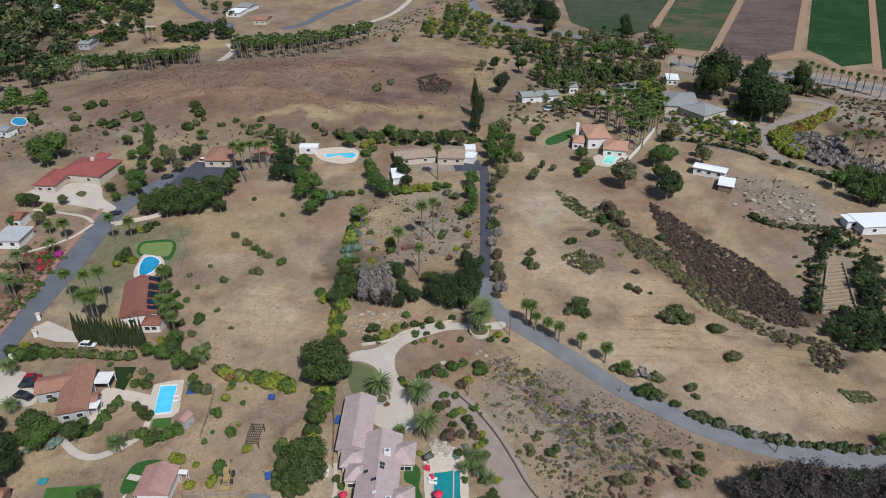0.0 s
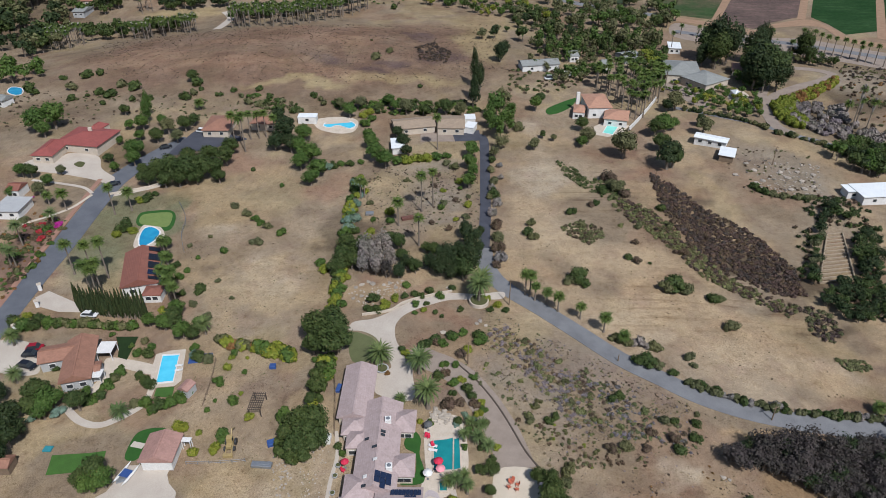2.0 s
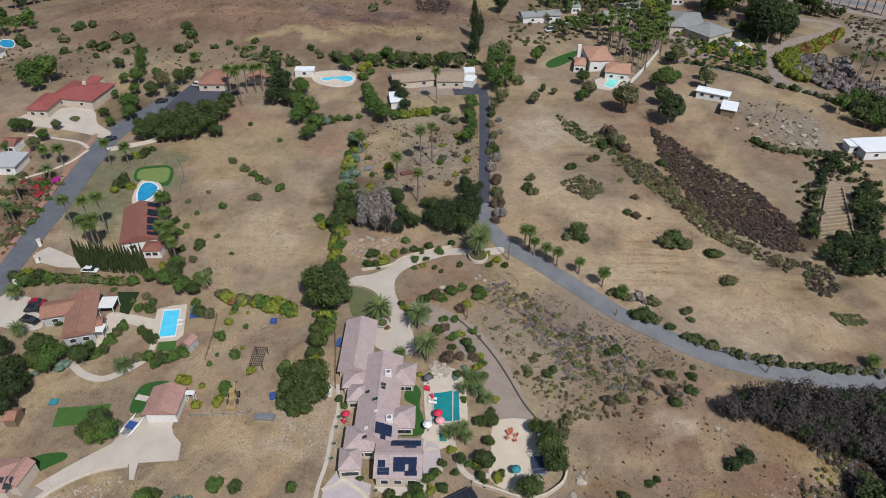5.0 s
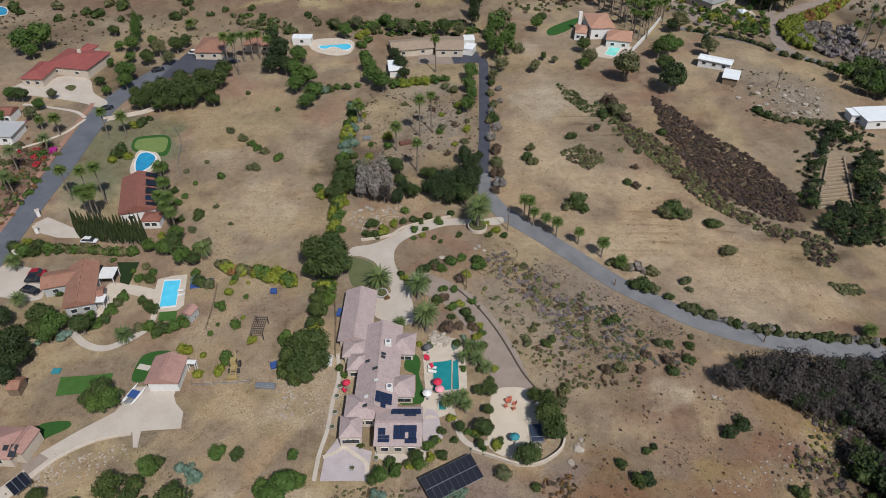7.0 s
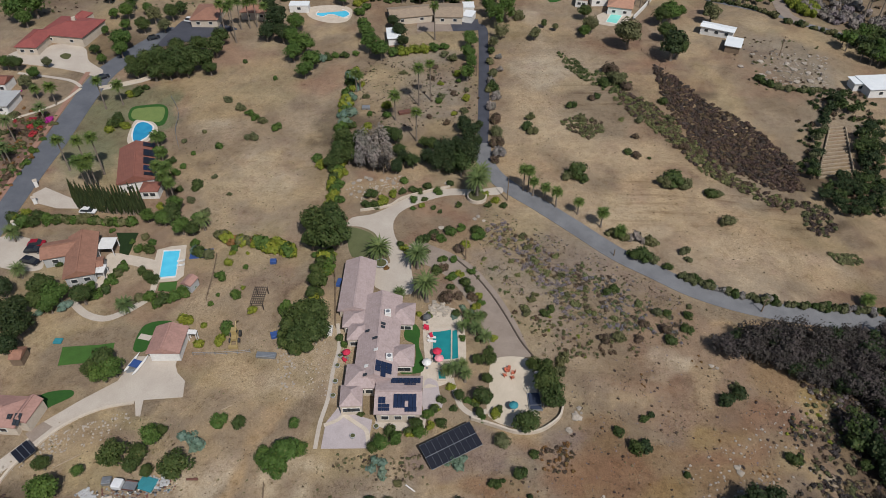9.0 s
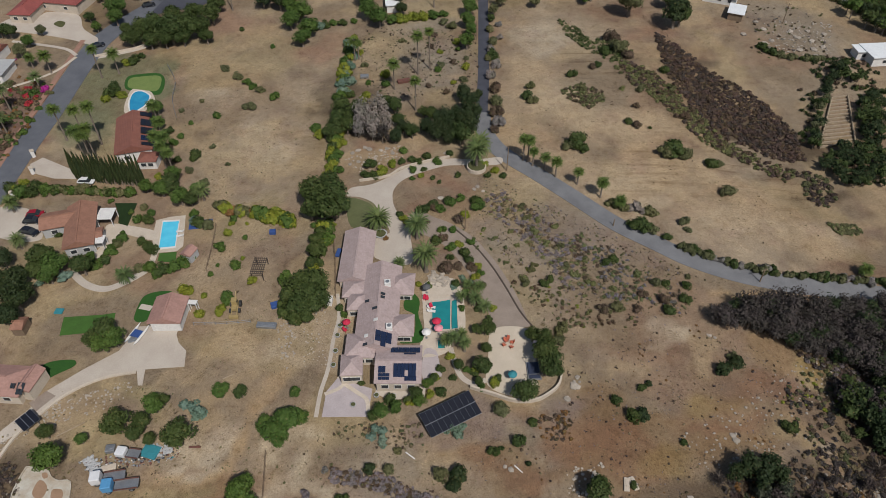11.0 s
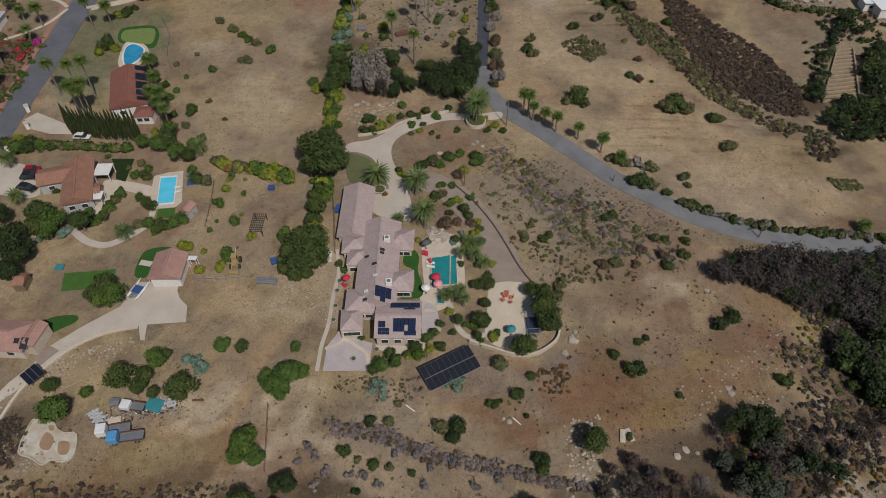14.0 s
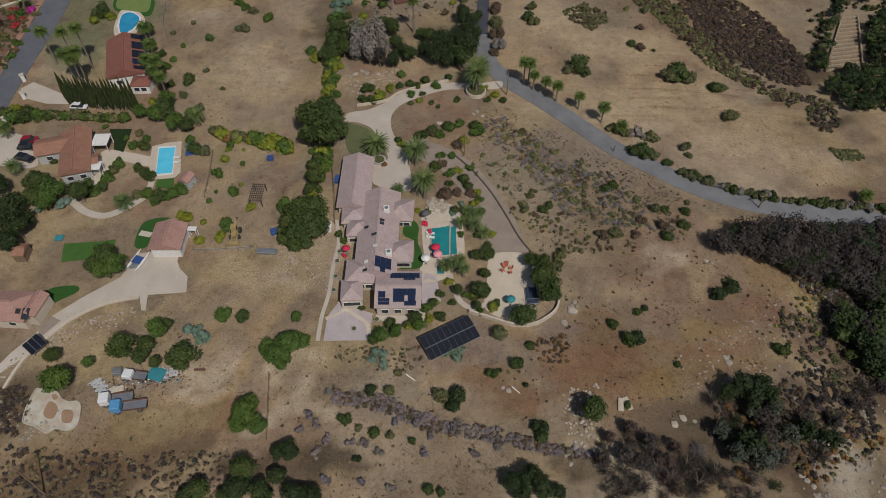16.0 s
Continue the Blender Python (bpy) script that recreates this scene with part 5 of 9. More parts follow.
trees([(-11.3, 71.9, 2.1), (-12.9, 71.2, 1.4), (-8.6, 72.8, 1.7), (-4.9, 75.9, 1.7), (-4.1, 74.1, 1.6), (-2.7, 78.0, 1.5),
    (-1.6, 79.5, 1.2), (-6.5, 74.8, 1.1)], GREEN, "garden tree along the house's south side", "broad", materials=(OAK, GREEN))
trees([(11.7, 43.7, 2.2), (14.7, 44.0, 2.5), (16.6, 42.4, 2.5), (18.8, 42.0, 2.0), (13.2, 41.8, 2.2)], DARK, "dark live oak in the ravine", "broad")
trees([(53.7, 60.2, 3.0), (57.6, 60.9, 2.8), (59.4, 58.8, 2.5), (51.6, 59.4, 2.2), (55.5, 57.3, 2.5)], DARK, "dark thin-crowned gum in the ravine", "airy", materials=(DARK,))
trees([(52.5, 49.5, 3.3), (54.1, 47.4, 3.1), (50.4, 48.1, 2.5), (48.4, 52.4, 2.1), (60.3, 51.3, 2.6), (63.8, 52.5, 2.6),
    (67.5, 50.8, 2.4), (56.3, 51.2, 2.6)], OLIVE, "blue-grey gum tree in the ravine", "airy", materials=(AGAVE_GREY, DARK, DUSK))

# woods beyond counting by eye but still single trees
woods(scattered([(27.2, 49.4), (33.9, 54.0), (40.1, 50.4), (46.8, 49.3), (49.4, 44.4), (49.9, 39.6), (25.8, 39.8)], 26, 1.2, 2.2, 1.8), (DUSK, DUSK, BANK_SCRUB), "half-bare dark oak in the ravine", "airy", 0.8, 420, 0.07)
woods(scattered([(58.1, 94.8), (64.4, 99.8), (70.7, 100.8), (77.4, 99.3), (99.6, 100.5), (110.3, 97.8), (102.1, 76.0), (92.5, 80.4),
    (85.4, 84.8), (76.3, 87.8), (67.5, 92.0)], 185, 1.8, 3.6, 1.4), (DUSK, DUSK, DUSK, DARK, DUSK), "tangled dark brushwood along the lane", "airy", 0.85, 800, 0.07)
woods(scattered([(78.4, 79.3), (92.6, 80.7), (98.6, 73.4), (93.0, 61.0), (85.1, 62.6), (79.6, 69.3)], 45, 1.6, 3.2, 1.8), (DARK, DUSK, OAK), "dark scrub oak in the ravine", "airy")
woods(scattered([(-411.6, 631.1), (-319.0, 631.2), (-270.1, 542.5), (-258.5, 480.5), (-224.7, 428.3), (-203.5, 364.3), (-202.9, 340.0),
    (-231.7, 325.6)], 260, 3.5, 7.5, 3.2), (DARK, DARK, OAK, OLIVE), "dense dark woodland on the far slope", "broad")
woods(scattered([(-231.3, 334.5), (-211.0, 333.8), (-195.3, 336.4), (-186.3, 319.4), (-189.7, 308.9), (-218.5, 312.5)], 16, 3.0, 4.5, 4.0), (GREEN,), "green tree at the far wood's edge", "broad")
woods(scattered([(-314.9, 606.6), (-251.1, 618.7), (-211.6, 533.6), (-201.7, 471.4), (-213.0, 466.1), (-217.7, 445.2), (-249.8, 469.4),
    (-262.1, 524.4)], 110, 2.5, 5.5, 3.5), (GREEN, OAK, DARK), "green trees round far houses", "broad")
woods(scattered([(-192.2, 488.5), (-144.6, 485.3), (-135.3, 464.0), (-161.0, 461.8), (-179.4, 461.0)], 40, 3.0, 5.0, 2.6), (OAK, DARK), "dark far trees of the valley", "broad")
woods(scattered([(-218.2, 421.2), (-178.1, 425.7), (-159.4, 433.2), (-145.3, 422.0), (-148.2, 409.8), (-173.9, 405.7), (-201.1, 398.6)], 46, 3.0, 4.5, 2.6), (OAK,), "dark far tree at the field's edge", "broad")
woods(scattered([(-134.9, 447.7), (-94.4, 444.5), (-61.5, 469.6), (-51.5, 482.4), (-47.1, 475.9), (-66.6, 450.5), (-91.4, 428.8),
    (-127.3, 426.2)], 80, 2.6, 4.4, 2.2), (OAK, GREEN, DARK), "dark tree of the far grove", "broad")
woods(scattered([(-199.7, 562.4), (-180.8, 606.7), (-150.8, 542.6), (-144.3, 499.8), (-176.4, 542.7)], 12, 2.5, 4.0, 5.0), (OAK,), "trees along a far street", "broad")
woods(scattered([(2.5, 542.4), (19.9, 552.3), (44.4, 481.0), (62.8, 443.8), (70.0, 419.5), (42.9, 420.9), (23.2, 435.4), (-8.8, 454.0),
    (-16.9, 480.8)], 150, 1.8, 3.6, 2.6), (LIME, GREEN, OAK), "orchard tree in the far grove", "broad")
woods(scattered([(34.5, 583.9), (66.4, 583.9), (86.3, 532.9), (79.3, 497.4), (46.4, 505.8)], 70, 2.5, 5.0, 3.2), (OLIVE, DARK), "grey-green tree by the valley road", "broad")
trees([(71.1, 500.4, 7.8), (71.9, 476.4, 7.4), (68.6, 464.2, 5.1), (122.2, 479.1, 4.7), (118.6, 459.6, 4.5), (28.5, 340.6, 4.2),
    (31.5, 351.0, 3.5)], DARK, "tall dark tree by the valley road", "tall")
woods(scattered([(41.9, 429.1), (75.6, 458.3), (113.4, 481.2), (145.5, 458.6), (141.3, 424.7), (125.4, 403.7), (101.1, 405.6),
    (71.5, 406.9), (45.2, 408.9)], 100, 2.2, 4.6, 2.4), (OAK, OLIVE, OLIVE, GREEN), "dark tree of the valley belt", "broad")
woods(scattered([(44.3, 383.6), (73.5, 398.4), (102.3, 396.2), (118.4, 383.3), (116.0, 362.8), (87.6, 356.5), (61.7, 342.4),
    (46.1, 356.9)], 80, 2.0, 4.0, 2.4), (GREEN, OAK, OLIVE), "tall green tree round the valley houses", "tall")
trees([(133.1, 350.6, 7.3), (137.9, 349.0, 9.0), (141.9, 343.3, 8.0), (134.5, 337.6, 7.0), (129.3, 341.6, 4.6),
    (156.1, 346.5, 7.2), (151.3, 324.1, 8.4), (149.5, 310.1, 8.9), (142.8, 308.8, 8.1), (152.6, 306.5, 6.5),
    (168.7, 366.8, 5.8), (146.8, 325.5, 6.8), (162.8, 326.9, 5.2), (145.8, 305.1, 5.7), (185.0, 352.7, 5.6),
    (185.0, 345.0, 3.9), (190.9, 368.3, 4.1)], OAK, "huge dark evergreen tree", "tall", "tree", "evergreens of the valley", materials=(DARK, OAK))
woods(scattered([(117.2, 300.4), (128.8, 315.6), (131.3, 296.7), (138.2, 285.4), (132.5, 271.6), (122.0, 271.8), (116.0, 285.4)], 26, 1.6, 2.8, 2.6), (GREEN, LIME), "bright yellow-green garden shrub tree", "broad")
woods(scattered([(140.8, 234.0), (153.2, 244.1), (167.2, 241.2), (168.4, 227.9), (163.6, 219.4), (150.4, 219.3)], 40, 2.2, 3.8, 2.0), (OAK, DARK, OAK, GREEN), "green tree of the copse by a white house", "broad")
woods([spot for spot in scattered([(135.5, 222.5), (130.9, 202.1), (122.7, 193.4), (128.0, 189.1), (136.7, 186.8), (154.6, 228.0), (143.2, 227.3)], 72, 1.6, 3.0, 1.6) if not (spot[0] > 131 and spot[1] > 188)], (OAK, DARK, DARK), "dark green tree below the white house", "broad", 0.9)
woods(along([(122.7, 193.4), (117.1, 183.3), (113.0, 175.9), (109.6, 168.9), (105.0, 160.3)], 2.3, 2.0, 1.0), (OAK, DARK, OLIVE), "dark tree in a row beside the terraces", "broad", 0.9)
woods(scattered([(126.0, 179.9), (135.8, 184.7), (116.2, 140.6), (104.5, 141.3), (103.3, 150.6), (108.9, 157.2), (117.8, 158.9)], 72, 1.4, 2.8, 2.2), (DARK, DARK, OAK), "dark tree of the terraced garden", "broad", 0.85)
hedge(scattered([(146.6, 281.9), (158.9, 290.0), (172.4, 287.0), (166.8, 266.2), (173.2, 252.2), (182.9, 253.3), (173.7, 237.3),
    (156.9, 247.1), (145.9, 252.3), (141.7, 260.4)], 90, 2.0, 3.4, 1.8), (GREY, GREY, VIOLET, GREY), "leafless grey thicket on the bank", 1.0)
hedge(scattered([(138.1, 271.9), (144.1, 289.4), (157.7, 298.7), (150.4, 282.1), (145.6, 256.4), (140.4, 257.6)], 120, 1.8, 2.6, 0.9), (LIME,), "clipped yellow-green hedge round the drive", 1.2)
hedge(scattered([(158.3, 300.2), (173.4, 310.7), (187.9, 323.2), (185.9, 316.9), (168.0, 298.9), (153.6, 288.3)], 75, 1.6, 2.4, 0.9), (RUST, LIME), "rust-brown hedge along the drive", 1.2)

undergrowth("low_scrub", scattered([(46.7, 51.3), (50.0, 58.3), (55.0, 63.6), (59.3, 61.6), (67.1, 65.1), (74.1, 67.2), (85.7, 67.7), (78.3, 52.8)], 520, 0.35, 1.15), (BANK_SCRUB, DUSK, SCRUB, DUSK, STRAW_TUFT), "dark brown brush among ravine stones", 0.8)
undergrowth("low_scrub", scattered([(73.7, 87.6), (78.5, 82.7), (82.5, 77.9), (88.0, 72.7), (92.7, 84.0), (87.6, 88.9)], 260, 0.35, 1.2), (BANK_SCRUB, DUSK, OLIVE, VIOLET), "violet-brown brush on the ravine's rim", 0.8)
undergrowth("low_scrub", scattered([(52.9, 61.3), (56.7, 64.5), (58.8, 60.1), (53.9, 51.4), (49.3, 51.4)], 130, 0.4, 1.1), (RUST, BANK_SCRUB, SCRUB), "rust-brown brush under the gums", 0.8)
undergrowth("low_scrub", scattered([(66.3, 75.5), (73.8, 74.5), (82.1, 77.0), (78.9, 79.2), (73.4, 82.2)], 45, 0.4, 1.0), (OLIVE, LIME, SCRUB), "pale cactus and brush on the stony rim", 0.8)
trees([(56.9, 54.3, 2.4), (59.7, 56.5, 2.0), (55.3, 55.6, 2.0), (64.8, 55.3, 1.7), (70.3, 55.0, 1.7), (76.6, 59.1, 1.7), (69.2, 59.2, 1.4)], AGAVE_GREY, "blue-grey gum among ravine brush", "airy", materials=(AGAVE_GREY, DUSK))

shrubs([(20.4, 131.0, 1.2), (21.4, 126.7, 1.4), (23.4, 125.7, 1.1), (22.3, 121.7, 1.5), (16.9, 121.6, 0.9), (17.9, 116.8, 0.9), (14.9, 111.2, 0.8), (18.9, 106.0, 1.6), (21.2, 110.4, 1.0), (28.4, 110.5, 1.2), (30.0, 107.9, 1.4), (33.2, 112.4, 1.0), (27.8, 116.9, 1.2), (12.8, 119.6, 0.8), (10.2, 122.5, 0.8), (44.1, 108.2, 1.4), (55.6, 107.7, 1.0), (38.2, 103.8, 1.1), (33.4, 105.4, 1.2), (24.6, 117.8, 1.3), (27.3, 123.8, 1.2), (55.3, 185.3, 1.3), (59.9, 196.6, 1.6), (61.9, 193.3, 1.4), (59.5, 199.1, 1.3)], CACTUS, "pale yellow-green prickly pear clump on the slope", "low", "cactus clumps", 1.4, (CACTUS, CACTUS, OLIVE), "cactus")
undergrowth("low_scrub", scattered([(78.0, 156.0), (86.0, 152.0), (80.0, 164.0), (72.0, 178.0), (66.0, 192.0), (60.0, 196.0), (68.0, 174.0)], 260, 0.4, 1.2), (CACTUS, OLIVE, SCRUB, BANK_SCRUB), "pale cactus and brown scrub along the bank", 0.8)

for pts, count in zip([[(111.6, 188.8), (116.9, 188.5), (106.4, 160.4), (102.7, 162.0)], [(128.8, 188.1), (138.6, 194.3), (115.8, 140.6), (105.6, 143.7), (110.6, 156.5), (117.7, 159.1)], [(120.3, 206.8), (143.9, 206.8), (135.9, 188.0), (118.1, 187.9)]], (40, 110, 90)):
    undergrowth("low_scrub", scattered(pts, count, 0.7, 1.7), (DARK, OAK, SCRUB, DARK), "dark planting round the garden terraces", 0.9, 110, 0.16)

woods(scattered([(44.9, 362.9), (76.5, 371.8), (102.6, 378.7), (116.4, 349.8), (100.0, 319.9), (67.9, 322.0), (41.6, 331.1)], 60, 1.6, 3.2, 2.4), (GREEN, OAK, OLIVE), "dense garden trees between the villas", "tall", 0.8)
woods(scattered([(110.5, 305.1), (140.5, 305.5), (135.8, 274.6), (108.8, 279.3)], 30, 1.3, 2.4, 2.0), (GREEN, LIME, GREEN), "bright green garden trees by the curved drive", "broad")
woods(scattered([(18.7, 380.6), (57.9, 452.0), (83.6, 412.4), (105.1, 389.6), (78.7, 366.9), (35.8, 361.4)], 40, 2.0, 4.2, 3.0), (OLIVE, DARK, OAK), "grey-green trees on the valley slope", "broad")
trees([(29.0, 51.1, 1.6), (32.7, 52.6, 1.8), (35.7, 50.1, 1.9), (31.0, 48.1, 2.2), (27.4, 47.2, 1.8), (37.5, 47.1, 2.0), (33.6, 46.6, 2.0), (40.3, 49.1, 1.5)], DUSK, "half-bare purple-brown tree at the ravine's edge", "airy", materials=(DUSK, BANK_SCRUB))

# hedges and rows
hedge(along([(104.0, 282.1), (113.9, 275.5), (122.5, 267.1), (129.2, 255.2)], 1.7, 1.8), (DARK, OLIVE), "dark clipped hedge along the lane", 0.9)
hedge(along([(130.2, 252.2), (138.7, 246.3), (146.6, 239.6), (152.0, 232.8)], 1.8, 1.8), (DARK, OLIVE), "olive hedge along the narrow lane", 0.9)
hedge(along([(106.9, 212.8), (110.9, 207.9), (117.5, 205.3), (125.1, 205.3)], 1.6, 1.9), (OAK, OLIVE), "dark hedge on the dry slope", 0.9)
hedge(along([(56.6, 117.0), (61.8, 114.1), (68.6, 111.5), (75.5, 109.9), (84.0, 109.0), (92.5, 108.3), (105.4, 106.9)], 1.25, 1.6), (OLIVE, OLIVE, GREY, OAK), "clipped grey-green roadside hedge", 0.95)
hedge(along([(42.0, 132.4), (45.2, 131.0), (49.1, 129.9), (53.5, 128.0)], 1.7, 1.9), (OLIVE, GREY), "grey-green shrubs along the road", 1.0)
shrubs([(46.8, 124.2, 2.6), (48.9, 123.6, 3.2), (50.9, 122.7, 2.3), (53.9, 120.1, 1.7), (59.4, 125.6, 1.9), (59.2, 116.3, 2.0),
    (62.2, 115.0, 1.8), (37.1, 156.9, 3.9), (39.3, 154.8, 2.4), (35.1, 155.9, 2.5), (63.9, 153.8, 4.5), (60.7, 152.8, 2.8),
    (66.6, 152.7, 2.8), (73.0, 149.7, 2.8), (74.9, 149.4, 1.8), (73.8, 137.3, 2.6), (72.4, 137.1, 1.5), (59.6, 123.1, 1.4)], OAK, "dark rounded shrub on the bare field", "bush", "field shrubs", 1.0, (OAK, OAK, OLIVE))
shrubs([(27.7, 187.4, 2.1), (26.2, 181.4, 2.5), (27.6, 178.9, 2.3), (41.3, 193.3, 2.4), (57.6, 175.4, 1.5), (54.2, 167.8, 1.9),
    (56.2, 165.9, 1.9), (59.7, 165.2, 0.8), (30.5, 262.1, 3.3), (53.5, 250.7, 2.3), (50.2, 199.0, 1.9), (48.3, 198.3, 1.9),
    (70.7, 196.0, 2.4), (71.1, 170.8, 2.2), (70.4, 184.8, 1.8), (60.5, 184.1, 1.8), (57.3, 215.9, 3.9), (58.7, 209.0, 4.1),
    (60.8, 205.1, 3.0), (53.8, 208.0, 3.0), (43.2, 184.9, 1.8)], OLIVE, "olive shrub on the bare field", "bush", "field shrubs", 1.0, (OLIVE, SCRUB, OAK))
undergrowth("low_scrub", scattered([(42.3, 233.9), (46.8, 228.9), (50.9, 217.3), (58.0, 218.1), (64.3, 207.1), (55.5, 201.7), (49.4, 209.3), (43.5, 220.8)], 260, 0.6, 1.3), (OLIVE, CACTUS, OAK), "olive low scrub on the bare field")
undergrowth("low_scrub", scattered([(36.7, 185.3), (44.0, 189.3), (49.2, 183.7), (49.0, 178.3), (44.1, 175.0), (39.0, 179.6)], 230, 0.5, 1.1), (OLIVE, CACTUS, SCRUB), "olive low scrub on the bare field")
undergrowth("low_scrub", scattered([(58.1, 204.9), (67.1, 195.4), (71.7, 185.6), (76.7, 172.8), (81.2, 161.2), (92.0, 151.9), (97.3, 148.1), (91.3, 143.4),
    (84.9, 149.9), (74.0, 159.3), (68.6, 171.6), (60.8, 184.7), (55.5, 197.0)], 640, 0.5, 1.4), (OLIVE, SCRUB, CACTUS, BANK_SCRUB), "olive and brown scrub on the bank")
undergrowth("low_scrub", scattered([(74.2, 222.8), (78.4, 216.2), (84.9, 198.9), (96.9, 185.5), (103.2, 166.9), (100.4, 153.4), (94.2, 153.3), (81.7, 162.7),
    (76.7, 172.8), (72.2, 187.2), (71.6, 205.3)], 1700, 0.5, 1.5), (BANK_SCRUB, BANK_SCRUB, DUSK, SCRUB), "dense brown scrub on the bank")
undergrowth("low_scrub", scattered([(97.9, 149.4), (102.7, 145.4), (102.4, 135.9), (97.9, 132.6), (94.3, 137.0)], 140, 0.5, 1.3), (BANK_SCRUB, SCRUB, OLIVE), "brown scrub at the field's edge")
undergrowth("low_scrub", scattered([(95.8, 127.0), (103.1, 126.4), (103.0, 123.2), (97.0, 122.6)], 90, 0.5, 1.0), (OLIVE, OLIVE, CACTUS), "olive low scrub on the bare field")
undergrowth("hill_scrub", scattered([(11.0, 135.4), (16.0, 137.2), (22.8, 129.7), (29.9, 119.9), (33.5, 114.3), (31.6, 101.2), (27.8, 103.6), (23.9, 110.7), (18.8, 119.7), (12.2, 128.0)], 430, 0.4, 1.15), (VIOLET, SCRUB, VIOLET, STRAW_TUFT, CACTUS, VIOLET), "violet-grey scrub down the slope", 0.6, 80, 0.18)
undergrowth("hill_scrub", scattered([(27.2, 120.6), (33.5, 122.2), (40.5, 115.8), (47.8, 107.9), (55.6, 100.6), (51.9, 96.9), (43.2, 99.7), (34.2, 101.3), (28.5, 107.5), (26.2, 112.7)], 390, 0.4, 1.15), (VIOLET, SCRUB, STRAW_TUFT, CACTUS, VIOLET, OLIVE), "violet and olive scrub down the slope", 0.6, 80, 0.18)
undergrowth("slope_scrub", scattered([(4.8, 124.5), (15.1, 118.9), (21.6, 108.6), (29.9, 99.6), (33.2, 92.8), (19.7, 92.5), (13.0, 108.5), (6.0, 118.7)], 120, 0.3, 0.8), (OLIVE, STRAW_TUFT, OLIVE, LIME), "yellow-green tussocks on the slope")
undergrowth("low_scrub", scattered([(-19.8, 61.8), (-10.4, 60.5), (-0.1, 55.5), (7.9, 54.3), (17.6, 51.6), (27.1, 48.9), (26.9, 47.2), (16.5, 49.5),
    (7.8, 51.5), (-2.1, 53.4), (-12.3, 57.8), (-19.6, 59.1)], 700, 0.3, 0.9), (VIOLET, VIOLET, SCRUB), "violet scrub band on the lower slope", 0.8, 90, 0.2)
undergrowth("low_scrub", scattered([(14.0, 105.3), (27.3, 105.6), (36.7, 98.4), (46.8, 93.1), (25.3, 92.6)], 70, 0.4, 0.9), (OLIVE, SCRUB), "brown scrub on the slope")
shrubs([(47.8, 105.6, 1.7), (44.5, 102.2, 1.6), (50.2, 105.5, 1.4), (54.8, 104.7, 1.6), (48.7, 100.4, 1.8), (39.6, 112.3, 1.8),
    (37.9, 111.3, 1.5), (22.9, 104.7, 1.6), (20.4, 108.8, 1.3), (38.2, 98.1, 2.1), (34.6, 97.5, 1.8), (42.2, 97.8, 1.5),
    (24.3, 106.1, 1.4), (18.7, 104.7, 1.4), (49.1, 97.7, 2.1), (53.6, 100.9, 1.9)], SCRUB, "brown-leaved shrub on the slope", "bush", "slope shrubs", 1.0, (SCRUB, OAK, OLIVE))
shrubs([(-17.2, 55.9, 1.7), (-14.6, 54.1, 1.0), (-12.0, 53.2, 1.6), (-9.0, 52.8, 1.2), (-9.3, 61.2, 1.5), (-13.0, 61.2, 1.6), (-7.9, 64.7, 1.1), (-5.1, 51.7, 1.0), (-14.7, 48.7, 1.1), (9.3, 64.3, 1.6), (10.8, 65.1, 0.8), (14.2, 66.5, 1.8), (15.5, 62.2, 0.8), (11.4, 73.0, 2.3), (-0.1, 59.8, 2.0), (3.0, 59.7, 2.3), (1.9, 58.1, 2.0)] + [(33.6, 74.9, 1.6), (36.2, 71.3, 2.1), (38.1, 71.7, 2.0), (56.5, 82.1, 2.4), (60.1, 84.4, 2.3), (59.5, 86.1, 1.5), (39.1, 77.8, 1.3), (40.7, 78.8, 1.0), (44.5, 66.2, 1.0), (65.8, 70.1, 2.1), (33.5, 58.1, 1.1), (17.2, 53.6, 2.1), (17.6, 52.1, 1.8), (-2.1, 43.2, 1.4), (-0.2, 42.6, 1.1), (17.2, 70.3, 1.4), (9.2, 83.5, 1.5)], OAK, "dark shrub on the dry lower slope", "bush", "lower slope shrubs", 1.0, (OAK, DARK, OAK, OLIVE))
shrubs([(-23.9, 56.7, 1.2), (-22.2, 55.3, 1.1), (-20.0, 52.5, 1.2), (-13.5, 51.8, 1.2), (-8.1, 55.4, 1.0), (-4.6, 55.3, 1.2),
    (1.9, 54.1, 1.2), (-25.1, 54.2, 1.0), (-16.0, 51.9, 1.0), (-21.7, 50.0, 1.2), (-13.5, 45.0, 1.0), (-8.7, 43.9, 1.0),
    (-19.8, 45.6, 1.1), (-3.1, 49.6, 1.1), (5.7, 49.5, 1.0), (9.6, 50.4, 1.0), (-10.9, 49.8, 1.0), (-2.1, 52.6, 1.0),
    (-20.8, 61.5, 0.9)], VIOLET, "bare grey-violet bush on dry ground", "low", "lower slope shrubs", 1.6, (VIOLET, VIOLET, GREY), name="bare_bush")
hedge(along([(-100.3, 139.4), (-93.1, 138.9), (-85.5, 138.0), (-78.0, 137.4)], 0.8, 1.8, 0.15), (GREEN, OAK, OLIVE), "clipped green garden hedge", 0.95)
hedge(along([(-80.4, 111.9), (-78.1, 114.4), (-77.0, 117.7), (-76.6, 120.8), (-76.2, 123.1)], 0.8, 1.2, 0.2), (GREEN, OAK, GREEN), "curved green hedge round the house patio", 1.0)
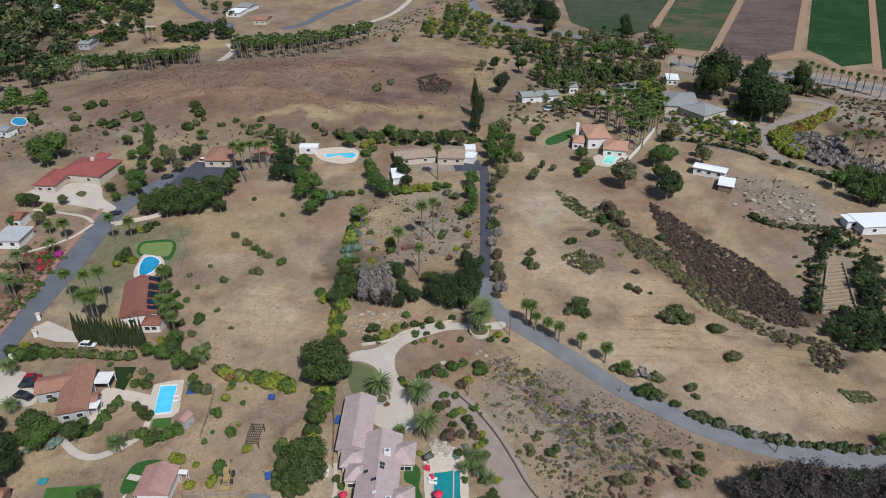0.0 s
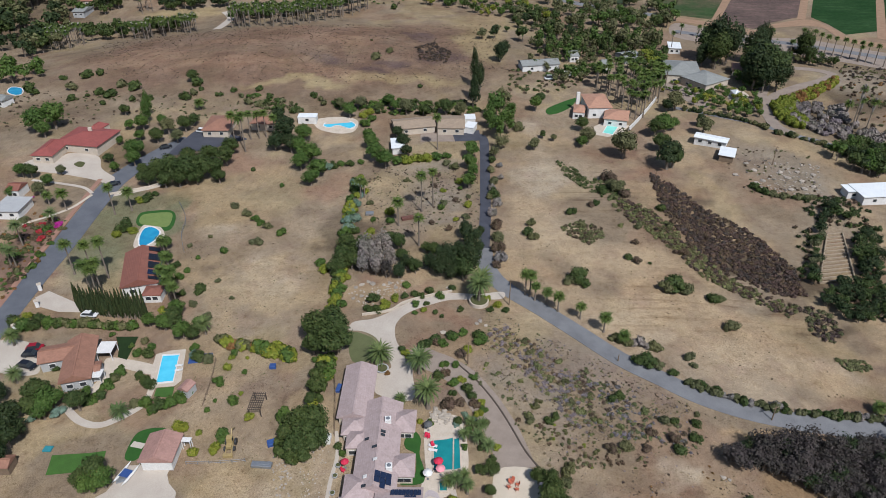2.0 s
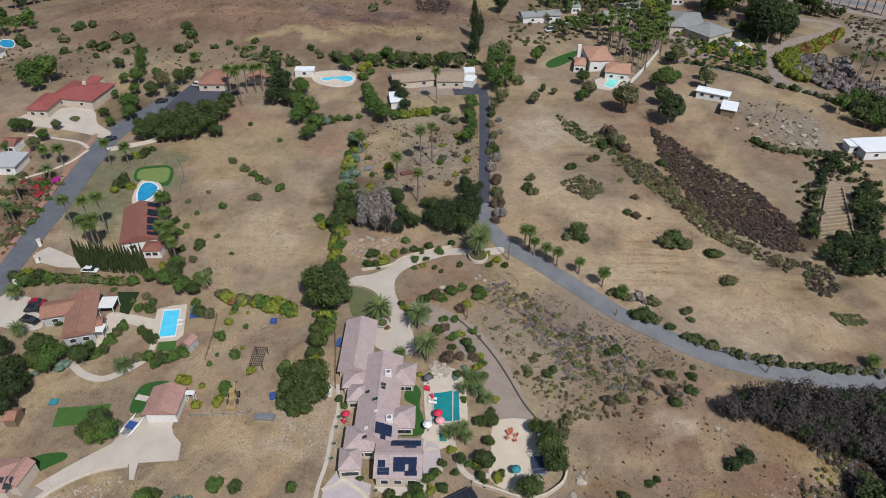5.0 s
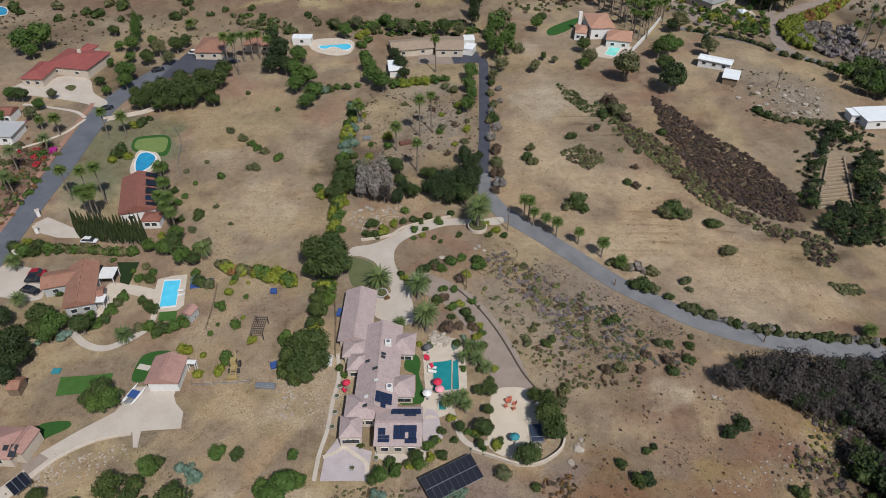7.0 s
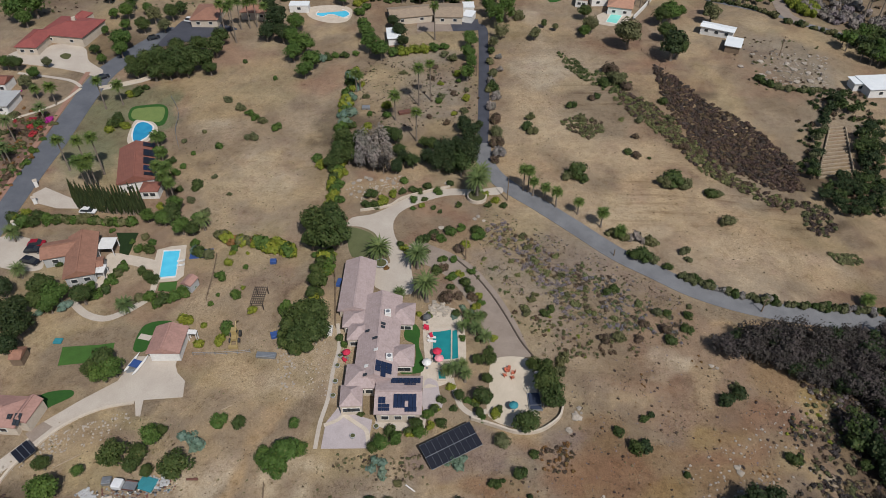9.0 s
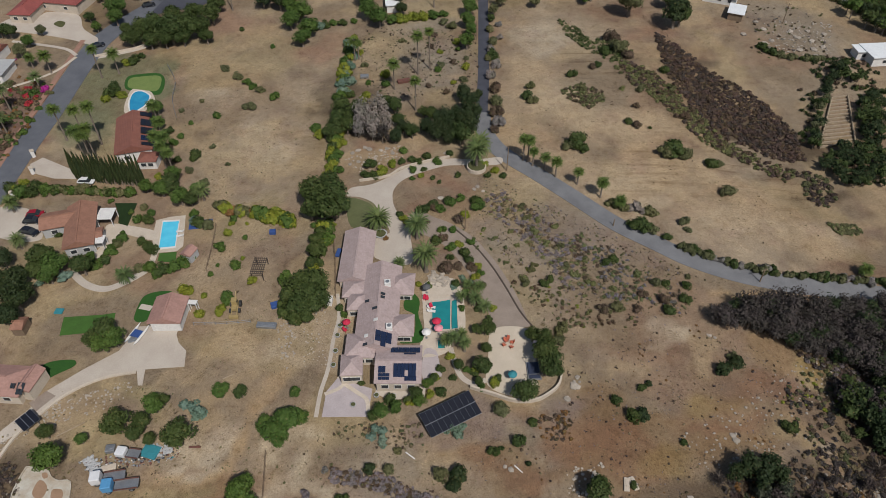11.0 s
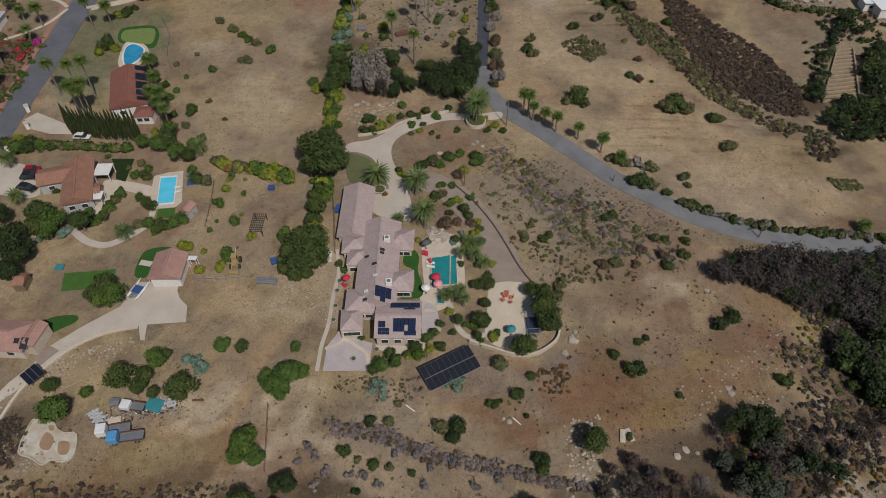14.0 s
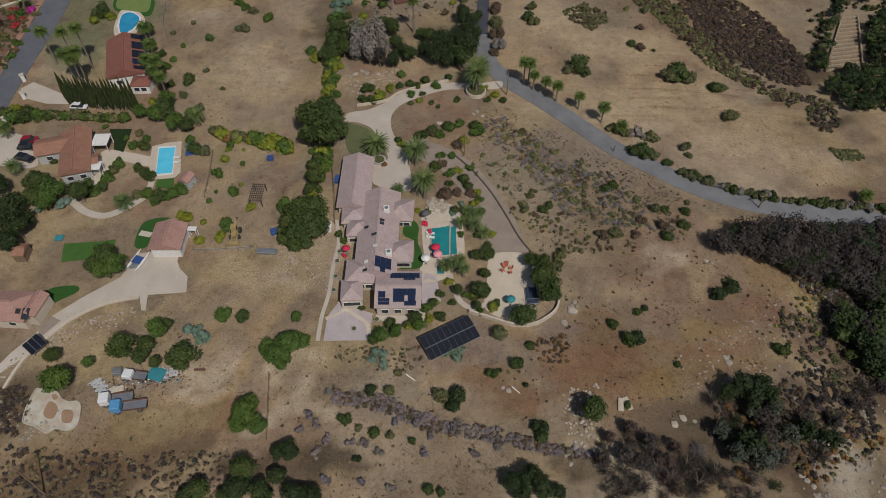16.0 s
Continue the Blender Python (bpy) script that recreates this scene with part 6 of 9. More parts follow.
hedge(along([(-55.0, 131.2), (-50.2, 129.8), (-45.0, 128.4)], 0.8, 2.5, 0.5), (RUST, OLIVE, LIME), "browning end of the yellow hedge", 0.9)
hedge(along([(-44.6, 128.4), (-40.6, 127.1), (-36.5, 124.9)], 0.8, 2.7, 0.5), (LIME, LIME, GREEN), "bright yellow-green hedge across the lot", 0.9)
shrubs([(-27.4, 121.4, 2.2), (-26.6, 118.1, 2.0), (-29.6, 124.0, 1.9), (-26.4, 123.6, 1.7), (-35.7, 166.2, 2.4),
    (-34.0, 162.4, 2.3), (-28.6, 161.7, 2.3), (-28.8, 157.4, 2.5), (-27.7, 153.3, 2.4), (-28.5, 150.1, 2.4),
    (-28.9, 146.8, 2.4), (-27.0, 145.8, 2.0), (-29.3, 143.2, 2.1), (-27.2, 159.2, 1.9), (-22.6, 183.8, 2.1),
    (-23.2, 180.7, 1.8), (-26.3, 209.8, 2.0)], LIME, "yellow-green shrub in a hedge", "bush", "yellow hedge", 1.0, (LIME, LIME, GREEN))
shrubs([(-29.9, 214.9, 3.1), (-27.6, 207.6, 2.3), (-28.9, 201.5, 2.5), (-29.9, 197.3, 2.9), (-28.2, 191.9, 2.9),
    (-30.6, 190.3, 2.6), (-29.3, 185.8, 3.0), (-31.1, 182.8, 2.5), (-27.4, 184.3, 2.3), (-29.6, 179.5, 2.5),
    (-37.3, 231.2, 2.2), (-34.1, 230.3, 2.2), (-39.7, 229.1, 2.4), (-30.1, 232.4, 1.9), (-41.9, 227.0, 2.7)], GREEN, "green shrub along the lot line", "bush", "lot line shrubs", 1.0, (GREEN, OAK, AGAVE))
shrubs([(-16.5, 232.4, 3.3), (-13.0, 233.3, 3.3), (-9.3, 234.2, 3.3), (-5.7, 235.0, 3.1), (-2.1, 235.9, 3.1), (1.3, 237.0, 2.5),
    (-31.4, 264.8, 3.0), (-29.8, 257.1, 3.0), (-32.9, 273.0, 2.8), (-30.8, 275.7, 2.8), (-29.1, 269.4, 2.8)], LIME, "yellow-green hedge below a long house", "bush", "house hedge", 1.0, (LIME, GREEN))
shrubs([(0.2, 210.9, 1.5), (0.2, 201.7, 2.0), (-0.4, 198.9, 1.7), (4.2, 204.0, 1.5), (8.2, 199.9, 2.0), (7.6, 192.6, 1.9),
    (4.3, 191.0, 1.4), (-17.3, 195.9, 2.4), (-16.9, 190.7, 2.1), (-24.3, 202.2, 1.7), (4.3, 228.3, 2.7), (1.2, 231.2, 2.2),
    (-22.4, 191.4, 1.4), (-1.8, 222.8, 1.6), (5.6, 216.9, 2.1), (8.8, 206.1, 1.2), (-3.4, 189.4, 1.4), (1.9, 185.6, 1.6),
    (-2.8, 214.3, 1.5), (6.1, 212.3, 1.3), (-12.8, 218.6, 1.6)], OLIVE, "small shrub in the palm orchard", "bush", "orchard shrubs", 1.0, (OLIVE, GREEN, LIME, SCRUB))
shrubs([(18.5, 233.4, 2.2), (17.6, 225.5, 2.1), (17.6, 216.3, 2.3), (17.5, 206.2, 2.8), (17.9, 200.5, 2.5), (16.0, 194.1, 2.2),
    (16.6, 185.9, 2.6), (17.1, 178.8, 2.9), (16.4, 172.6, 2.9), (16.7, 167.4, 2.6), (15.5, 164.4, 1.9), (16.0, 205.3, 1.7),
    (17.1, 211.1, 2.0), (20.7, 229.2, 1.6), (20.4, 219.8, 1.8)], OLIVE, "grey-green shrub beside the lane", "bush", "lane-side shrubs", 1.2, (OLIVE, SCRUB, GREY, OAK))
shrubs([(-68.5, 200.0, 2.0), (-63.4, 195.1, 2.2), (-60.0, 191.5, 2.1), (-57.7, 189.0, 1.9), (-55.0, 187.4, 2.1),
    (-50.0, 183.1, 2.3), (-56.2, 177.9, 2.3), (-57.8, 177.9, 1.6), (-65.2, 173.3, 1.8), (-62.9, 158.0, 1.2),
    (-57.0, 149.7, 1.0), (-66.3, 154.1, 2.2), (-66.9, 152.3, 1.8), (-71.7, 181.5, 1.1), (-61.1, 141.4, 1.7),
    (-62.2, 138.9, 2.1), (-66.5, 146.9, 1.6), (-71.9, 169.6, 1.1), (-76.5, 176.5, 1.3), (-56.0, 214.6, 1.3),
    (-68.5, 226.4, 1.3)], GREEN, "green shrub on the dry lot", "bush", "dry lot shrubs", 1.0, (GREEN, OAK, OLIVE))
shrubs([(-50.8, 122.0, 1.6), (-51.5, 116.6, 1.9), (-46.4, 110.8, 1.8), (-41.8, 105.7, 1.5), (-45.6, 113.3, 0.8),
    (-46.4, 120.2, 1.0), (-56.2, 103.2, 2.3), (-46.4, 101.1, 2.1), (-47.0, 97.3, 1.9), (-51.4, 96.7, 1.7),
    (-46.4, 99.8, 1.6), (-73.0, 109.9, 1.0), (-51.9, 102.0, 1.1), (-46.9, 125.4, 0.7), (-50.5, 126.8, 1.4),
    (-50.7, 125.3, 1.1), (-50.9, 111.2, 0.7), (-51.8, 108.4, 1.0)], GREEN, "round citrus shrub on bare earth", "bush", "citrus shrubs", 1.1, (GREEN, LIME, GREEN), "citrus_bush")
shrubs([(-68.9, 117.5, 1.9), (-70.9, 119.5, 1.7), (-67.2, 116.4, 2.1), (-66.4, 110.8, 2.2), (-63.1, 109.7, 2.5), (-60.8, 110.5, 2.5), (-58.7, 112.2, 2.5), (-58.0, 114.3, 2.0), (-64.1, 108.4, 1.7), (-68.5, 110.3, 1.7), (-75.6, 120.6, 1.8), (-76.3, 118.8, 1.6), (-76.5, 116.3, 1.7), (-77.3, 113.2, 1.7)] + [(-78.5, 111.8, 1.5), (-79.8, 111.1, 1.3), (-74.3, 127.7, 1.8), (-71.7, 126.9, 2.2), (-71.4, 129.9, 1.5), (-76.7, 130.3, 1.1), (-74.1, 132.1, 1.5), (-93.2, 123.0, 1.6), (-91.7, 122.5, 1.4), (-83.3, 134.8, 1.1), (-58.4, 125.7, 2.5), (-56.1, 124.4, 2.1), (-60.9, 129.4, 1.8)], GREEN, "leafy green garden shrub", "bush", "house garden shrubs", 1.0, (GREEN, OAK, GREEN, OLIVE))
shrubs([(-84.6, 108.2, 2.3), (-60.0, 126.2, 1.8), (-89.9, 106.5, 1.5)], AGAVE, "blue-green agave clump in a garden", "bush", "", 0.9, name="agave")
shrubs([(-110.4, 139.7, 2.7), (-107.0, 137.8, 3.1), (-105.0, 137.4, 2.7), (-104.6, 141.2, 2.1), (-101.2, 138.6, 2.5),
    (-105.1, 139.5, 1.9)], OAK, "dark shrub at the gate", "bush", "gate shrubs", 1.1, (OAK, GREEN))
shrubs([(-48.2, 74.9, 1.9), (-45.7, 73.3, 2.0), (-46.7, 72.3, 1.4), (24.0, 88.8, 1.8), (25.5, 92.0, 2.0), (-11.8, 68.6, 1.7),
    (-10.6, 66.9, 1.4), (-12.8, 67.6, 1.2), (2.1, 68.4, 2.0), (3.7, 69.4, 1.4)], AGAVE, "pale cactus and agave clump", "low", "", 1.3, (AGAVE, OLIVE), name="agave")
shrubs([(-124.6, 179.4, 2.3), (-123.5, 184.4, 2.1), (-122.5, 187.6, 2.1), (-124.2, 173.6, 2.0), (-125.4, 170.8, 1.7),
    (-118.3, 165.1, 1.9), (-121.1, 162.5, 1.7), (-118.8, 171.0, 1.7), (-120.6, 158.5, 1.7), (-118.6, 177.3, 1.3),
    (-132.4, 179.6, 1.8), (-132.9, 189.1, 1.9), (-118.8, 185.1, 1.4)], OLIVE, "low shrub on the street bank", "low", "bank shrubs", 1.4, (OLIVE, SCRUB, GREEN))
shrubs([(-120.6, 186.6, 1.9), (-136.7, 203.7, 0.7)], MAGENTA, "bright magenta bougainvillea on the bank", "bush", "", 0.8, name="bougainvillea")
shrubs([(-122.8, 179.2, 1.8), (-125.2, 183.3, 1.4), (-122.2, 183.0, 1.1), (-130.9, 186.5, 1.2), (-126.0, 187.3, 1.2)], CRIMSON, "low shrub with red flowers", "low", "", 1.4)
undergrowth("low_scrub", [(-165.3, 315.3, 4.2), (-159.3, 316.8, 3.5), (-175.4, 313.3, 2.8), (-185.1, 301.4, 4.8), (-181.4, 296.1, 3.3), (-166.2, 299.6, 4.0), (-137.1, 297.2, 4.7), (-142.9, 300.3, 4.0), (-145.6, 290.2, 4.6), (-151.0, 293.6, 3.3), (-154.9, 290.4, 1.6), (-158.1, 287.5, 1.6), (-160.6, 286.8, 3.2), (-132.9, 285.1, 2.6), (-126.3, 286.0, 2.9), (-144.6, 280.8, 2.2), (-111.2, 286.6, 4.2), (-109.3, 292.1, 2.9), (-106.8, 296.1, 2.0)] + [(-97.7, 290.4, 2.3), (-91.8, 294.9, 2.3), (-110.5, 301.5, 4.7), (-81.2, 296.9, 2.6), (-55.6, 290.8, 2.9), (-50.9, 283.3, 2.6), (-52.7, 287.4, 2.3), (-44.5, 280.9, 2.5), (-32.9, 333.5, 4.0), (-26.7, 343.6, 3.0), (-36.8, 362.0, 1.2), (-75.2, 289.5, 2.6), (-68.5, 279.8, 2.9), (-78.5, 281.8, 3.2), (-83.6, 283.2, 3.2), (-61.9, 277.0, 3.1), (-10.1, 303.6, 2.0), (-30.3, 450.6, 3.8)], (OLIVE, OAK, OAK), "dark shrubs on the far brown slope", 1.0, 260, 0.18)
undergrowth("low_scrub", scattered([(-88.0, 290.5), (-76.0, 292.4), (-62.0, 283.2), (-58.5, 277.0), (-75.4, 277.6)], 50, 1.2, 2.6), (OAK, OLIVE, GREEN), "green scrub behind the houses")
undergrowth("low_scrub", scattered([(-47.6, 284.7), (-25.9, 290.2), (-6.0, 288.1), (11.4, 289.8), (16.0, 281.2), (11.0, 276.3), (-22.5, 275.0),
    (-44.3, 278.5)], 120, 1.2, 3.0), (GREEN, OAK, DARK, OAK), "green thicket behind the long house")
undergrowth("low_scrub", scattered([(-189.3, 394.6), (-97.9, 396.0), (32.3, 414.6), (32.0, 328.7), (-6.3, 306.6), (-63.0, 305.0), (-153.1, 310.2),
    (-182.1, 345.2)], 3400, 0.2, 0.65), (SCRUB, BANK_SCRUB, STRAW_TUFT, SCRUB), "dry brown weeds on the far hill", 0.6, 12, 0.45)
undergrowth("low_scrub", scattered([(-206.4, 300.6), (-163.6, 298.1), (-89.8, 287.7), (-54.7, 283.4), (-89.4, 266.7), (-129.7, 269.3), (-177.3, 249.1)], 260, 0.4, 1.2), (SCRUB, OLIVE, OLIVE), "dry weeds above the houses")
undergrowth("low_scrub", scattered([(-14.3, 354.4), (-4.2, 365.5), (4.6, 349.0), (1.7, 333.2), (-10.9, 335.6)], 330, 0.5, 1.2), (DUSK, SCRUB, DUSK), "purple-brown weeds on the far hill")
undergrowth("low_scrub", scattered([(105.4, 631.5), (16.1, 573.0), (-9.9, 523.5), (-30.8, 456.8), (-54.3, 472.7), (-10.8, 573.0)], 140, 0.8, 1.8), (OLIVE, SCRUB, GREEN), "far scrub on the hillside")
undergrowth("low_scrub", scattered([(32.0, 328.7), (60.8, 336.3), (68.7, 317.2), (44.9, 298.2), (30.0, 303.7)], 90, 0.8, 2.0), (OLIVE, OAK, SCRUB), "scrub by the valley houses")
undergrowth("low_scrub", scattered([(186.6, 316.1), (221.0, 320.0), (182.9, 253.3), (175.1, 264.1), (175.7, 283.6)], 90, 0.8, 1.8), (SCRUB, OLIVE, RUST), "scrub on the red bank")
undergrowth("slope_scrub", scattered([(-27.8, 229.1), (13.5, 224.3), (12.4, 181.6), (-14.7, 182.3), (-26.2, 192.8)], 220, 0.3, 0.9), (SCRUB, OLIVE, SCRUB), "dry weeds in the palm orchard")
undergrowth("low_scrub", scattered([(109.5, 243.5), (137.6, 233.8), (124.6, 199.9), (104.8, 207.2), (101.8, 226.7)], 120, 0.4, 1.0), (SCRUB, OLIVE, GREY), "dry weeds among boulders")
undergrowth("dry_weeds", scattered([(25.8, 88.2), (57.1, 94.8), (73.5, 87.0), (64.8, 60.7), (46.9, 53.5), (23.8, 53.6), (7.0, 58.1), (7.4, 67.2),
    (24.0, 72.0)], 420, 0.1, 0.5), (SCRUB, BANK_SCRUB, RUST, STRAW_TUFT, SCRUB), "small brown weeds on the lower slope", 0.8, 24, 0.38)
undergrowth("dry_weeds", scattered([(-87.4, 78.4), (-59.8, 80.0), (-40.7, 67.9), (-23.4, 66.4), (-2.1, 61.5), (11.6, 49.6), (11.1, 41.6), (-75.1, 43.4)], 420, 0.1, 0.5), (SCRUB, STRAW_TUFT, OLIVE, STRAW_TUFT), "small dry weeds on the lower slope", 0.8, 24, 0.38)
undergrowth("dry_weeds", scattered([(-89.1, 207.2), (-35.5, 207.9), (-31.7, 135.4), (-56.3, 131.7), (-69.4, 155.8)], 420, 0.08, 0.32), (STRAW_TUFT, STRAW_TUFT, STRAW_TUFT, OLIVE), "small dry weeds on the bare lot", 0.8, 24, 0.38)
undergrowth("dry_weeds", scattered([(-60.0, 125.6), (-34.1, 124.9), (-32.0, 93.9), (-51.4, 94.2)], 220, 0.08, 0.3), (STRAW_TUFT, STRAW_TUFT, OLIVE), "small dry weeds on the bare lot", 0.8, 24, 0.38)
undergrowth("dry_weeds", scattered([(26.0, 253.6), (58.2, 197.0), (86.9, 133.4), (97.9, 111.6), (55.7, 123.8), (18.5, 160.2)], 420, 0.1, 0.36), (STRAW_TUFT, STRAW_TUFT, STRAW_TUFT, SCRUB), "small dry weeds on the bare field", 0.8, 24, 0.38)
undergrowth("dry_weeds", scattered([(11.1, 142.1), (37.1, 125.2), (60.5, 106.6), (45.7, 97.2), (22.9, 119.1), (9.1, 130.7)], 300, 0.12, 0.5), (OLIVE, SCRUB, VIOLET), "small dry weeds below the lane", 0.8, 24, 0.38)

TUFT_KINDS = [leaf_cloud(140 + k, 3, 9, 0.5, 0.6, 0.5, 0.35) for k in range(8)]


def tussocks(pts, count, low, high, materials, label, clump=6.0, gaps=0.0):
    """Dead grass tussocks and twiggy weeds beyond counting, thicker in drifts."""
    spots = [s for s in scattered(pts, count, low, high) if noise.noise((s[0] / clump, s[1] / clump, 7.0)) + chance.uniform(-0.4, 0.4) > gaps
             and not inside(s[0], s[1], POND_RIM)]
    rs = np.random.RandomState(count)
    verts, slots = [], []
    for x, y, r in spots:
        v = TUFT_KINDS[rs.randint(8)][0] * np.array([r * rs.uniform(0.7, 1.3), r, r * 0.7])
        a = rs.uniform(0, math.tau)
        c, q = math.cos(a), math.sin(a)
        verts.append(np.stack([v[:, 0] * c - v[:, 1] * q + x, v[:, 0] * q + v[:, 1] * c + y, v[:, 2] + float(height(x, y)) - 0.04 * r], 1))
        slots += [rs.randint(len(materials))] * 9
    flat = np.concatenate(verts)
    me = raw_mesh("dry_grass", flat, np.arange(len(flat)).reshape(-1, 3).tolist(), materials[0])
    for m in materials[1:]:
        me.materials.append(m)
    me.polygons.foreach_set("material_index", slots)
    tagged(new("dry_grass", me), label, "grass", "", "stuff")


LOWER_RIGHT = [(22.0, 92.0), (57.0, 95.0), (80.0, 86.0), (80.0, 48.0), (28.0, 50.0), (4.0, 58.0), (6.0, 68.0), (22.0, 72.0)]
LOWER_LEFT = [(-82.0, 62.0), (-76.0, 72.0), (-58.0, 80.0), (-24.0, 70.0), (4.0, 60.0), (12.0, 42.0), (-80.0, 42.0)]
YARDS = [(-60.0, 126.0), (-34.0, 124.0), (-24.0, 96.0), (-26.0, 78.0), (-50.0, 80.0), (-52.0, 94.0)]
UPPER_LOT = [(-96.0, 208.0), (-34.0, 212.0), (-32.0, 136.0), (-58.0, 132.0), (-70.0, 156.0)]
EAST_FIELD = [(24.0, 256.0), (58.0, 250.0), (72.0, 206.0), (92.0, 140.0), (100.0, 112.0), (55.0, 122.0), (20.0, 158.0)]
LANE_SLOPE = [(10.0, 146.0), (36.0, 126.0), (60.0, 107.0), (52.0, 96.0), (22.0, 94.0), (9.0, 128.0)]
ORCHARD = [(-27.0, 230.0), (13.0, 226.0), (12.0, 182.0), (-14.0, 182.0), (-26.0, 194.0)]
tussocks(LOWER_RIGHT, 4600, 0.05, 0.26, (BANK_SCRUB, SCRUB, STRAW_TUFT, STRAW_TUFT, VIOLET), "brown and rust dead grass on the lower slope")
tussocks(LOWER_LEFT, 4800, 0.05, 0.28, (SCRUB, STRAW_TUFT, OLIVE, STRAW_TUFT, SCRUB), "dry brown grass on the lower slope")
tussocks(YARDS, 1500, 0.06, 0.22, (SCRUB, STRAW_TUFT, STRAW_TUFT, OLIVE), "thin dry grass on the trampled yard", 8.0, 0.15)
tussocks(UPPER_LOT, 1900, 0.08, 0.32, (SCRUB, STRAW_TUFT, STRAW_TUFT, OLIVE), "thin dry grass on the bare lot", 12.0, 0.15)
tussocks(EAST_FIELD, 2200, 0.08, 0.32, (STRAW_TUFT, STRAW_TUFT, SCRUB), "thin dry grass on the mown field", 14.0, 0.2)
tussocks(LANE_SLOPE, 2600, 0.08, 0.4, (SCRUB, OLIVE, STRAW_TUFT, VIOLET, SCRUB), "dry weeds on the slope under the lane")
tussocks(ORCHARD, 1500, 0.12, 0.5, (SCRUB, OLIVE, STRAW_TUFT, BANK_SCRUB), "dry weeds round the orchard palms")

shrubs([(-4.5, 128.8, 2.3), (-1.8, 130.3, 2.0), (2.4, 132.1, 2.0), (9.3, 130.6, 2.5), (4.6, 125.7, 2.0), (-1.1, 117.8, 1.9),
    (0.6, 119.0, 1.7), (2.8, 116.1, 1.5), (5.4, 114.1, 1.9), (7.2, 109.4, 1.8), (1.0, 109.0, 2.5), (3.8, 109.5, 1.7),
    (3.4, 104.6, 1.5), (2.1, 112.5, 1.3), (0.3, 121.9, 1.6), (-3.5, 125.0, 1.4), (7.7, 99.8, 1.3), (9.9, 94.3, 1.4),
    (-2.4, 115.3, 1.4)], GREEN, "leafy shrub in the drive's garden bed", "bush", "drive garden shrubs", 1.0, (GREEN, OAK, SCRUB, OAK))
shrubs([(-10.0, 127.8, 1.4), (-9.0, 126.1, 1.4), (-7.8, 124.4, 1.4), (9.3, 87.2, 1.5), (6.8, 81.7, 1.3), (10.3, 78.7, 1.5),
    (11.2, 79.8, 1.3), (7.9, 77.8, 1.2), (1.8, 84.9, 1.3), (0, 82.2, 1.3), (-1.1, 80.2, 1.3), (2.3, 80.2, 1.2),
    (6.6, 81.2, 1.2), (5.1, 81.8, 1.2), (-21.7, 97.7, 1.3), (-20.5, 95.9, 1.1), (-16.6, 80.1, 1.2), (-15.6, 79.1, 1.0),
    (-2.6, 104.0, 1.1), (-4.8, 104.4, 1.0), (0, 76.8, 1.6), (-2.2, 76.3, 1.3), (-8.7, 73.2, 1.3), (-6.0, 74.4, 1.3),
    (-9.8, 74.9, 1.7)], GREEN, "clipped shrub beside the ranch house", "bush", "house bed shrubs", 1.0, (GREEN, OAK, LIME))
shrubs([(6.2, 104.7, 1.3), (5.0, 106.5, 1.2), (2.6, 103.6, 1.1)], AGAVE, "blue-green agave in a garden bed", "low", "house bed shrubs", 1.3, name="agave")
shrubs([(-18.6, 147.9, 2.4), (-15.4, 145.2, 2.5), (-19.7, 143.7, 1.9), (-12.6, 148.3, 1.8), (-17.0, 143.2, 1.9), (-7.5, 150.8, 1.8), (-5.9, 149.7, 1.6), (-9.9, 154.9, 1.8), (-3.7, 152.1, 1.8), (-0.6, 149.5, 1.8), (-10.4, 149.7, 1.6), (-7.3, 145.8, 1.6), (2.5, 153.6, 1.6), (-5.0, 143.6, 1.2), (-2.0, 142.6, 1.1)] + [(-0.3, 140.8, 0.9), (-7.2, 142.4, 1.1), (-4.3, 146.1, 1.2), (5.0, 133.8, 1.8), (9.2, 132.4, 2.4), (2.2, 132.7, 1.8), (-1.9, 130.3, 2.2), (0.1, 129.4, 1.8), (6.2, 127.4, 1.8), (14.3, 145.7, 1.8), (12.4, 143.5, 1.3), (16.3, 143.4, 1.5), (4.6, 143.5, 1.3), (11.7, 148.3, 1.6)], GREEN, "leafy shrub above the concrete drive", "bush", "drive garden shrubs", 1.0, (GREEN, OAK, LIME, OAK))
shrubs([(-99.9, 184.4, 3.0), (-99.5, 187.9, 2.8), (-96.3, 184.1, 2.3), (-100.7, 181.9, 2.1), (-98.7, 203.9, 3.0),
    (-100.6, 202.7, 2.2), (-97.5, 207.1, 1.8), (-77.1, 165.5, 1.9), (-74.4, 159.8, 1.9), (-71.1, 151.9, 1.8),
    (-73.1, 162.9, 1.5), (-70.9, 146.7, 2.0), (-73.8, 144.5, 1.7), (-108.5, 138.6, 2.3), (-108.4, 142.4, 1.7),
    (-109.1, 135.6, 1.9)], GREEN, "leafy shrub round the lawn", "bush", "lawn shrubs", 1.0, (GREEN, OAK, LIME))
trees([(-80.1, 166.9, 2.6), (-78.4, 159.9, 2.5), (-75.9, 156.2, 2.3), (-82.8, 174.7, 2.5), (-74.3, 153.0, 1.8)], GREEN, "tall green tree beside a red-roofed house", "broad")
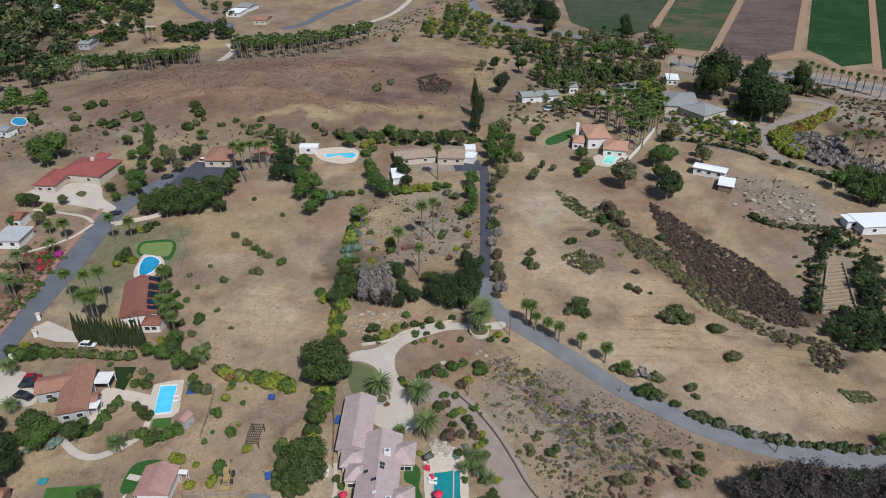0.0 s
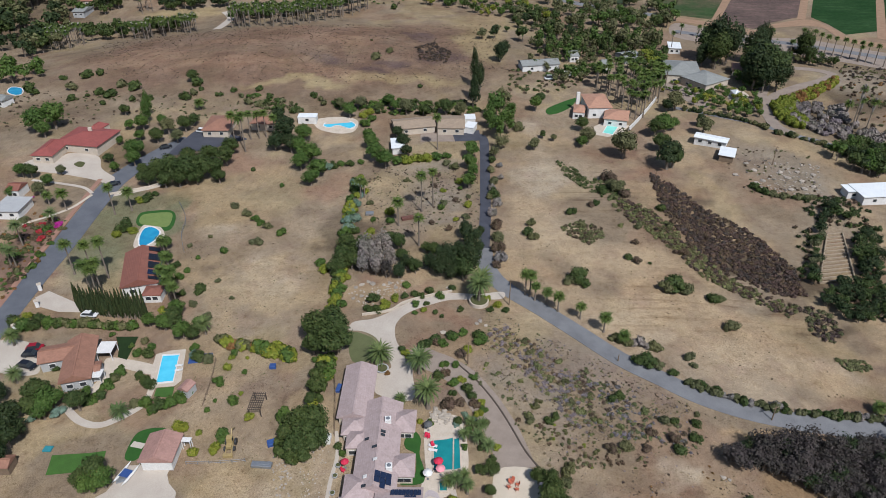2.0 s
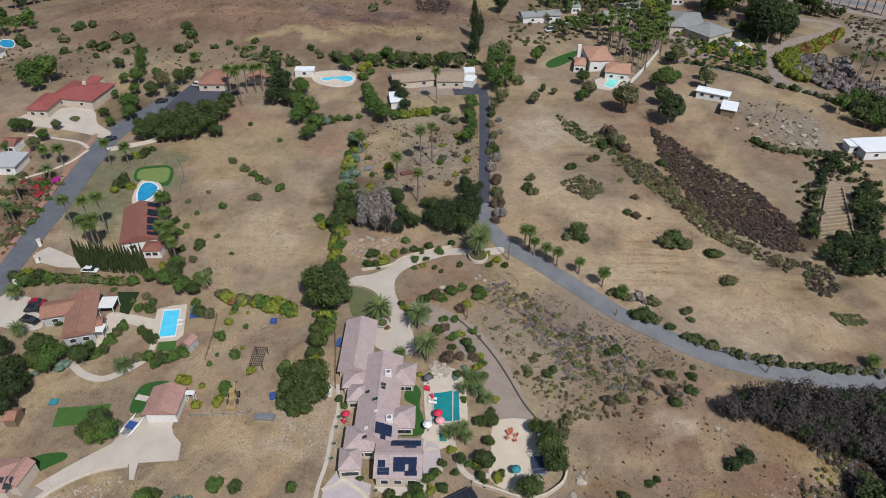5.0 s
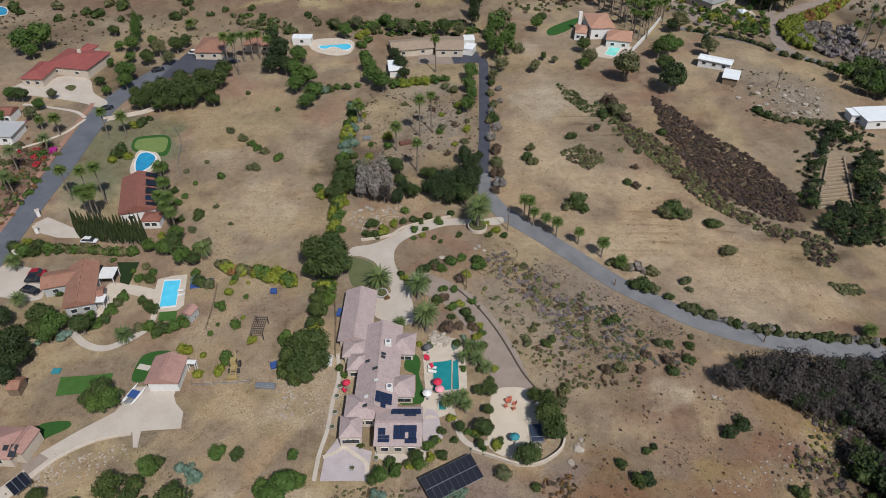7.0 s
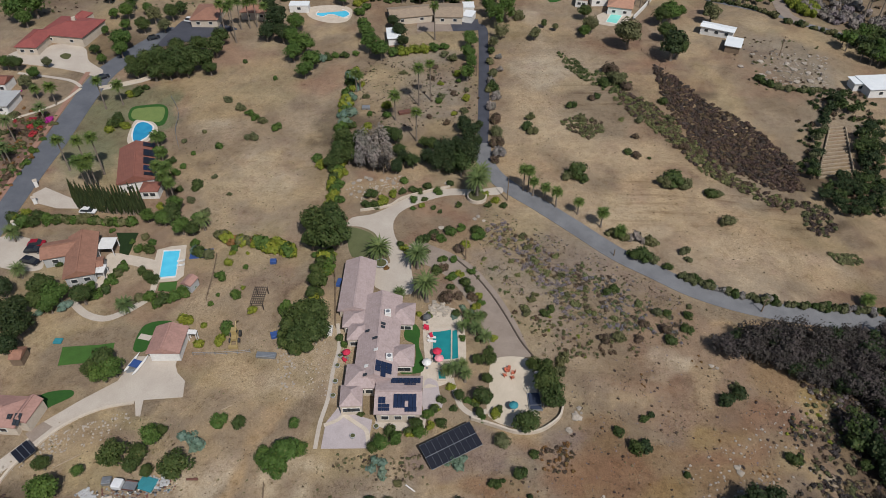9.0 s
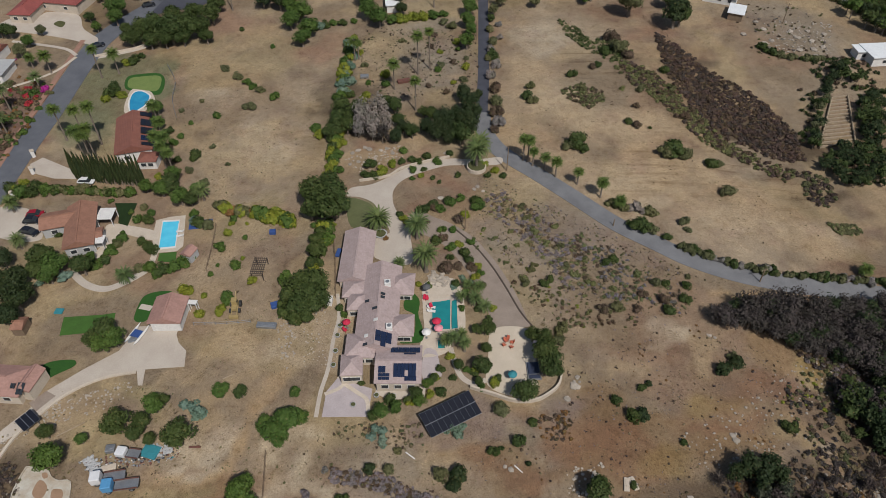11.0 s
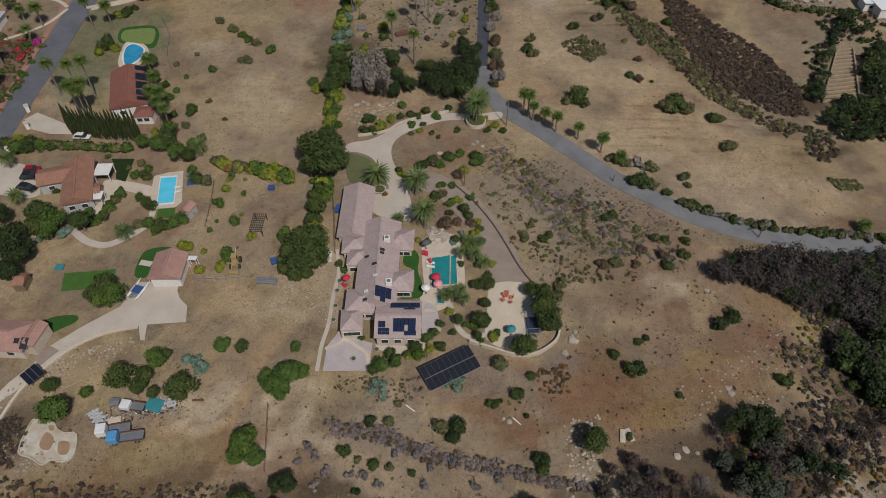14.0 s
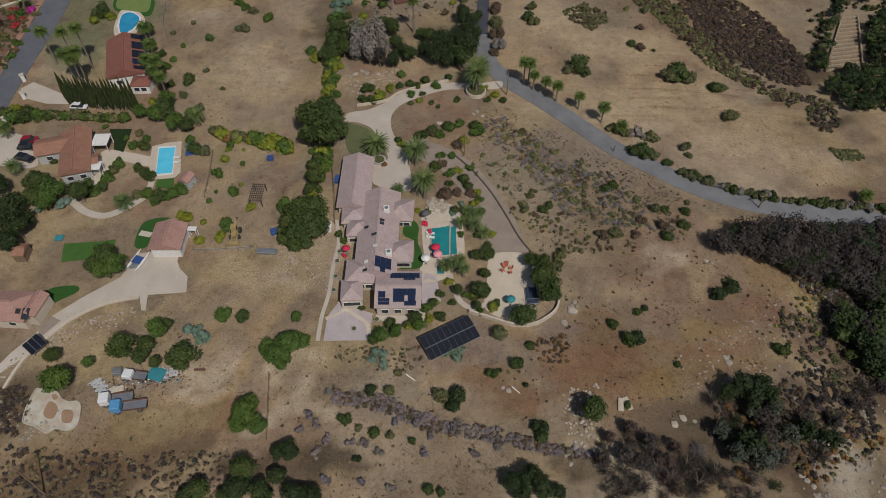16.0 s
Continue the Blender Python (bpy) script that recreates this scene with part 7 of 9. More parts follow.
trees([(-143.4, 203.5, 2.2), (-134.5, 204.6, 2.8), (-142.9, 216.4, 3.4), (-134.9, 211.4, 2.6), (-146.1, 216.9, 3.2), (-133.7, 218.9, 2.1), (-121.2, 229.3, 2.2), (-116.5, 222.7, 2.4), (-122.7, 243.7, 2.0), (-109.4, 246.5, 3.5), (-107.6, 254.1, 3.6), (-102.4, 247.9, 3.2), (-116.6, 247.8, 2.6), (-101.9, 257.1, 3.6)] + [(-100.4, 262.8, 3.1), (-112.3, 261.0, 2.7), (-130.5, 270.4, 2.8), (-112.4, 304.5, 3.4), (-38.5, 272.1, 3.8), (-43.0, 279.6, 2.9), (-34.7, 280.7, 3.2), (-22.8, 283.4, 3.2), (-15.2, 275.6, 3.8), (-8.1, 274.8, 3.2), (1.4, 276.3, 3.8), (7.3, 273.7, 3.8), (-20.2, 278.6, 2.6)], OAK, "leafy tree among the hillside houses", "broad", materials=(OAK, GREEN, OLIVE))

hedge(along([(-30.1, 219.4), (-29.6, 202.0), (-30.3, 187.5), (-29.9, 172.7), (-29.2, 159.3), (-28.9, 146.0)], 1.6, 2.1, 1.2), (GREEN, LIME, OAK, GREEN), "green and yellow hedgerow along the lot line", 1.0)
hedge(along([(-27.6, 124.7), (-27.3, 117.1), (-28.3, 110.2), (-28.1, 100.8), (-29.7, 93.8)], 1.6, 2.2, 1.2), (OAK, LIME, GREEN, OAK), "dense green hedgerow beside the ranch yard", 1.0)
hedge(along([(-34.8, 106.7), (-32.8, 102.6), (-33.3, 97.9), (-31.4, 94.1)], 1.6, 2.0, 1.0), (OAK, AGAVE, GREEN), "mixed green hedgerow by the yard", 1.0)
undergrowth("low_scrub", scattered([(-136.1, 181.0), (-132.1, 194.1), (-120.0, 191.2), (-117.9, 175.4), (-117.7, 158.4), (-118.5, 148.3)], 190, 0.5, 1.3), (SCRUB, OLIVE, RUST, GREEN, OLIVE), "mixed low shrubs on the street bank")
undergrowth("low_scrub", scattered([(-78.2, 52.3), (-62.9, 51.2), (-37.8, 50.7), (-34.2, 41.0), (-74.5, 41.7)], 520, 0.3, 0.9), (BANK_SCRUB, SCRUB, DUSK, STRAW_TUFT), "dark brown brush at the slope's foot")
undergrowth("low_scrub", scattered([(-81.7, 62.7), (-77.9, 63.8), (-74.4, 59.4), (-75.9, 54.3), (-78.9, 54.3)], 130, 0.4, 0.9), (BANK_SCRUB, SCRUB, DUSK), "brown brush beside the pond hollow")
undergrowth("low_scrub", scattered([(69.2, 81.1), (83.9, 87.9), (86.9, 75.0), (75.1, 63.9), (65.3, 65.5)], 190, 0.4, 1.1), (SCRUB, DUSK, OLIVE), "dark brush on the ravine's edge")
undergrowth("low_scrub", scattered([(17.4, 72.0), (24.1, 73.2), (24.5, 67.1), (19.0, 65.9)], 70, 0.3, 0.8), (RUST, SCRUB), "reddish brown weeds on the slope")
undergrowth("low_scrub", scattered([(61.0, 56.0), (73.2, 59.1), (81.7, 55.3), (79.5, 50.7), (62.9, 43.6), (59.2, 47.5)], 130, 0.4, 1.2), (SCRUB, DUSK, OLIVE, RUST), "brown brush in the dry wash")
woods(scattered([(88.7, 98.3), (101.1, 100.2), (110.6, 98.7), (93.0, 56.3), (84.0, 60.1), (83.5, 69.7), (78.3, 75.4), (87.3, 82.8)], 80, 1.6, 3.2, 1.6), (DARK, DUSK, DUSK), "dark brushwood in the ravine", "airy", 0.9, 700, 0.075)
woods(scattered([(50.5, 55.7), (63.6, 57.3), (67.1, 52.0), (61.2, 44.6), (51.8, 39.6), (47.2, 43.4)], 22, 1.0, 2.0, 1.6), (DARK, DUSK, DUSK), "grey-green trees in the ravine", "airy", 0.8, 420, 0.07)
trees([(33.1, 43.2, 2.7), (38.0, 44.1, 2.7), (42.4, 43.1, 2.7), (36.2, 46.2, 2.3), (41.5, 46.7, 2.3), (45.8, 45.1, 2.5),
    (30.3, 42.5, 2.2), (50.4, 51.3, 2.3), (48.6, 59.0, 1.9), (44.3, 49.4, 1.8), (65.8, 48.8, 2.1), (70.5, 52.3, 1.8),
    (80.3, 62.9, 2.5), (85.2, 68.3, 2.3)], GREY, "bare grey tree in the ravine", "twiggy", stretch=0.9, materials=(GREY, DUSK, DUSK))
shrubs([(-12.9, 119.1, 1.0), (50.3, 45.0, 1.5), (51.5, 44.1, 1.2)], RUST, "rust-red shrub in the ravine", "bush")

woods(scattered([(94.5, 347.7), (116.0, 362.8), (110.8, 331.2), (97.8, 314.9), (91.0, 326.3)], 34, 1.8, 3.4, 2.2), (GREEN, OAK, LIME), "lush garden trees by the villas", "broad")
woods(scattered([(97.8, 314.9), (108.3, 319.1), (120.9, 307.9), (117.3, 292.9), (106.9, 300.3), (99.2, 305.3)], 26, 1.0, 2.0, 1.8), (GREEN, LIME, GREEN), "lush low garden trees by the drive", "broad", 0.8)
woods(scattered([(54.6, 312.5), (72.2, 321.2), (81.5, 333.9), (75.7, 340.2), (60.2, 332.1), (47.9, 323.0)], 30, 1.4, 2.8, 2.2), (GREEN, OAK, OLIVE), "garden trees behind the villa", "broad")
woods(scattered([(141.2, 331.8), (150.8, 327.8), (147.3, 308.2), (140.7, 308.1), (138.2, 315.7)], 24, 1.6, 3.0, 2.0), (OAK, GREEN), "garden trees below the evergreens", "broad")
woods(scattered([(181.1, 363.7), (199.2, 354.2), (197.3, 338.1), (182.6, 343.3), (176.6, 349.5)], 22, 1.4, 2.8, 2.4), (OAK, OLIVE, DARK), "dark trees along the valley road", "broad")

shrubs([(7.7, 106.3, 1.5), (8.9, 103.8, 1.5), (7.0, 103.0, 1.3), (8.1, 97.4, 1.4), (6.4, 112.0, 1.7), (4.4, 117.0, 1.5),
    (9.0, 107.9, 1.3), (5.3, 101.9, 1.3), (11.0, 97.5, 1.3), (4.4, 97.5, 1.1), (2.9, 122.0, 1.4), (7.1, 117.7, 1.4),
    (1.8, 115.4, 1.2), (8.5, 109.9, 1.3)], GREEN, "leafy shrub beside the gravel track", "bush", "drive garden shrubs", 1.0, (GREEN, OAK, OLIVE, LIME))
undergrowth("low_scrub", scattered([(197.8, 345.1), (239.1, 332.2), (225.1, 308.6), (192.0, 316.1)], 190, 0.6, 1.6), (SCRUB, DUSK, OLIVE), "brown scrub above the valley road")
undergrowth("low_scrub", scattered([(-19.4, 70.7), (-4.3, 70.5), (-2.2, 64.6), (-14.8, 65.9), (-20.3, 68.3)], 110, 0.2, 0.7), (OLIVE, SCRUB, STRAW_TUFT), "dry weeds below the ranch house")

# palms
palms([(-104.8, 161.8, 10.3), (-94.4, 160.0, 12.3), (-97.3, 158.1, 12.4), (-96.3, 152.8, 9.4), (-92.9, 152.1, 10.6),
    (-93.6, 150.8, 9.3), (-106.1, 194.7, 9.8), (-101.6, 197.3, 7.0), (-129.2, 199.4, 3.6), (-122.3, 196.3, 6.3)], "tall fan palm on a lawn", "fan palms", 0.7, 1.25)
palms([(-74.9, 241.5, 14.8), (-81.6, 251.9, 10.0), (-75.2, 252.1, 10.7), (-72.1, 253.2, 10.0), (-69.6, 254.2, 10.1),
    (-78.9, 252.0, 8.6), (-66.1, 254.3, 8.2), (-102.2, 277.6, 3.1)], "fan palm beside a terracotta house", "fan palms", 0.6, 1.3)
palms([(-6.9, 197.3, 13.1), (-3.2, 200.6, 13.0), (-14.0, 188.4, 8.6), (-7.2, 176.3, 9.9), (-27.6, 206.3, 6.9),
    (-26.5, 207.1, 5.6), (-2.0, 244.3, 13.1)], "slender fan palm with a grey skirt", "fan palms", 1.2, 1.2)
palms([(22.3, 150.8, 6.9), (23.4, 150.0, 7.1), (24.6, 148.3, 4.7), (27.5, 146.5, 4.1), (30.1, 143.4, 5.0), (35.4, 140.4, 4.0),
    (40.5, 135.2, 4.7), (44.5, 131.0, 2.5), (97.4, 110.0, 2.1)], "short fan palm along the lane", "lane palms", 0.5)
palms([(172.2, 365.6, 11.5), (193.0, 373.7, 9.3), (194.9, 365.7, 10.9), (197.7, 363.7, 9.7), (200.4, 361.8, 9.1),
    (203.2, 358.9, 9.3), (206.6, 356.1, 9.3), (209.8, 354.2, 8.9), (212.1, 350.5, 9.5), (215.3, 348.7, 9.1),
    (218.0, 345.1, 9.4), (220.7, 341.6, 9.9), (135.0, 396.9, 5.2), (143.3, 392.5, 5.8), (146.8, 390.4, 5.8),
    (119.9, 362.9, 10.6), (212.2, 349.6, 7.4), (178.6, 354.2, 8.9)], "tall slender palm along the valley road", "valley road palms", 0.4)
palms([(160.8, 254.8, 18.8), (167.0, 263.0, 11.7), (170.3, 260.4, 12.1), (167.8, 272.9, 6.8)], "tall shaggy palm with a long grey skirt", "shaggy palms", 3.0, 1.2)
palms(scattered([(71.5, 317.4), (102.5, 322.8), (102.4, 307.5), (87.5, 274.8), (76.9, 270.3), (68.5, 301.4)], 60, 8.0, 12.5, 2.1), "tall fan palm beside a villa", "villa palms", 0.8, 1.1)
palms(scattered([(-127.3, 426.2), (-89.5, 419.1), (-58.5, 443.7), (-45.7, 459.9), (-47.8, 443.7), (-62.4, 418.9), (-84.9, 395.6),
    (-119.5, 397.9)], 70, 8.0, 12.0, 3.2), "fan palm of the far grove with a pale skirt", "far palms", 2.2, 1.15)
palms(scattered([(-223.0, 393.0), (-206.6, 403.2), (-194.8, 381.6), (-208.9, 368.9)], 20, 8.0, 11.0, 3.0), "fan palm at the far field's edge with a pale skirt", "far palms", 2.2, 1.15)
palms(scattered([(-188.1, 403.2), (-176.4, 403.3), (-145.6, 411.9), (-136.3, 398.8), (-154.6, 390.1), (-172.3, 385.5)], 26, 7.0, 10.0, 3.0), "fan palm at the far field's edge with a pale skirt", "far palms", 2.2, 1.15)
palms(scattered([(-197.9, 465.8), (-192.1, 470.9), (-187.1, 461.8), (-193.3, 458.0)], 6, 7.0, 10.0, 3.0), "far palm in a garden", "far palms", 1.2)
palms([(-14.8, 123.3, 3.2), (-5.4, 119.6, 4.6), (-3.3, 108.6, 5.7), (10.3, 150.7, 5.7), (9.6, 147.0, 6.2)], "large feather-leaved date palm", "date palms", 0, 0.95, True, 0.42)
palms([(10.8, 155.8, 3.2), (-9.4, 110.4, 1.1), (4.4, 99.4, 2.4), (7.2, 98.7, 2.6), (2.4, 88.1, 3.0), (4.7, 86.7, 3.0),
    (9.2, 97.1, 1.8), (5.8, 103.5, 1.5), (8.2, 102.7, 1.6), (1.0, 88.1, 1.9), (4.2, 89.5, 2.2)], "small feather-leaved garden palm", "garden palms", 0, 0.42, True, 0.25)
palms([(-106.3, 131.4, 3.3), (-98.8, 118.2, 3.1), (-70.2, 106.9, 2.4), (-59.8, 135.0, 3.7)], "short green garden palm", "garden palms", 0, 0.6, True, 0.22)


palms([(-79.8, 166.4, 8.5), (-75.9, 158.0, 8.7), (-73.5, 152.7, 7.5), (-76.4, 154.3, 6.8), (-70.7, 146.6, 6.7),
    (-73.5, 149.4, 6.9)], "fan palm beside a red-roofed house", "fan palms", 0.5, 1.2)
palms([(-125.8, 175.1, 7.9), (-122.7, 164.8, 5.9), (-125.2, 166.4, 5.5), (-122.5, 187.7, 4.5)], "feather-leaved palm on the street bank", "garden palms", 0, 0.6, True, 0.22)


def cypress_row(spots):
    """Narrow cypresses, pointed and dense."""
    v, f = leaf_cloud(91, 14, 900, 0.13, 1.0, 0.5, 0.0)
    v = v * np.array([0.55, 0.55, 1.0])
    grow = (v[:, 2] - v[:, 2].min()) / (v[:, 2].max() - v[:, 2].min())
    v[:, :2] *= (1.15 - grow)[:, None] ** 0.7
    v[:, 2] = grow
    leaves = raw_mesh("cypress_foliage", v, f, CYPRESS)
    stem = mesh_of("cypress_stem", tube([(0, 0, -0.02), (0, 0, 0.3), (0, 0, 0.8)], [0.16, 0.12, 0.03], 6), BARK)
    for x, y, r in spots:
        top = new("cypress_tree")
        top.matrix_world = Matrix.Translation(on_ground(x, y)) @ pose(0, 0, 0, 0, 0, chance.uniform(0, 360)) @ Matrix.Diagonal((r, r, chance.uniform(9.0, 11.5), 1))
        part("trunk", stem, BARK, top)
        part("crown", leaves, CYPRESS, top)
        tagged(top, "narrow dark cypress of a tight row", "cypress tree", "cypress row")


cypress_row(along([(-95.6, 144.5), (-89.1, 143.0), (-82.7, 142.0), (-76.4, 141.5)], 0.95, 1.9, 0.1))


# ---- houses ----
def roof_mesh(cx, cy, w, d, turn, eave, rise, kind, axis, over=0.0):
    """Eaves, slopes and ridge of one wing; axis: the side along which the ridge runs."""
    a, b = (w / 2 + over, d / 2 + over)
    run = {"gable": 1.0, "hip": 0.0, "flat": 1.0}[kind]
    if axis == "w":
        half = max(a - (0 if run else min(b, a * 0.96)), 0.05)
        ridge = [(-half, 0), (half, 0)]
    else:
        half = max(b - (0 if run else min(a, b * 0.96)), 0.05)
        ridge = [(0, -half), (0, half)]
    m = pose(cx, cy, 0, 0, 0, turn)
    bm = bmesh.new()
    corner = [(-a, -b), (a, -b), (a, b), (-a, b)]
    low = [bm.verts.new(m @ Vector((*p, eave - 0.2))) for p in corner]
    top = [bm.verts.new(m @ Vector((*p, eave))) for p in corner]
    bm.faces.new(low)
    for k in range(4):
        bm.faces.new((low[k], low[(k + 1) % 4], top[(k + 1) % 4], top[k]))
    if kind == "flat":
        bm.faces.new(top)
        return bm
    r0, r1 = (bm.verts.new(m @ Vector((*p, eave + rise))) for p in ridge)
    if axis == "w":
        faces = [(top[0], top[1], r1, r0), (top[1], top[2], r1), (top[2], top[3], r0, r1), (top[3], top[0], r0)]
    else:
        faces = [(top[0], top[1], r0), (top[1], top[2], r1, r0), (top[2], top[3], r1), (top[3], top[0], r0, r1)]
    for f in faces:
        bm.faces.new(f)
    return bm


def roof_height(wing, x, y):
    """Height of a wing's slope over its house's base, and the tilt of that slope about the wing's axes."""
    (cx, cy, w, d, turn), kind, eave, rise, axis = wing
    p = pose(0, 0, 0, 0, 0, -turn) @ Vector((x - cx, y - cy, 0))
    v, half = (p.y, d / 2) if axis == "w" else (p.x, w / 2)
    slope = math.degrees(math.atan2(rise, half))
    z = eave + rise * max(0.0, 1 - abs(v) / half)
    return z, ((slope if v < 0 else -slope, 0) if axis == "w" else (0, -slope if v < 0 else slope)), turn


def house(name, label, wall, roof, wings, category="house", windows=2, ridge_cap=True):
    """A house of several wings: (rectangle of its eaves, kind of roof, eaves' height, rise of the ridge, axis of the ridge)."""
    x = sum(v[0][0] for v in wings) / len(wings)
    y = sum(v[0][1] for v in wings) / len(wings)
    base = min(float(height(v[0][0], v[0][1])) for v in wings)
    top = new(name)
    top.location = (x, y, base)
    for i, ((cx, cy, w, d, turn), kind, eave, rise, axis) in enumerate(wings):
        lx, ly = cx - x, cy - y
        inset = 0.9 if min(w, d) > 5 else 0.3
        z = eave - i * 0.006
        body = part("wall", box(lx, ly, -0.8, w - inset, d - inset, z + 0.62, turn), wall, top)
        if kind == "gable":
            body.data = mesh_of("wall", gable_walls(lx, ly, w - inset, d - inset, turn, z - 0.19, rise * 0.96, axis), wall)
        slab = part("roof", roof_mesh(lx, ly, w, d, turn, z, rise, kind, axis), roof, top)
        if ridge_cap and kind != "flat":
            half = (w if axis == "w" else d) / 2 - (0.15 if kind == "gable" else min(w, d) / 2 * 0.98)
            if half > 0.5:
                along_x = axis == "w"
                part("ridge_cap", box(lx, ly, z + rise - 0.05, 2 * half if along_x else 0.35, 0.35 if along_x else 2 * half, 0.14, turn), roof, slab)
        for k in range(windows if w > 4 else 0):
            u = (k + 0.5) / windows - 0.5
            p = pose(lx, ly, 0, 0, 0, turn) @ Vector((u * (w - 1.5), -(d - inset) / 2 - 0.03, 0.95))
            frame_ob = part("window", box(p.x, p.y, p.z, 1.5, 0.1, 1.2, turn, 0.02), WHITE, top)
            q = pose(lx, ly, 0, 0, 0, turn) @ Vector((u * (w - 1.5), -(d - inset) / 2 - 0.075, 1.05))
            part("pane", box(q.x, q.y, q.z, 1.3, 0.03, 1.0, turn), GLASS, frame_ob)
    return tagged(top, label, category)


def gable_walls(cx, cy, w, d, turn, eave, rise, axis):
    m = pose(cx, cy, 0, 0, 0, turn)
    bm = bmesh.new()
    ends = []
    for s in (-1, 1):
        if axis == "w":
            ring = [(s * w / 2, -d / 2, -0.8), (s * w / 2, d / 2, -0.8), (s * w / 2, d / 2, eave), (s * w / 2, 0, eave + rise), (s * w / 2, -d / 2, eave)]
        else:
            ring = [(-w / 2, s * d / 2, -0.8), (w / 2, s * d / 2, -0.8), (w / 2, s * d / 2, eave), (0, s * d / 2, eave + rise), (-w / 2, s * d / 2, eave)]
        ends.append([bm.verts.new(m @ Vector(p)) for p in ring])
        bm.faces.new(ends[-1])
    for k in range(5):
        bm.faces.new((ends[0][k], ends[0][(k + 1) % 5], ends[1][(k + 1) % 5], ends[1][k]))
    return bm


def on_roof(ob, wing, rect, name, cols, rows, material, thick=0.06, gap=0.05, label="", lift=0.12):
    """Panels in a grid on a wing's slope; rect: their outline."""
    cx, cy, w, d, turn = rect
    z, tilt, turn = roof_height(wing, cx, cy)
    base = ob.location
    m = pose(cx - base.x, cy - base.y, z + lift, 0, 0, turn) @ pose(0, 0, 0, tilt[0], tilt[1], 0)
    pw, pd = w / cols, d / rows
    data = mesh_of(name, box(0, 0, 0, pw - gap, pd - gap, thick, 0, 0.01), material)
    for i in range(cols):
        for j in range(rows):
            p = part(name, data, material, ob, label)
            p.matrix_basis = m @ Matrix.Translation(((i + 0.5) * pw - w / 2, (j + 0.5) * pd - d / 2, 0))


MAIN = [
    ((-18.8, 111.5, 7.3, 16.1, -1.2), "gable", 3.2, 1.5, "d"),
    ((-18.3, 101.7, 5.8, 5.4, 1.4), "hip", 3.1, 1.3, "w"),
    ((-17.3, 98.0, 5.1, 4.9, 0.8), "hip", 3.0, 1.4, "w"),
    ((-13.0, 96.4, 8.7, 23.1, -0.7), "gable", 3.3, 1.9, "d"),
    ((-8.6, 102.9, 5.9, 6.4, -2.2), "hip", 3.1, 1.4, "w"),
    ((-8.3, 91.3, 5.6, 5.7, -0.5), "hip", 3.1, 1.4, "w"),
    ((-15.9, 86.0, 6.4, 6.0, -0.7), "hip", 3.2, 1.4, "w"),
    ((-17.5, 81.5, 4.4, 5.1, 2.6), "hip", 3.0, 1.3, "d"),
    ((-8.3, 81.4, 9.1, 9.1, -0.5), "gable", 3.25, 1.2, "w"),
]
ranch = house("house", "sprawling ranch house with mauve tiled roofs and solar panels", STUCCO, MAUVE_TILE, MAIN, windows=3)
for wing, rect, cols, rows in (
        (3, (-11.5, 87.0, 3.5, 2.7, -0.6), 3, 2), (3, (-11.5, 85.2, 1.1, 1.2, -0.6), 1, 1),
        (8, (-7.0, 84.3, 5.8, 1.6, -0.5), 8, 2), (8, (-6.1, 83.2, 2.3, 0.5, -0.5), 3, 1),
        (8, (-11.0, 78.1, 2.2, 1.4, -0.6), 3, 2), (8, (-11.4, 79.5, 1.4, 1.4, -0.6), 2, 1),
        (8, (-7.0, 80.0, 4.4, 1.4, -0.5), 6, 1), (8, (-8.1, 78.7, 2.2, 1.5, -0.5), 3, 1),
        (8, (-5.6, 78.7, 1.5, 1.4, -0.5), 2, 1), (8, (-5.9, 77.7, 2.3, 1.0, -0.5), 3, 1)):
    on_roof(ranch, MAIN[wing], rect, "solar_panel", cols, rows, PANEL, label="dark blue solar panel")
for wing, rect in ((3, (-12.2, 98.2, 1.0, 0.6, -0.7)), (3, (-12.2, 97.3, 0.9, 0.6, -0.7)), (3, (-13.6, 94.2, 1.1, 0.6, -0.7)), (3, (-15.4, 96.8, 0.9, 0.6, -0.9)), (3, (-15.0, 85.2, 0.9, 0.6, -0.7))):
    on_roof(ranch, MAIN[wing], rect, "skylight", 1, 1, GLASS, 0.15, 0.0, "dark glass skylight")
for rect in ((-13.2, 90.9, 0.9, 0.6, -0.7), (-14.9, 87.3, 0.8, 0.7, -0.7)):
    on_roof(ranch, MAIN[3], rect, "skylight", 1, 1, WHITE, 0.2, 0.0, "white domed skylight")
for x, y in ((-11.4, 101.4), (-10.5, 89.7)):
    z = roof_height(MAIN[3], x, y)[0]
    unit = part("air_conditioner", box(x - ranch.location.x, y - ranch.location.y, z - 0.4, 1.3, 1.3, 1.3, 4, 0.06), WHITE, ranch, "pale rooftop air conditioner")
    part("fan_grille", tube([(x - ranch.location.x, y - ranch.location.y, z + 0.88), (x - ranch.location.x, y - ranch.location.y, z + 0.94)], [0.45, 0.42], 14), METAL, unit)
sheet("patio", [(-12.7, 78.9), (-2.9, 79.2), (-3.3, 75.7), (-9.9, 75.5), (-12.8, 76.8)], CONCRETE, 0.07, False, "pale concrete patio along the house", "patio")
sheet("patio", [(-3.6, 80.0), (0, 80.6), (-0.4, 84.0), (-1.1, 86.8), (-3.4, 86.9)], PAVING, 0.07, True, "mauve paved side patio", "patio")

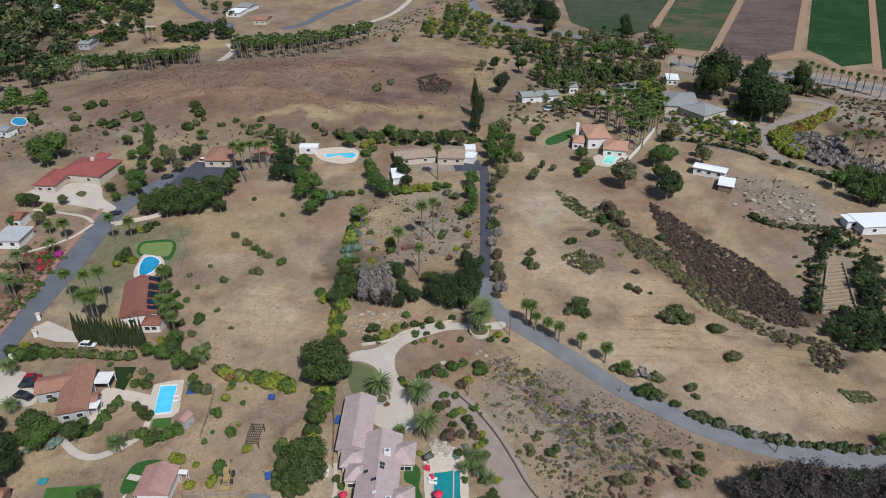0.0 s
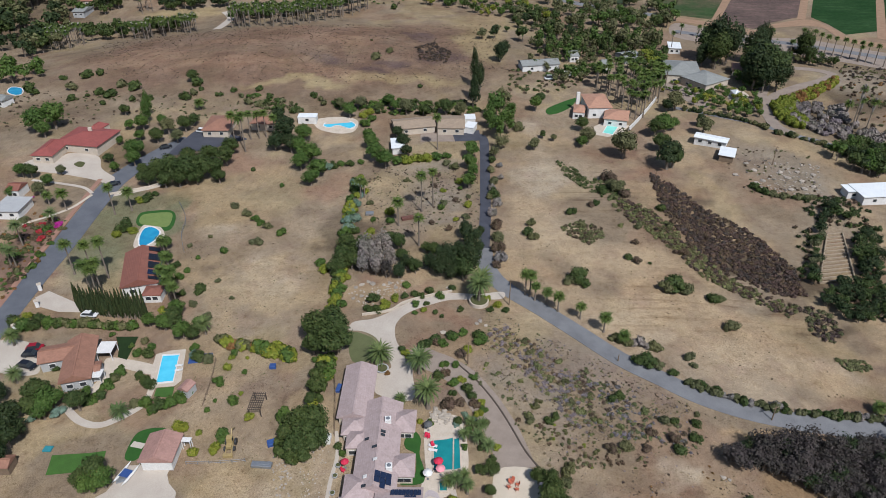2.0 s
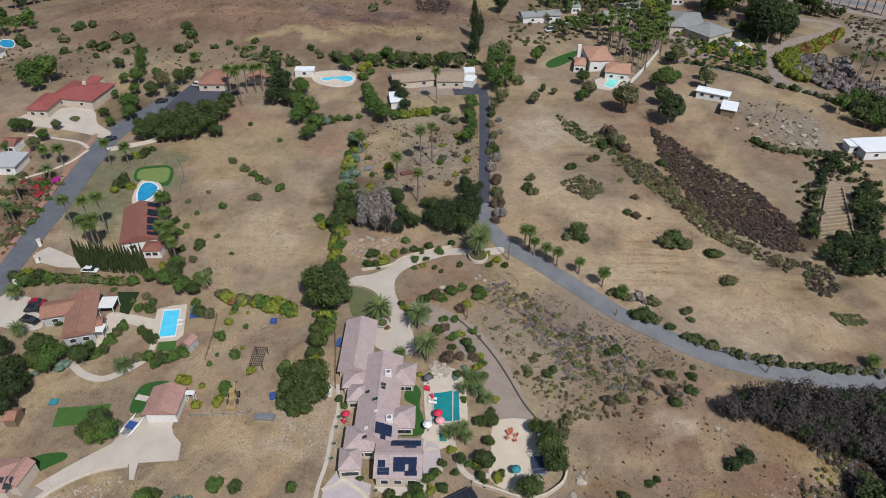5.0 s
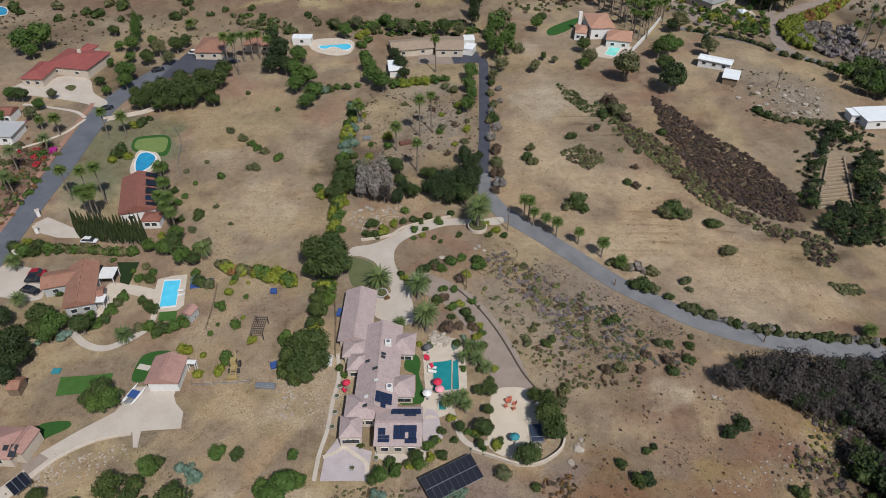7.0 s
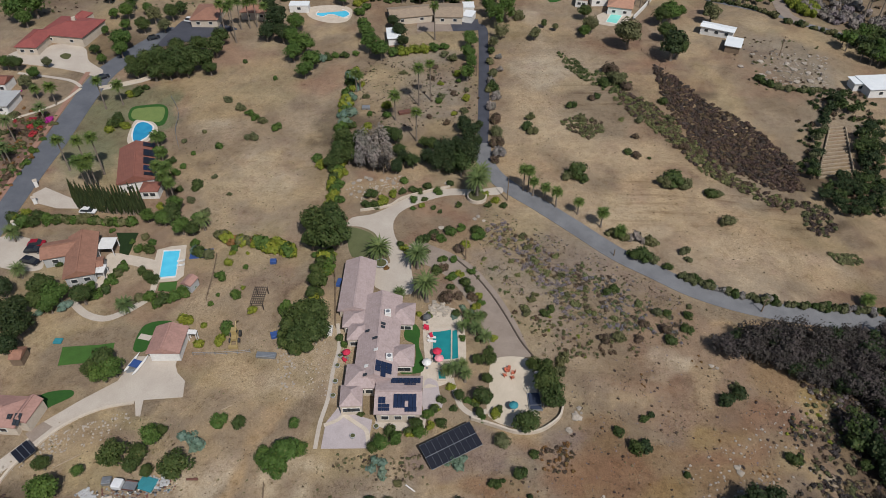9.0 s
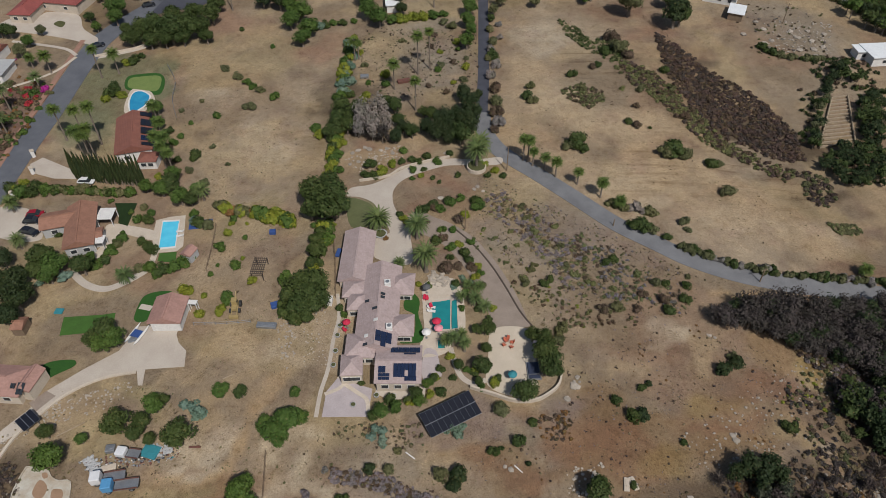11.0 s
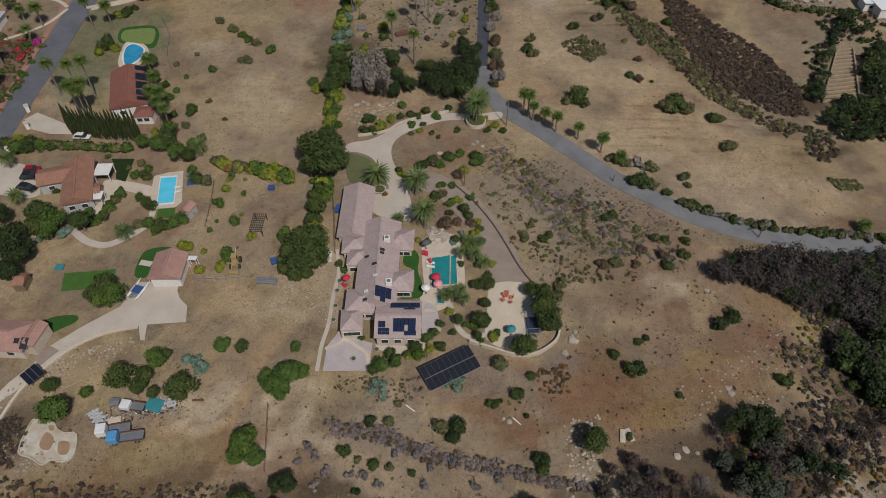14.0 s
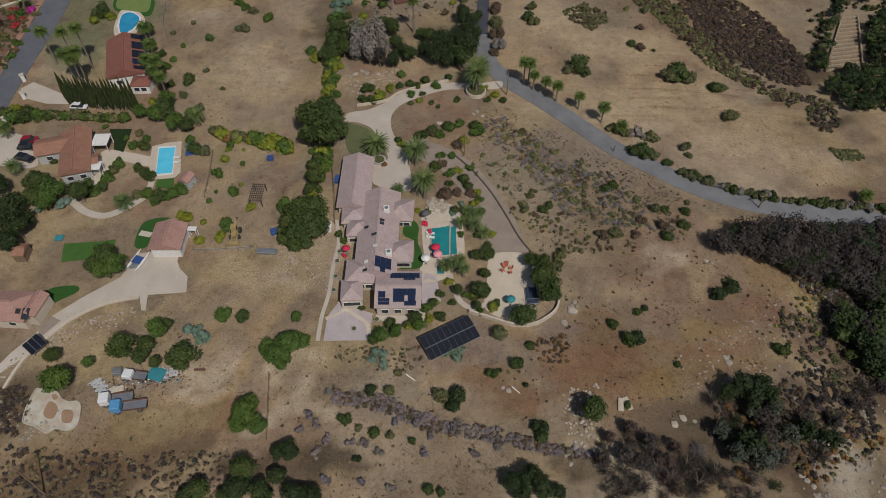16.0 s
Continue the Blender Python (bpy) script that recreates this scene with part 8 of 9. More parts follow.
HOUSE_B = [
    ((-85.7, 122.9, 7.1, 15.6, 16.1), "gable", 3.2, 1.6, "d"),
    ((-90.8, 125.5, 10.3, 6.3, 16.1), "gable", 3.1, 1.2, "w"),
    ((-81.2, 120.4, 3.0, 4.4, 16.1), "gable", 2.7, 0.6, "w"),
]
house("house", "grey house with a terracotta tiled roof and a gable", GREY_WALL, TERRA_TILE, HOUSE_B)
house("garage", "detached garage with a rose tiled roof and white door", WHITE, ROSE_TILE, [((-57.3, 96.0, 7.0, 7.4, -0.2), "gable", 3.0, 1.4, "d")], "garage", 0)
HOUSE_D = [((-85.0, 78.9, 10.3, 7.2, -3.9), "hip", 3.0, 1.5, "w"), ((-79.5, 79.1, 3.2, 5.7, -10.4), "gable", 3.1, 1.1, "d")]
house_d = house("house", "low house with a rose tiled roof by the drive", STUCCO, ROSE_TILE, HOUSE_D)
for rect in ((-79.9, 76.4, 1.4, 2.4, -6.1), (-81.5, 76.9, 0.9, 1.1, -4.8)):
    on_roof(house_d, HOUSE_D[0], rect, "skylight", 2, 1, GLASS, 0.15, 0.1, "dark glass roof light")
house("shed", "small brown garden shed with a gable roof", WOOD, TERRA_TILE, [((-88.1, 93.6, 2.6, 3.5, 1.0), "gable", 2.2, 0.8, "w")], "shed", 0)
HOUSE_E = [((-84.6, 160.5, 10.0, 18.1, 16.0), "gable", 3.4, 1.9, "d"), ((-78.0, 150.7, 5.1, 4.6, 1.8), "hip", 2.6, 0.8, "w")]
villa_e = house("house", "white house with a brown-red tiled roof and pool heater panels", WHITE, BRICK_TILE, HOUSE_E)
for rect, cols, rows in (((-83.4, 168.4, 3.1, 2.0, -5.3), 2, 1), ((-82.0, 164.4, 3.3, 3.2, -0.0), 2, 1), ((-80.7, 160.5, 3.5, 3.2, -4.8), 2, 1), ((-78.7, 154.5, 3.5, 1.4, -2.7), 2, 1)):
    on_roof(villa_e, HOUSE_E[0], rect, "heater_panel", cols, rows, BLACK_PANEL, label="black pool heater panel", lift=0.25)
on_roof(villa_e, HOUSE_E[0], (-79.6, 157.1, 3.6, 2.3, -2.6), "solar_panel", 3, 1, PANEL, label="dark blue solar panel", lift=0.25)
HOUSE_F = [((-134.1, 243.1, 18.0, 15.8, -10.8), "hip", 3.3, 1.9, "w"), ((-143.5, 234.0, 8.2, 14.5, -3.4), "hip", 3.1, 1.6, "d"), ((-133.9, 251.7, 4.8, 8.1, -14.4), "hip", 3.4, 1.5, "d")]
villa_f = house("house", "large house with a dark red tiled roof and garage doors", STUCCO, RED_TILE, HOUSE_F)
x, y = (-133.6, 245.3)
part("chimney", box(x - villa_f.location.x, y - villa_f.location.y, 3.0, 1.3, 1.0, 2.9, 10, 0.05), STUCCO, villa_f, "pale stucco chimney")
house("house", "terracotta roofed house at the street's end", STUCCO, TERRA_TILE, [((-89.1, 260.3, 10.8, 15.2, 0.2), "hip", 3.0, 1.7, "w"), ((-70.9, 263.5, 11.8, 8.6, -6.0), "hip", 3.0, 1.5, "w")])
house("house", "long low house with a tan shingle roof", STUCCO, TAN_SHINGLE, [((-11.8, 262.5, 16.8, 10.5, 12.4), "gable", 2.9, 1.3, "w"), ((3.4, 263.4, 11.2, 13.0, -1.3), "gable", 3.0, 1.3, "w")])
house("shed", "white flat-roofed shed below the long house", WHITE, WHITE_ROOF, [((-17.2, 244.3, 5.2, 9.4, 6.0), "flat", 2.8, 0, "w")], "shed", 0)
house("carport", "white flat carport beside the long house", WHITE, WHITE_ROOF, [((11.2, 261.4, 4.2, 6.0, -17.8), "flat", 2.7, 0, "w"), ((11.2, 269.8, 4.6, 5.6, 1.8), "flat", 2.7, 0, "w")], "carport", 0)
house("pool_house", "white flat-roofed pool house by the far pool", WHITE, WHITE_ROOF, [((-55.3, 268.3, 7.8, 4.4, -0.6), "flat", 2.8, 0, "w")], "pool house", 1)
villa_i = house("villa", "white villa with pale terracotta roofs and a tall chimney", WHITE, PINK_TILE, [((65.5, 282.4, 10.3, 16.3, 2.1), "hip", 4.8, 1.6, "w"), ((71.8, 270.5, 10.1, 11.5, -15.6), "hip", 3.4, 1.5, "w"), ((57.7, 277.6, 5.0, 9.0, -13.5), "hip", 3.2, 1.0, "w")])
x, y = (57.7, 283.2)
part("chimney", box(x - villa_i.location.x, y - villa_i.location.y, 0.0, 1.4, 1.2, 8.2, 0, 0.05), WHITE, villa_i, "tall white chimney")
house("house", "big house with grey shingled hip roofs", STUCCO, GREY_SHINGLE, [((114.8, 327.4, 16.7, 22.2, -10.0), "hip", 4.2, 3.0, "w"), ((122.2, 314.4, 15.0, 16.5, -57.1), "hip", 4.0, 2.6, "w")])
house("house", "white flat-roofed modern house among trees", WHITE, WHITE_ROOF, [((146.5, 206.2, 16.2, 9.7, 4.7), "flat", 3.2, 0, "w"), ((140.1, 207.7, 8.9, 5.2, 0.8), "flat", 3.0, 0, "w")])
house("mobile_home", "long white mobile home on the dry slope", WHITE, WHITE_ROOF, [((102.5, 244.9, 12.4, 5.2, -29.1), "gable", 2.9, 0.35, "w")], "mobile home", 3)
house("shed", "white metal-roofed shed with a dark open side", WOOD, WHITE_ROOF, [((105.0, 233.9, 5.8, 8.2, -24.6), "flat", 2.5, 0, "w")], "shed", 0)
house("house", "pale flat-roofed house by the street", WHITE, GREY_WALL, [((-138.3, 194.7, 9.0, 9.8, -0.6), "flat", 3.0, 0, "w")])
house("guest_house", "small white house with a red tiled roof", WHITE, BRICK_TILE, [((-142.3, 205.6, 4.6, 6.0, -3.2), "gable", 3.0, 1.2, "w")])
for label, wall, roof, rect in (
        ("far brown-roofed house among trees", STUCCO, TERRA_TILE, (-229.9, 478.1, 15.1, 14.4, -6.3)), ("far grey-roofed house among trees", GREY_WALL, GREY_SHINGLE, (-230.8, 458.0, 8.0, 14.3, -3.4)),
        ("far red-roofed house among trees", STUCCO, BRICK_TILE, (-235.9, 436.3, 7.2, 12.6, 2.8)), ("far blue-grey house by the road", WHITE, GREY_SHINGLE, (-148.2, 548.1, 10.8, 15.2, -16.2)),
        ("far pale house by the road", WHITE, WHITE_ROOF, (-152.3, 530.8, 11.0, 15.7, -9.9)), ("far terracotta-roofed house by the road", STUCCO, TERRA_TILE, (-127.6, 506.3, 10.1, 13.8, -6.6)),
        ("long low white farm building by the drive", WHITE, GREY_SHINGLE, (46.9, 333.4, 19.2, 8.9, 9.6)), ("grey-roofed house among tall trees", GREY_WALL, GREY_SHINGLE, (94.1, 349.4, 9.6, 9.9, 23.2)),
        ("small white house among tall trees", WHITE, GREY_SHINGLE, (65.8, 349.3, 5.0, 9.3, 6.2)), ("pale outbuilding near the valley road", WHITE, WHITE_ROOF, (122.5, 366.8, 6.7, 11.3, -11.4)),
        ("pale pink house behind dark evergreens", STUCCO, ROSE_TILE, (143.9, 332.6, 5.5, 11.0, -17.4)), ("far house at the wood's edge", WHITE, TERRA_TILE, (-305.2, 526.3, 12.1, 18.6, -8.0)),
        ("pale house above a small pool", WHITE, GREY_SHINGLE, (-189.6, 286.0, 7.0, 6.4, -18.1)), ("far white house among trees", WHITE, WHITE_ROOF, (-291.4, 545.4, 9.6, 15.8, -11.6)),
        ("grey roofed outbuilding by the villa", WHITE, GREY_SHINGLE, (80.4, 336.5, 5.4, 6.0, 4.2))):
    house("house", label, wall, roof, [(rect, "gable" if roof is not WHITE_ROOF else "flat", 3.2, 1.4, "w")])


def pergola(rect, tall, label, roof=WHITE, lattice=False):
    cx, cy, w, d, turn = rect
    top = thing("pergola", cx, cy, turn, label, "pergola")
    for sx in (-1, 1):
        for sy in (-1, 1):
            part("post", box(sx * (w / 2 - 0.2), sy * (d / 2 - 0.2), -0.1, 0.16, 0.16, tall + 0.1), roof, top)
    if lattice:
        for k in range(int(w / 0.45) + 1):
            part("slat", box(-w / 2 + k * 0.45, 0, tall, 0.12, d, 0.06), roof, top)
        for k in range(int(d / 0.7) + 1):
            part("batten", box(0, -d / 2 + k * 0.7, tall + 0.064, w, 0.16, 0.06), roof, top)
        return top
    slab = part("roof", box(0, 0, tall, w, d, 0.14, 0, 0.03), roof, top)
    for k in range(int(w / 0.6)):
        part("slat", box(-w / 2 + 0.3 + k * 0.6, 0, tall + 0.14, 0.08, d, 0.06), roof, slab)
    return top


pergola((-81.3, 127.4, 3.8, 4.2, 2.0), 2.6, "white slatted pergola beside the grey house")
pergola((-79.8, 118.4, 2.4, 2.8, 3.6), 2.5, "small white pergola on the garden patio")
pergola((-53.0, 98.4, 2.1, 1.2, -3.6), 2.4, "white awning beside the garage")
cage = pergola((-40.7, 109.1, 2.9, 5.4, -1.7), 2.2, "rusty brown lattice cage over a bed", DARK_LINE, True)
hut = house("shed", "small poolside shed with a pink roof", GREY_WALL, ROSE_TILE, [((-57.8, 114.2, 2.8, 3.2, -20.8), "gable", 2.3, 0.7, "d")], "shed", 0)
gz = house("gazebo", "white gazebo on a pale court", WHITE, WHITE_ROOF, [((131.3, 298.5, 3.2, 6.1, 0.7), "hip", 2.6, 1.3, "w")], "gazebo", 0)


# ---- solar field ----
def solar_table(rect, cols, rows, tilt, label):
    cx, cy, w, d, turn = rect
    top = thing("solar_array", cx, cy, turn, label, "solar array")
    data = mesh_of("solar_panel", box(0, 0, 0, w / cols - 0.035, d / rows - 0.12, 0.05, 0, 0.01), BLACK_PANEL)
    m = pose(0, 0, 1.5, tilt, 0, 0)
    for i in range(cols):
        for j in range(rows):
            part("solar_panel", data, BLACK_PANEL, top).matrix_basis = m @ Matrix.Translation(((i + 0.5) * w / cols - w / 2, (j + 0.5) * d / rows - d / 2, 0.05))
    part("backing", box(0, 0, 0, w, d, 0.03), METAL, top).matrix_basis = m
    for v in (-d / 4, d / 4):
        part("rail", box(0, 0, 0, w, 0.1, 0.08), METAL, top).matrix_basis = m @ Matrix.Translation((0, v, -0.06))
    for i in range(4):
        for v in (-d / 3, d / 3):
            part("leg", box(-w / 2 + 0.6 + i * (w - 1.2) / 3, v, -0.3, 0.1, 0.1, 1.75 + v * math.tan(radians(tilt))), METAL, top)


solar_table((1.7, 71.5, 10.8, 5.1, 29.0), 9, 2, 12, "large black tilted solar array on the slope")
solar_table((-77.4, 71.1, 3.5, 3.3, -38.5), 2, 3, 5, "small dark solar table below the drive")


# ---- vehicles ----
def vehicle(name, x, y, turn, paint, long, wide, tall, label, kind="car"):
    """A car or lorry that points along +x: body, cabin glass, roof and wheels."""
    top = thing(name, x, y, turn, label, "car" if kind == "car" else "truck", "", 0.1)
    low = 0.32 if kind == "car" else 0.6
    if kind == "car":
        part("body", box(0, 0, low, long, wide, tall * 0.36, 0, 0.18), paint, top)
        bm = bmesh.new()
        z0, z1 = low + tall * 0.34, tall
        a = [bm.verts.new((sx * long * 0.36 - 0.15 * long * 0.4, sy * wide * 0.46, z0)) for sx, sy in ((-1, -1), (1, -1), (1, 1), (-1, 1))]
        b = [bm.verts.new((sx * long * 0.22 - 0.15 * long * 0.5, sy * wide * 0.38, z1)) for sx, sy in ((-1, -1), (1, -1), (1, 1), (-1, 1))]
        bm.faces.new(a), bm.faces.new(b)
        for k in range(4):
            bm.faces.new((a[k], a[(k + 1) % 4], b[(k + 1) % 4], b[k]))
        part("cabin_glass", bm, GLASS, top)
        part("car_roof", box(-0.075 * long, 0, z1 - 0.03, long * 0.42, wide * 0.74, 0.07, 0, 0.03), paint, top)
        for sy in (-1, 1):
            part("headlight", box(long / 2 - 0.05, sy * wide * 0.36, low + 0.25, 0.12, 0.3, 0.14, 0, 0.03), WHITE, top)
        axles, wheel = (-long * 0.3, long * 0.32), 0.33
    else:
        cab = part("cab", box(long / 2 - 0.9, 0, low, 1.8, wide, tall - low, 0, 0.15), paint, top)
        part("windscreen", box(long / 2 + 0.0, 0, low + (tall - low) * 0.5, 0.06, wide * 0.8, (tall - low) * 0.36), GLASS, cab)
        part("bed", box(-0.95, 0, low + 0.25, long - 2.1, wide, 0.15, 0, 0.02), METAL, top, "flat grey load bed")
        part("chassis", box(-0.5, 0, low - 0.1, long - 1.0, 0.9, 0.3), DARK_METAL, top)
        for sy in (-1, 1):
            part("side_board", box(-0.95, sy * wide * 0.49, low + 0.4, long - 2.1, 0.06, 0.35), RUST_METAL, top)
        axles, wheel = (-long * 0.3, long * 0.33), 0.46
    for ax in axles:
        for sy in (-1, 1):
            y0 = sy * (wide / 2 - 0.12)
            tyre = part("wheel", tube([(ax, y0 - 0.11, wheel), (ax, y0 + 0.11, wheel)], [wheel, wheel], 16), BLACK, top)
            part("rim", tube([(ax, y0 - 0.125, wheel), (ax, y0 + 0.125, wheel)], [wheel * 0.55, wheel * 0.55], 12), METAL, tyre)
    return top


vehicle("car", *(-99.1, 123.5), -16, PAINT_BLACK, 4.9, 1.95, 1.55, "black sedan parked on the sandy court")
vehicle("car", *(-100.1, 127.5), 2, PAINT_BLACK, 4.2, 1.9, 1.6, "dark blue car parked nose to the house")
vehicle("car", *(-100.3, 129.8), 8, PAINT_RED, 4.2, 1.85, 1.6, "dark red car parked by the house")
vehicle("car", *(-95.5, 257.1), -15, PAINT_WHITE, 4.8, 1.9, 1.8, "silver van parked at the street's end")
vehicle("car", *(-92.4, 142.8), -4, PAINT_WHITE, 4.4, 1.8, 1.4, "white car parked behind the cypress row")
vehicle("car", *(-113.6, 213.2), 38, PAINT_BLACK, 4.6, 1.8, 1.4, "dark car parked on the street")
vehicle("car", *(-105.3, 242.5), 30, PAINT_BLACK, 4.6, 1.8, 1.5, "dark car at the street's end")
vehicle("car", *(65.1, 327.7), 5, PAINT_WHITE, 7.5, 2.3, 2.6, "long white camper van in a yard")
vehicle("car", *(50.6, 318.8), 8, PAINT_WHITE, 5.2, 2.2, 2.3, "white van in a yard")
vehicle("car", *(59.5, 324.1), 8, PAINT_WHITE, 5.2, 2.2, 2.3, "white van beside a camper")
vehicle("truck", *(-56.5, 58.9), 188, PAINT_BLUE, 6.2, 2.0, 2.3, "old flatbed truck with a light blue cab", "truck")
vehicle("truck", *(-59.1, 60.3), 190, PAINT_WHITE, 5.8, 2.0, 2.3, "old flatbed truck with a white cab and rusty load", "truck")
vehicle("truck", *(-56.8, 64.7), 172, PAINT_WHITE, 4.4, 1.8, 1.7, "old white pickup in the scrap yard", "truck")


def digger(x, y, turn):
    top = thing("digger", x, y, turn, "yellow backhoe digger on bare earth", "digger")
    part("body", box(0, 0, 0.7, 1.2, 2.6, 0.9, 0, 0.1), YELLOW, top)
    cab = part("cab", box(0, 0.3, 1.6, 1.2, 1.2, 1.2, 0, 0.08), YELLOW, top)
    part("window", box(0, 0.3, 1.8, 1.24, 0.9, 0.7), GLASS, cab)
    part("bucket", box(0, -2.6, 0.05, 2.0, 0.7, 0.7, 0, 0.1), YELLOW, top)
    part("boom", tube([(0, 1.2, 1.2), (0, 2.6, 2.6), (0, 4.4, 1.0)], [0.18, 0.15, 0.12], 6), YELLOW, top)
    for sx in (-1, 1):
        part("arm", tube([(sx * 0.6, 0, 1.2), (sx * 0.6, -2.4, 0.4)], [0.12, 0.1], 6), YELLOW, top)
        for v, r in ((-0.9, 0.5), (0.9, 0.7)):
            part("wheel", tube([(sx * 0.95 - 0.2, v, r), (sx * 0.95 + 0.2, v, r)], [r, r], 14), BLACK, top)


digger(*(-44.1, 98.4), 2)


def catamaran(x, y, turn):
    top = thing("catamaran", x, y, turn, "beached catamaran with white hulls and blue net", "boat", "", 0.15)
    for sx in (-1, 1):
        part("hull", tube([(sx * 1.1, -2.8, 0.45), (sx * 1.1, -1.8, 0.3), (sx * 1.1, 1.2, 0.3), (sx * 1.1, 2.8, 0.5)], [0.06, 0.26, 0.26, 0.04], 8), WHITE, top)
    part("net", box(0, -0.2, 0.55, 2.0, 1.9, 0.05), BLUE_CLOTH, top)
    for v in (-1.1, 0.8):
        part("beam", tube([(-1.1, v, 0.55), (1.1, v, 0.55)], [0.06, 0.06], 6), METAL, top)


catamaran(*(-63.3, 91.8), -18)


# ---- garden furniture ----
def parasol(x, y, cloth, r, label, tall=2.3):
    top = thing("parasol", x, y, 0, label, "parasol", "parasols")
    part("pole", tube([(0, 0, 0), (0, 0, tall + 0.1)], [0.03, 0.025], 6), METAL, top)
    part("base", tube([(0, 0, 0), (0, 0, 0.1)], [0.3, 0.26], 10), METAL, top)
    bm = bmesh.new()
    peak = bm.verts.new((0, 0, tall + 0.35))
    mid = [bm.verts.new((0.55 * r * math.cos(k * math.tau / 8), 0.55 * r * math.sin(k * math.tau / 8), tall + 0.1)) for k in range(8)]
    rim = [bm.verts.new((r * math.cos(k * math.tau / 8), r * math.sin(k * math.tau / 8), tall - 0.25)) for k in range(8)]
    hem = [bm.verts.new((r * math.cos(k * math.tau / 8), r * math.sin(k * math.tau / 8), tall - 0.38)) for k in range(8)]
    for k in range(8):
        n = (k + 1) % 8
        bm.faces.new((peak, mid[k], mid[n]))
        bm.faces.new((mid[k], rim[k], rim[n], mid[n]))
        bm.faces.new((rim[k], hem[k], hem[n], rim[n]))
    part("canopy", bm, cloth, top)


parasol(*(-0.9, 92.8), RED_CLOTH, 0.98, "crimson parasol on the pool terrace")
parasol(*(-0.5, 91.0), PINK_CLOTH, 0.98, "faded pink parasol on the pool terrace")
parasol(*(-19.6, 92.7), RED_CLOTH, 0.86, "red parasol beside the house wall")
parasol(*(-3.0, 90.0), WHITE, 1.01, "cream parasol by the lawn")
parasol(*(19.4, 87.3), PINK_TINT, 0.86, "pale pink parasol on the sand court")
parasol(*(13.9, 79.8), TEAL_CLOTH, 0.94, "teal parasol on the sand court")
parasol(*(-3.1, 102.2), GREY_CLOTH, 0.94, "dark grey parasol on the pool terrace")


def garden_chair(x, y, turn, cloth, label):
    top = thing("garden_chair", x, y, turn, label, "chair", "garden chairs", 0.06)
    part("seat", box(0, 0, 0.35, 0.6, 0.6, 0.07, 0, 0.02), cloth, top)
    part("backrest", box(0, 0.32, 0.38, 0.6, 0.08, 0.7, 0, 0.02, (-18, 0)), cloth, top)
    for sx in (-1, 1):
        part("armrest", box(sx * 0.33, 0, 0.58, 0.09, 0.6, 0.04), cloth, top)
        for sy in (-1, 1):
            part("leg", box(sx * 0.27, sy * 0.27, 0, 0.06, 0.06, 0.36), cloth, top)


for (x, y), turn in (((13.3, 89.0), 40), ((13.7, 89.4), -20), ((14.5, 88.6), -90), ((12.9, 88.0), 120), ((14.3, 87.5), 200)):
    garden_chair(x, y, turn, RUST_CLOTH, "orange-red garden chair on the sand court")
for (x, y), turn in (((-3.5, 100.3), 0), ((-3.0, 100.1), 0), ((-19.9, 91.8), 60), ((-2.1, 98.0), 20)):
    garden_chair(x, y, turn, RED_CLOTH, "red garden chair on the terrace")


def swing_bed(x, y, turn):
    top = thing("daybed", x, y, turn, "dark blue canopied daybed on the sand court", "daybed")
    part("frame", box(0, 0, 0.0, 2.6, 4.2, 0.35, 0, 0.04), METAL, top)
    part("cushion", box(0, 0, 0.35, 2.2, 3.8, 0.25, 0, 0.08), BLUE_DARK, top)
    for sx in (-1, 1):
        for sy in (-1, 1):
            part("post", box(sx * 1.3, sy * 2.05, 0, 0.09, 0.09, 2.0), METAL, top)
    for sy in (-1, 1):
        part("rail", box(0, sy * 2.05, 2.0, 2.7, 0.09, 0.09), METAL, top)


swing_bed(*(18.3, 81.8), 2)


def planter_pot(x, y, r, label="grey round garden planter with soil"):
    top = thing("planter", x, y, 0, label, "planter", "planters", 0.05)
    part("pot", tube([(0, 0, 0), (0, 0, 0.3), (0, 0, 0.6)], [r * 0.7, r * 0.9, r], 14), GREY_WALL, top)
    part("soil", tube([(0, 0, 0.56), (0, 0, 0.62)], [r * 0.8, r * 0.8], 12), LITTER_MAT, top)


for x, y in [(-21.4, 90.5), (-21.4, 86.6), (-21.5, 83.2), (-16.8, 74.2), (-12.5, 76.2), (-9.2, 76.0), (-21.1, 93.0)]:
    planter_pot(x, y, 0.55)
planter_pot(*(-14.2, 120.6), 1.6, "round stone planter ring under a palm")


def lounger(x, y, turn, label):
    top = thing("sun_lounger", x, y, turn, label, "sun lounger", "sun loungers", 0.08)
    part("seat", box(0, -0.3, 0.28, 0.62, 1.3, 0.08, 0, 0.02), WHITE, top)
    part("backrest", box(0, 0.62, 0.3, 0.62, 0.7, 0.07, 0, 0.02, (32, 0)), WHITE, top)
    for sx in (-1, 1):
        for v in (-0.8, 0.4):
            part("leg", box(sx * 0.26, v, -0.02, 0.05, 0.05, 0.31), WHITE, top)


for (x, y), turn in (((-62.6, 123.1), -80), ((-62.2, 121.5), -75), ((-2.1, 97.9), 80), ((-2.1, 96.8), 80)):
    lounger(x, y, turn, "white sun lounger beside a pool")

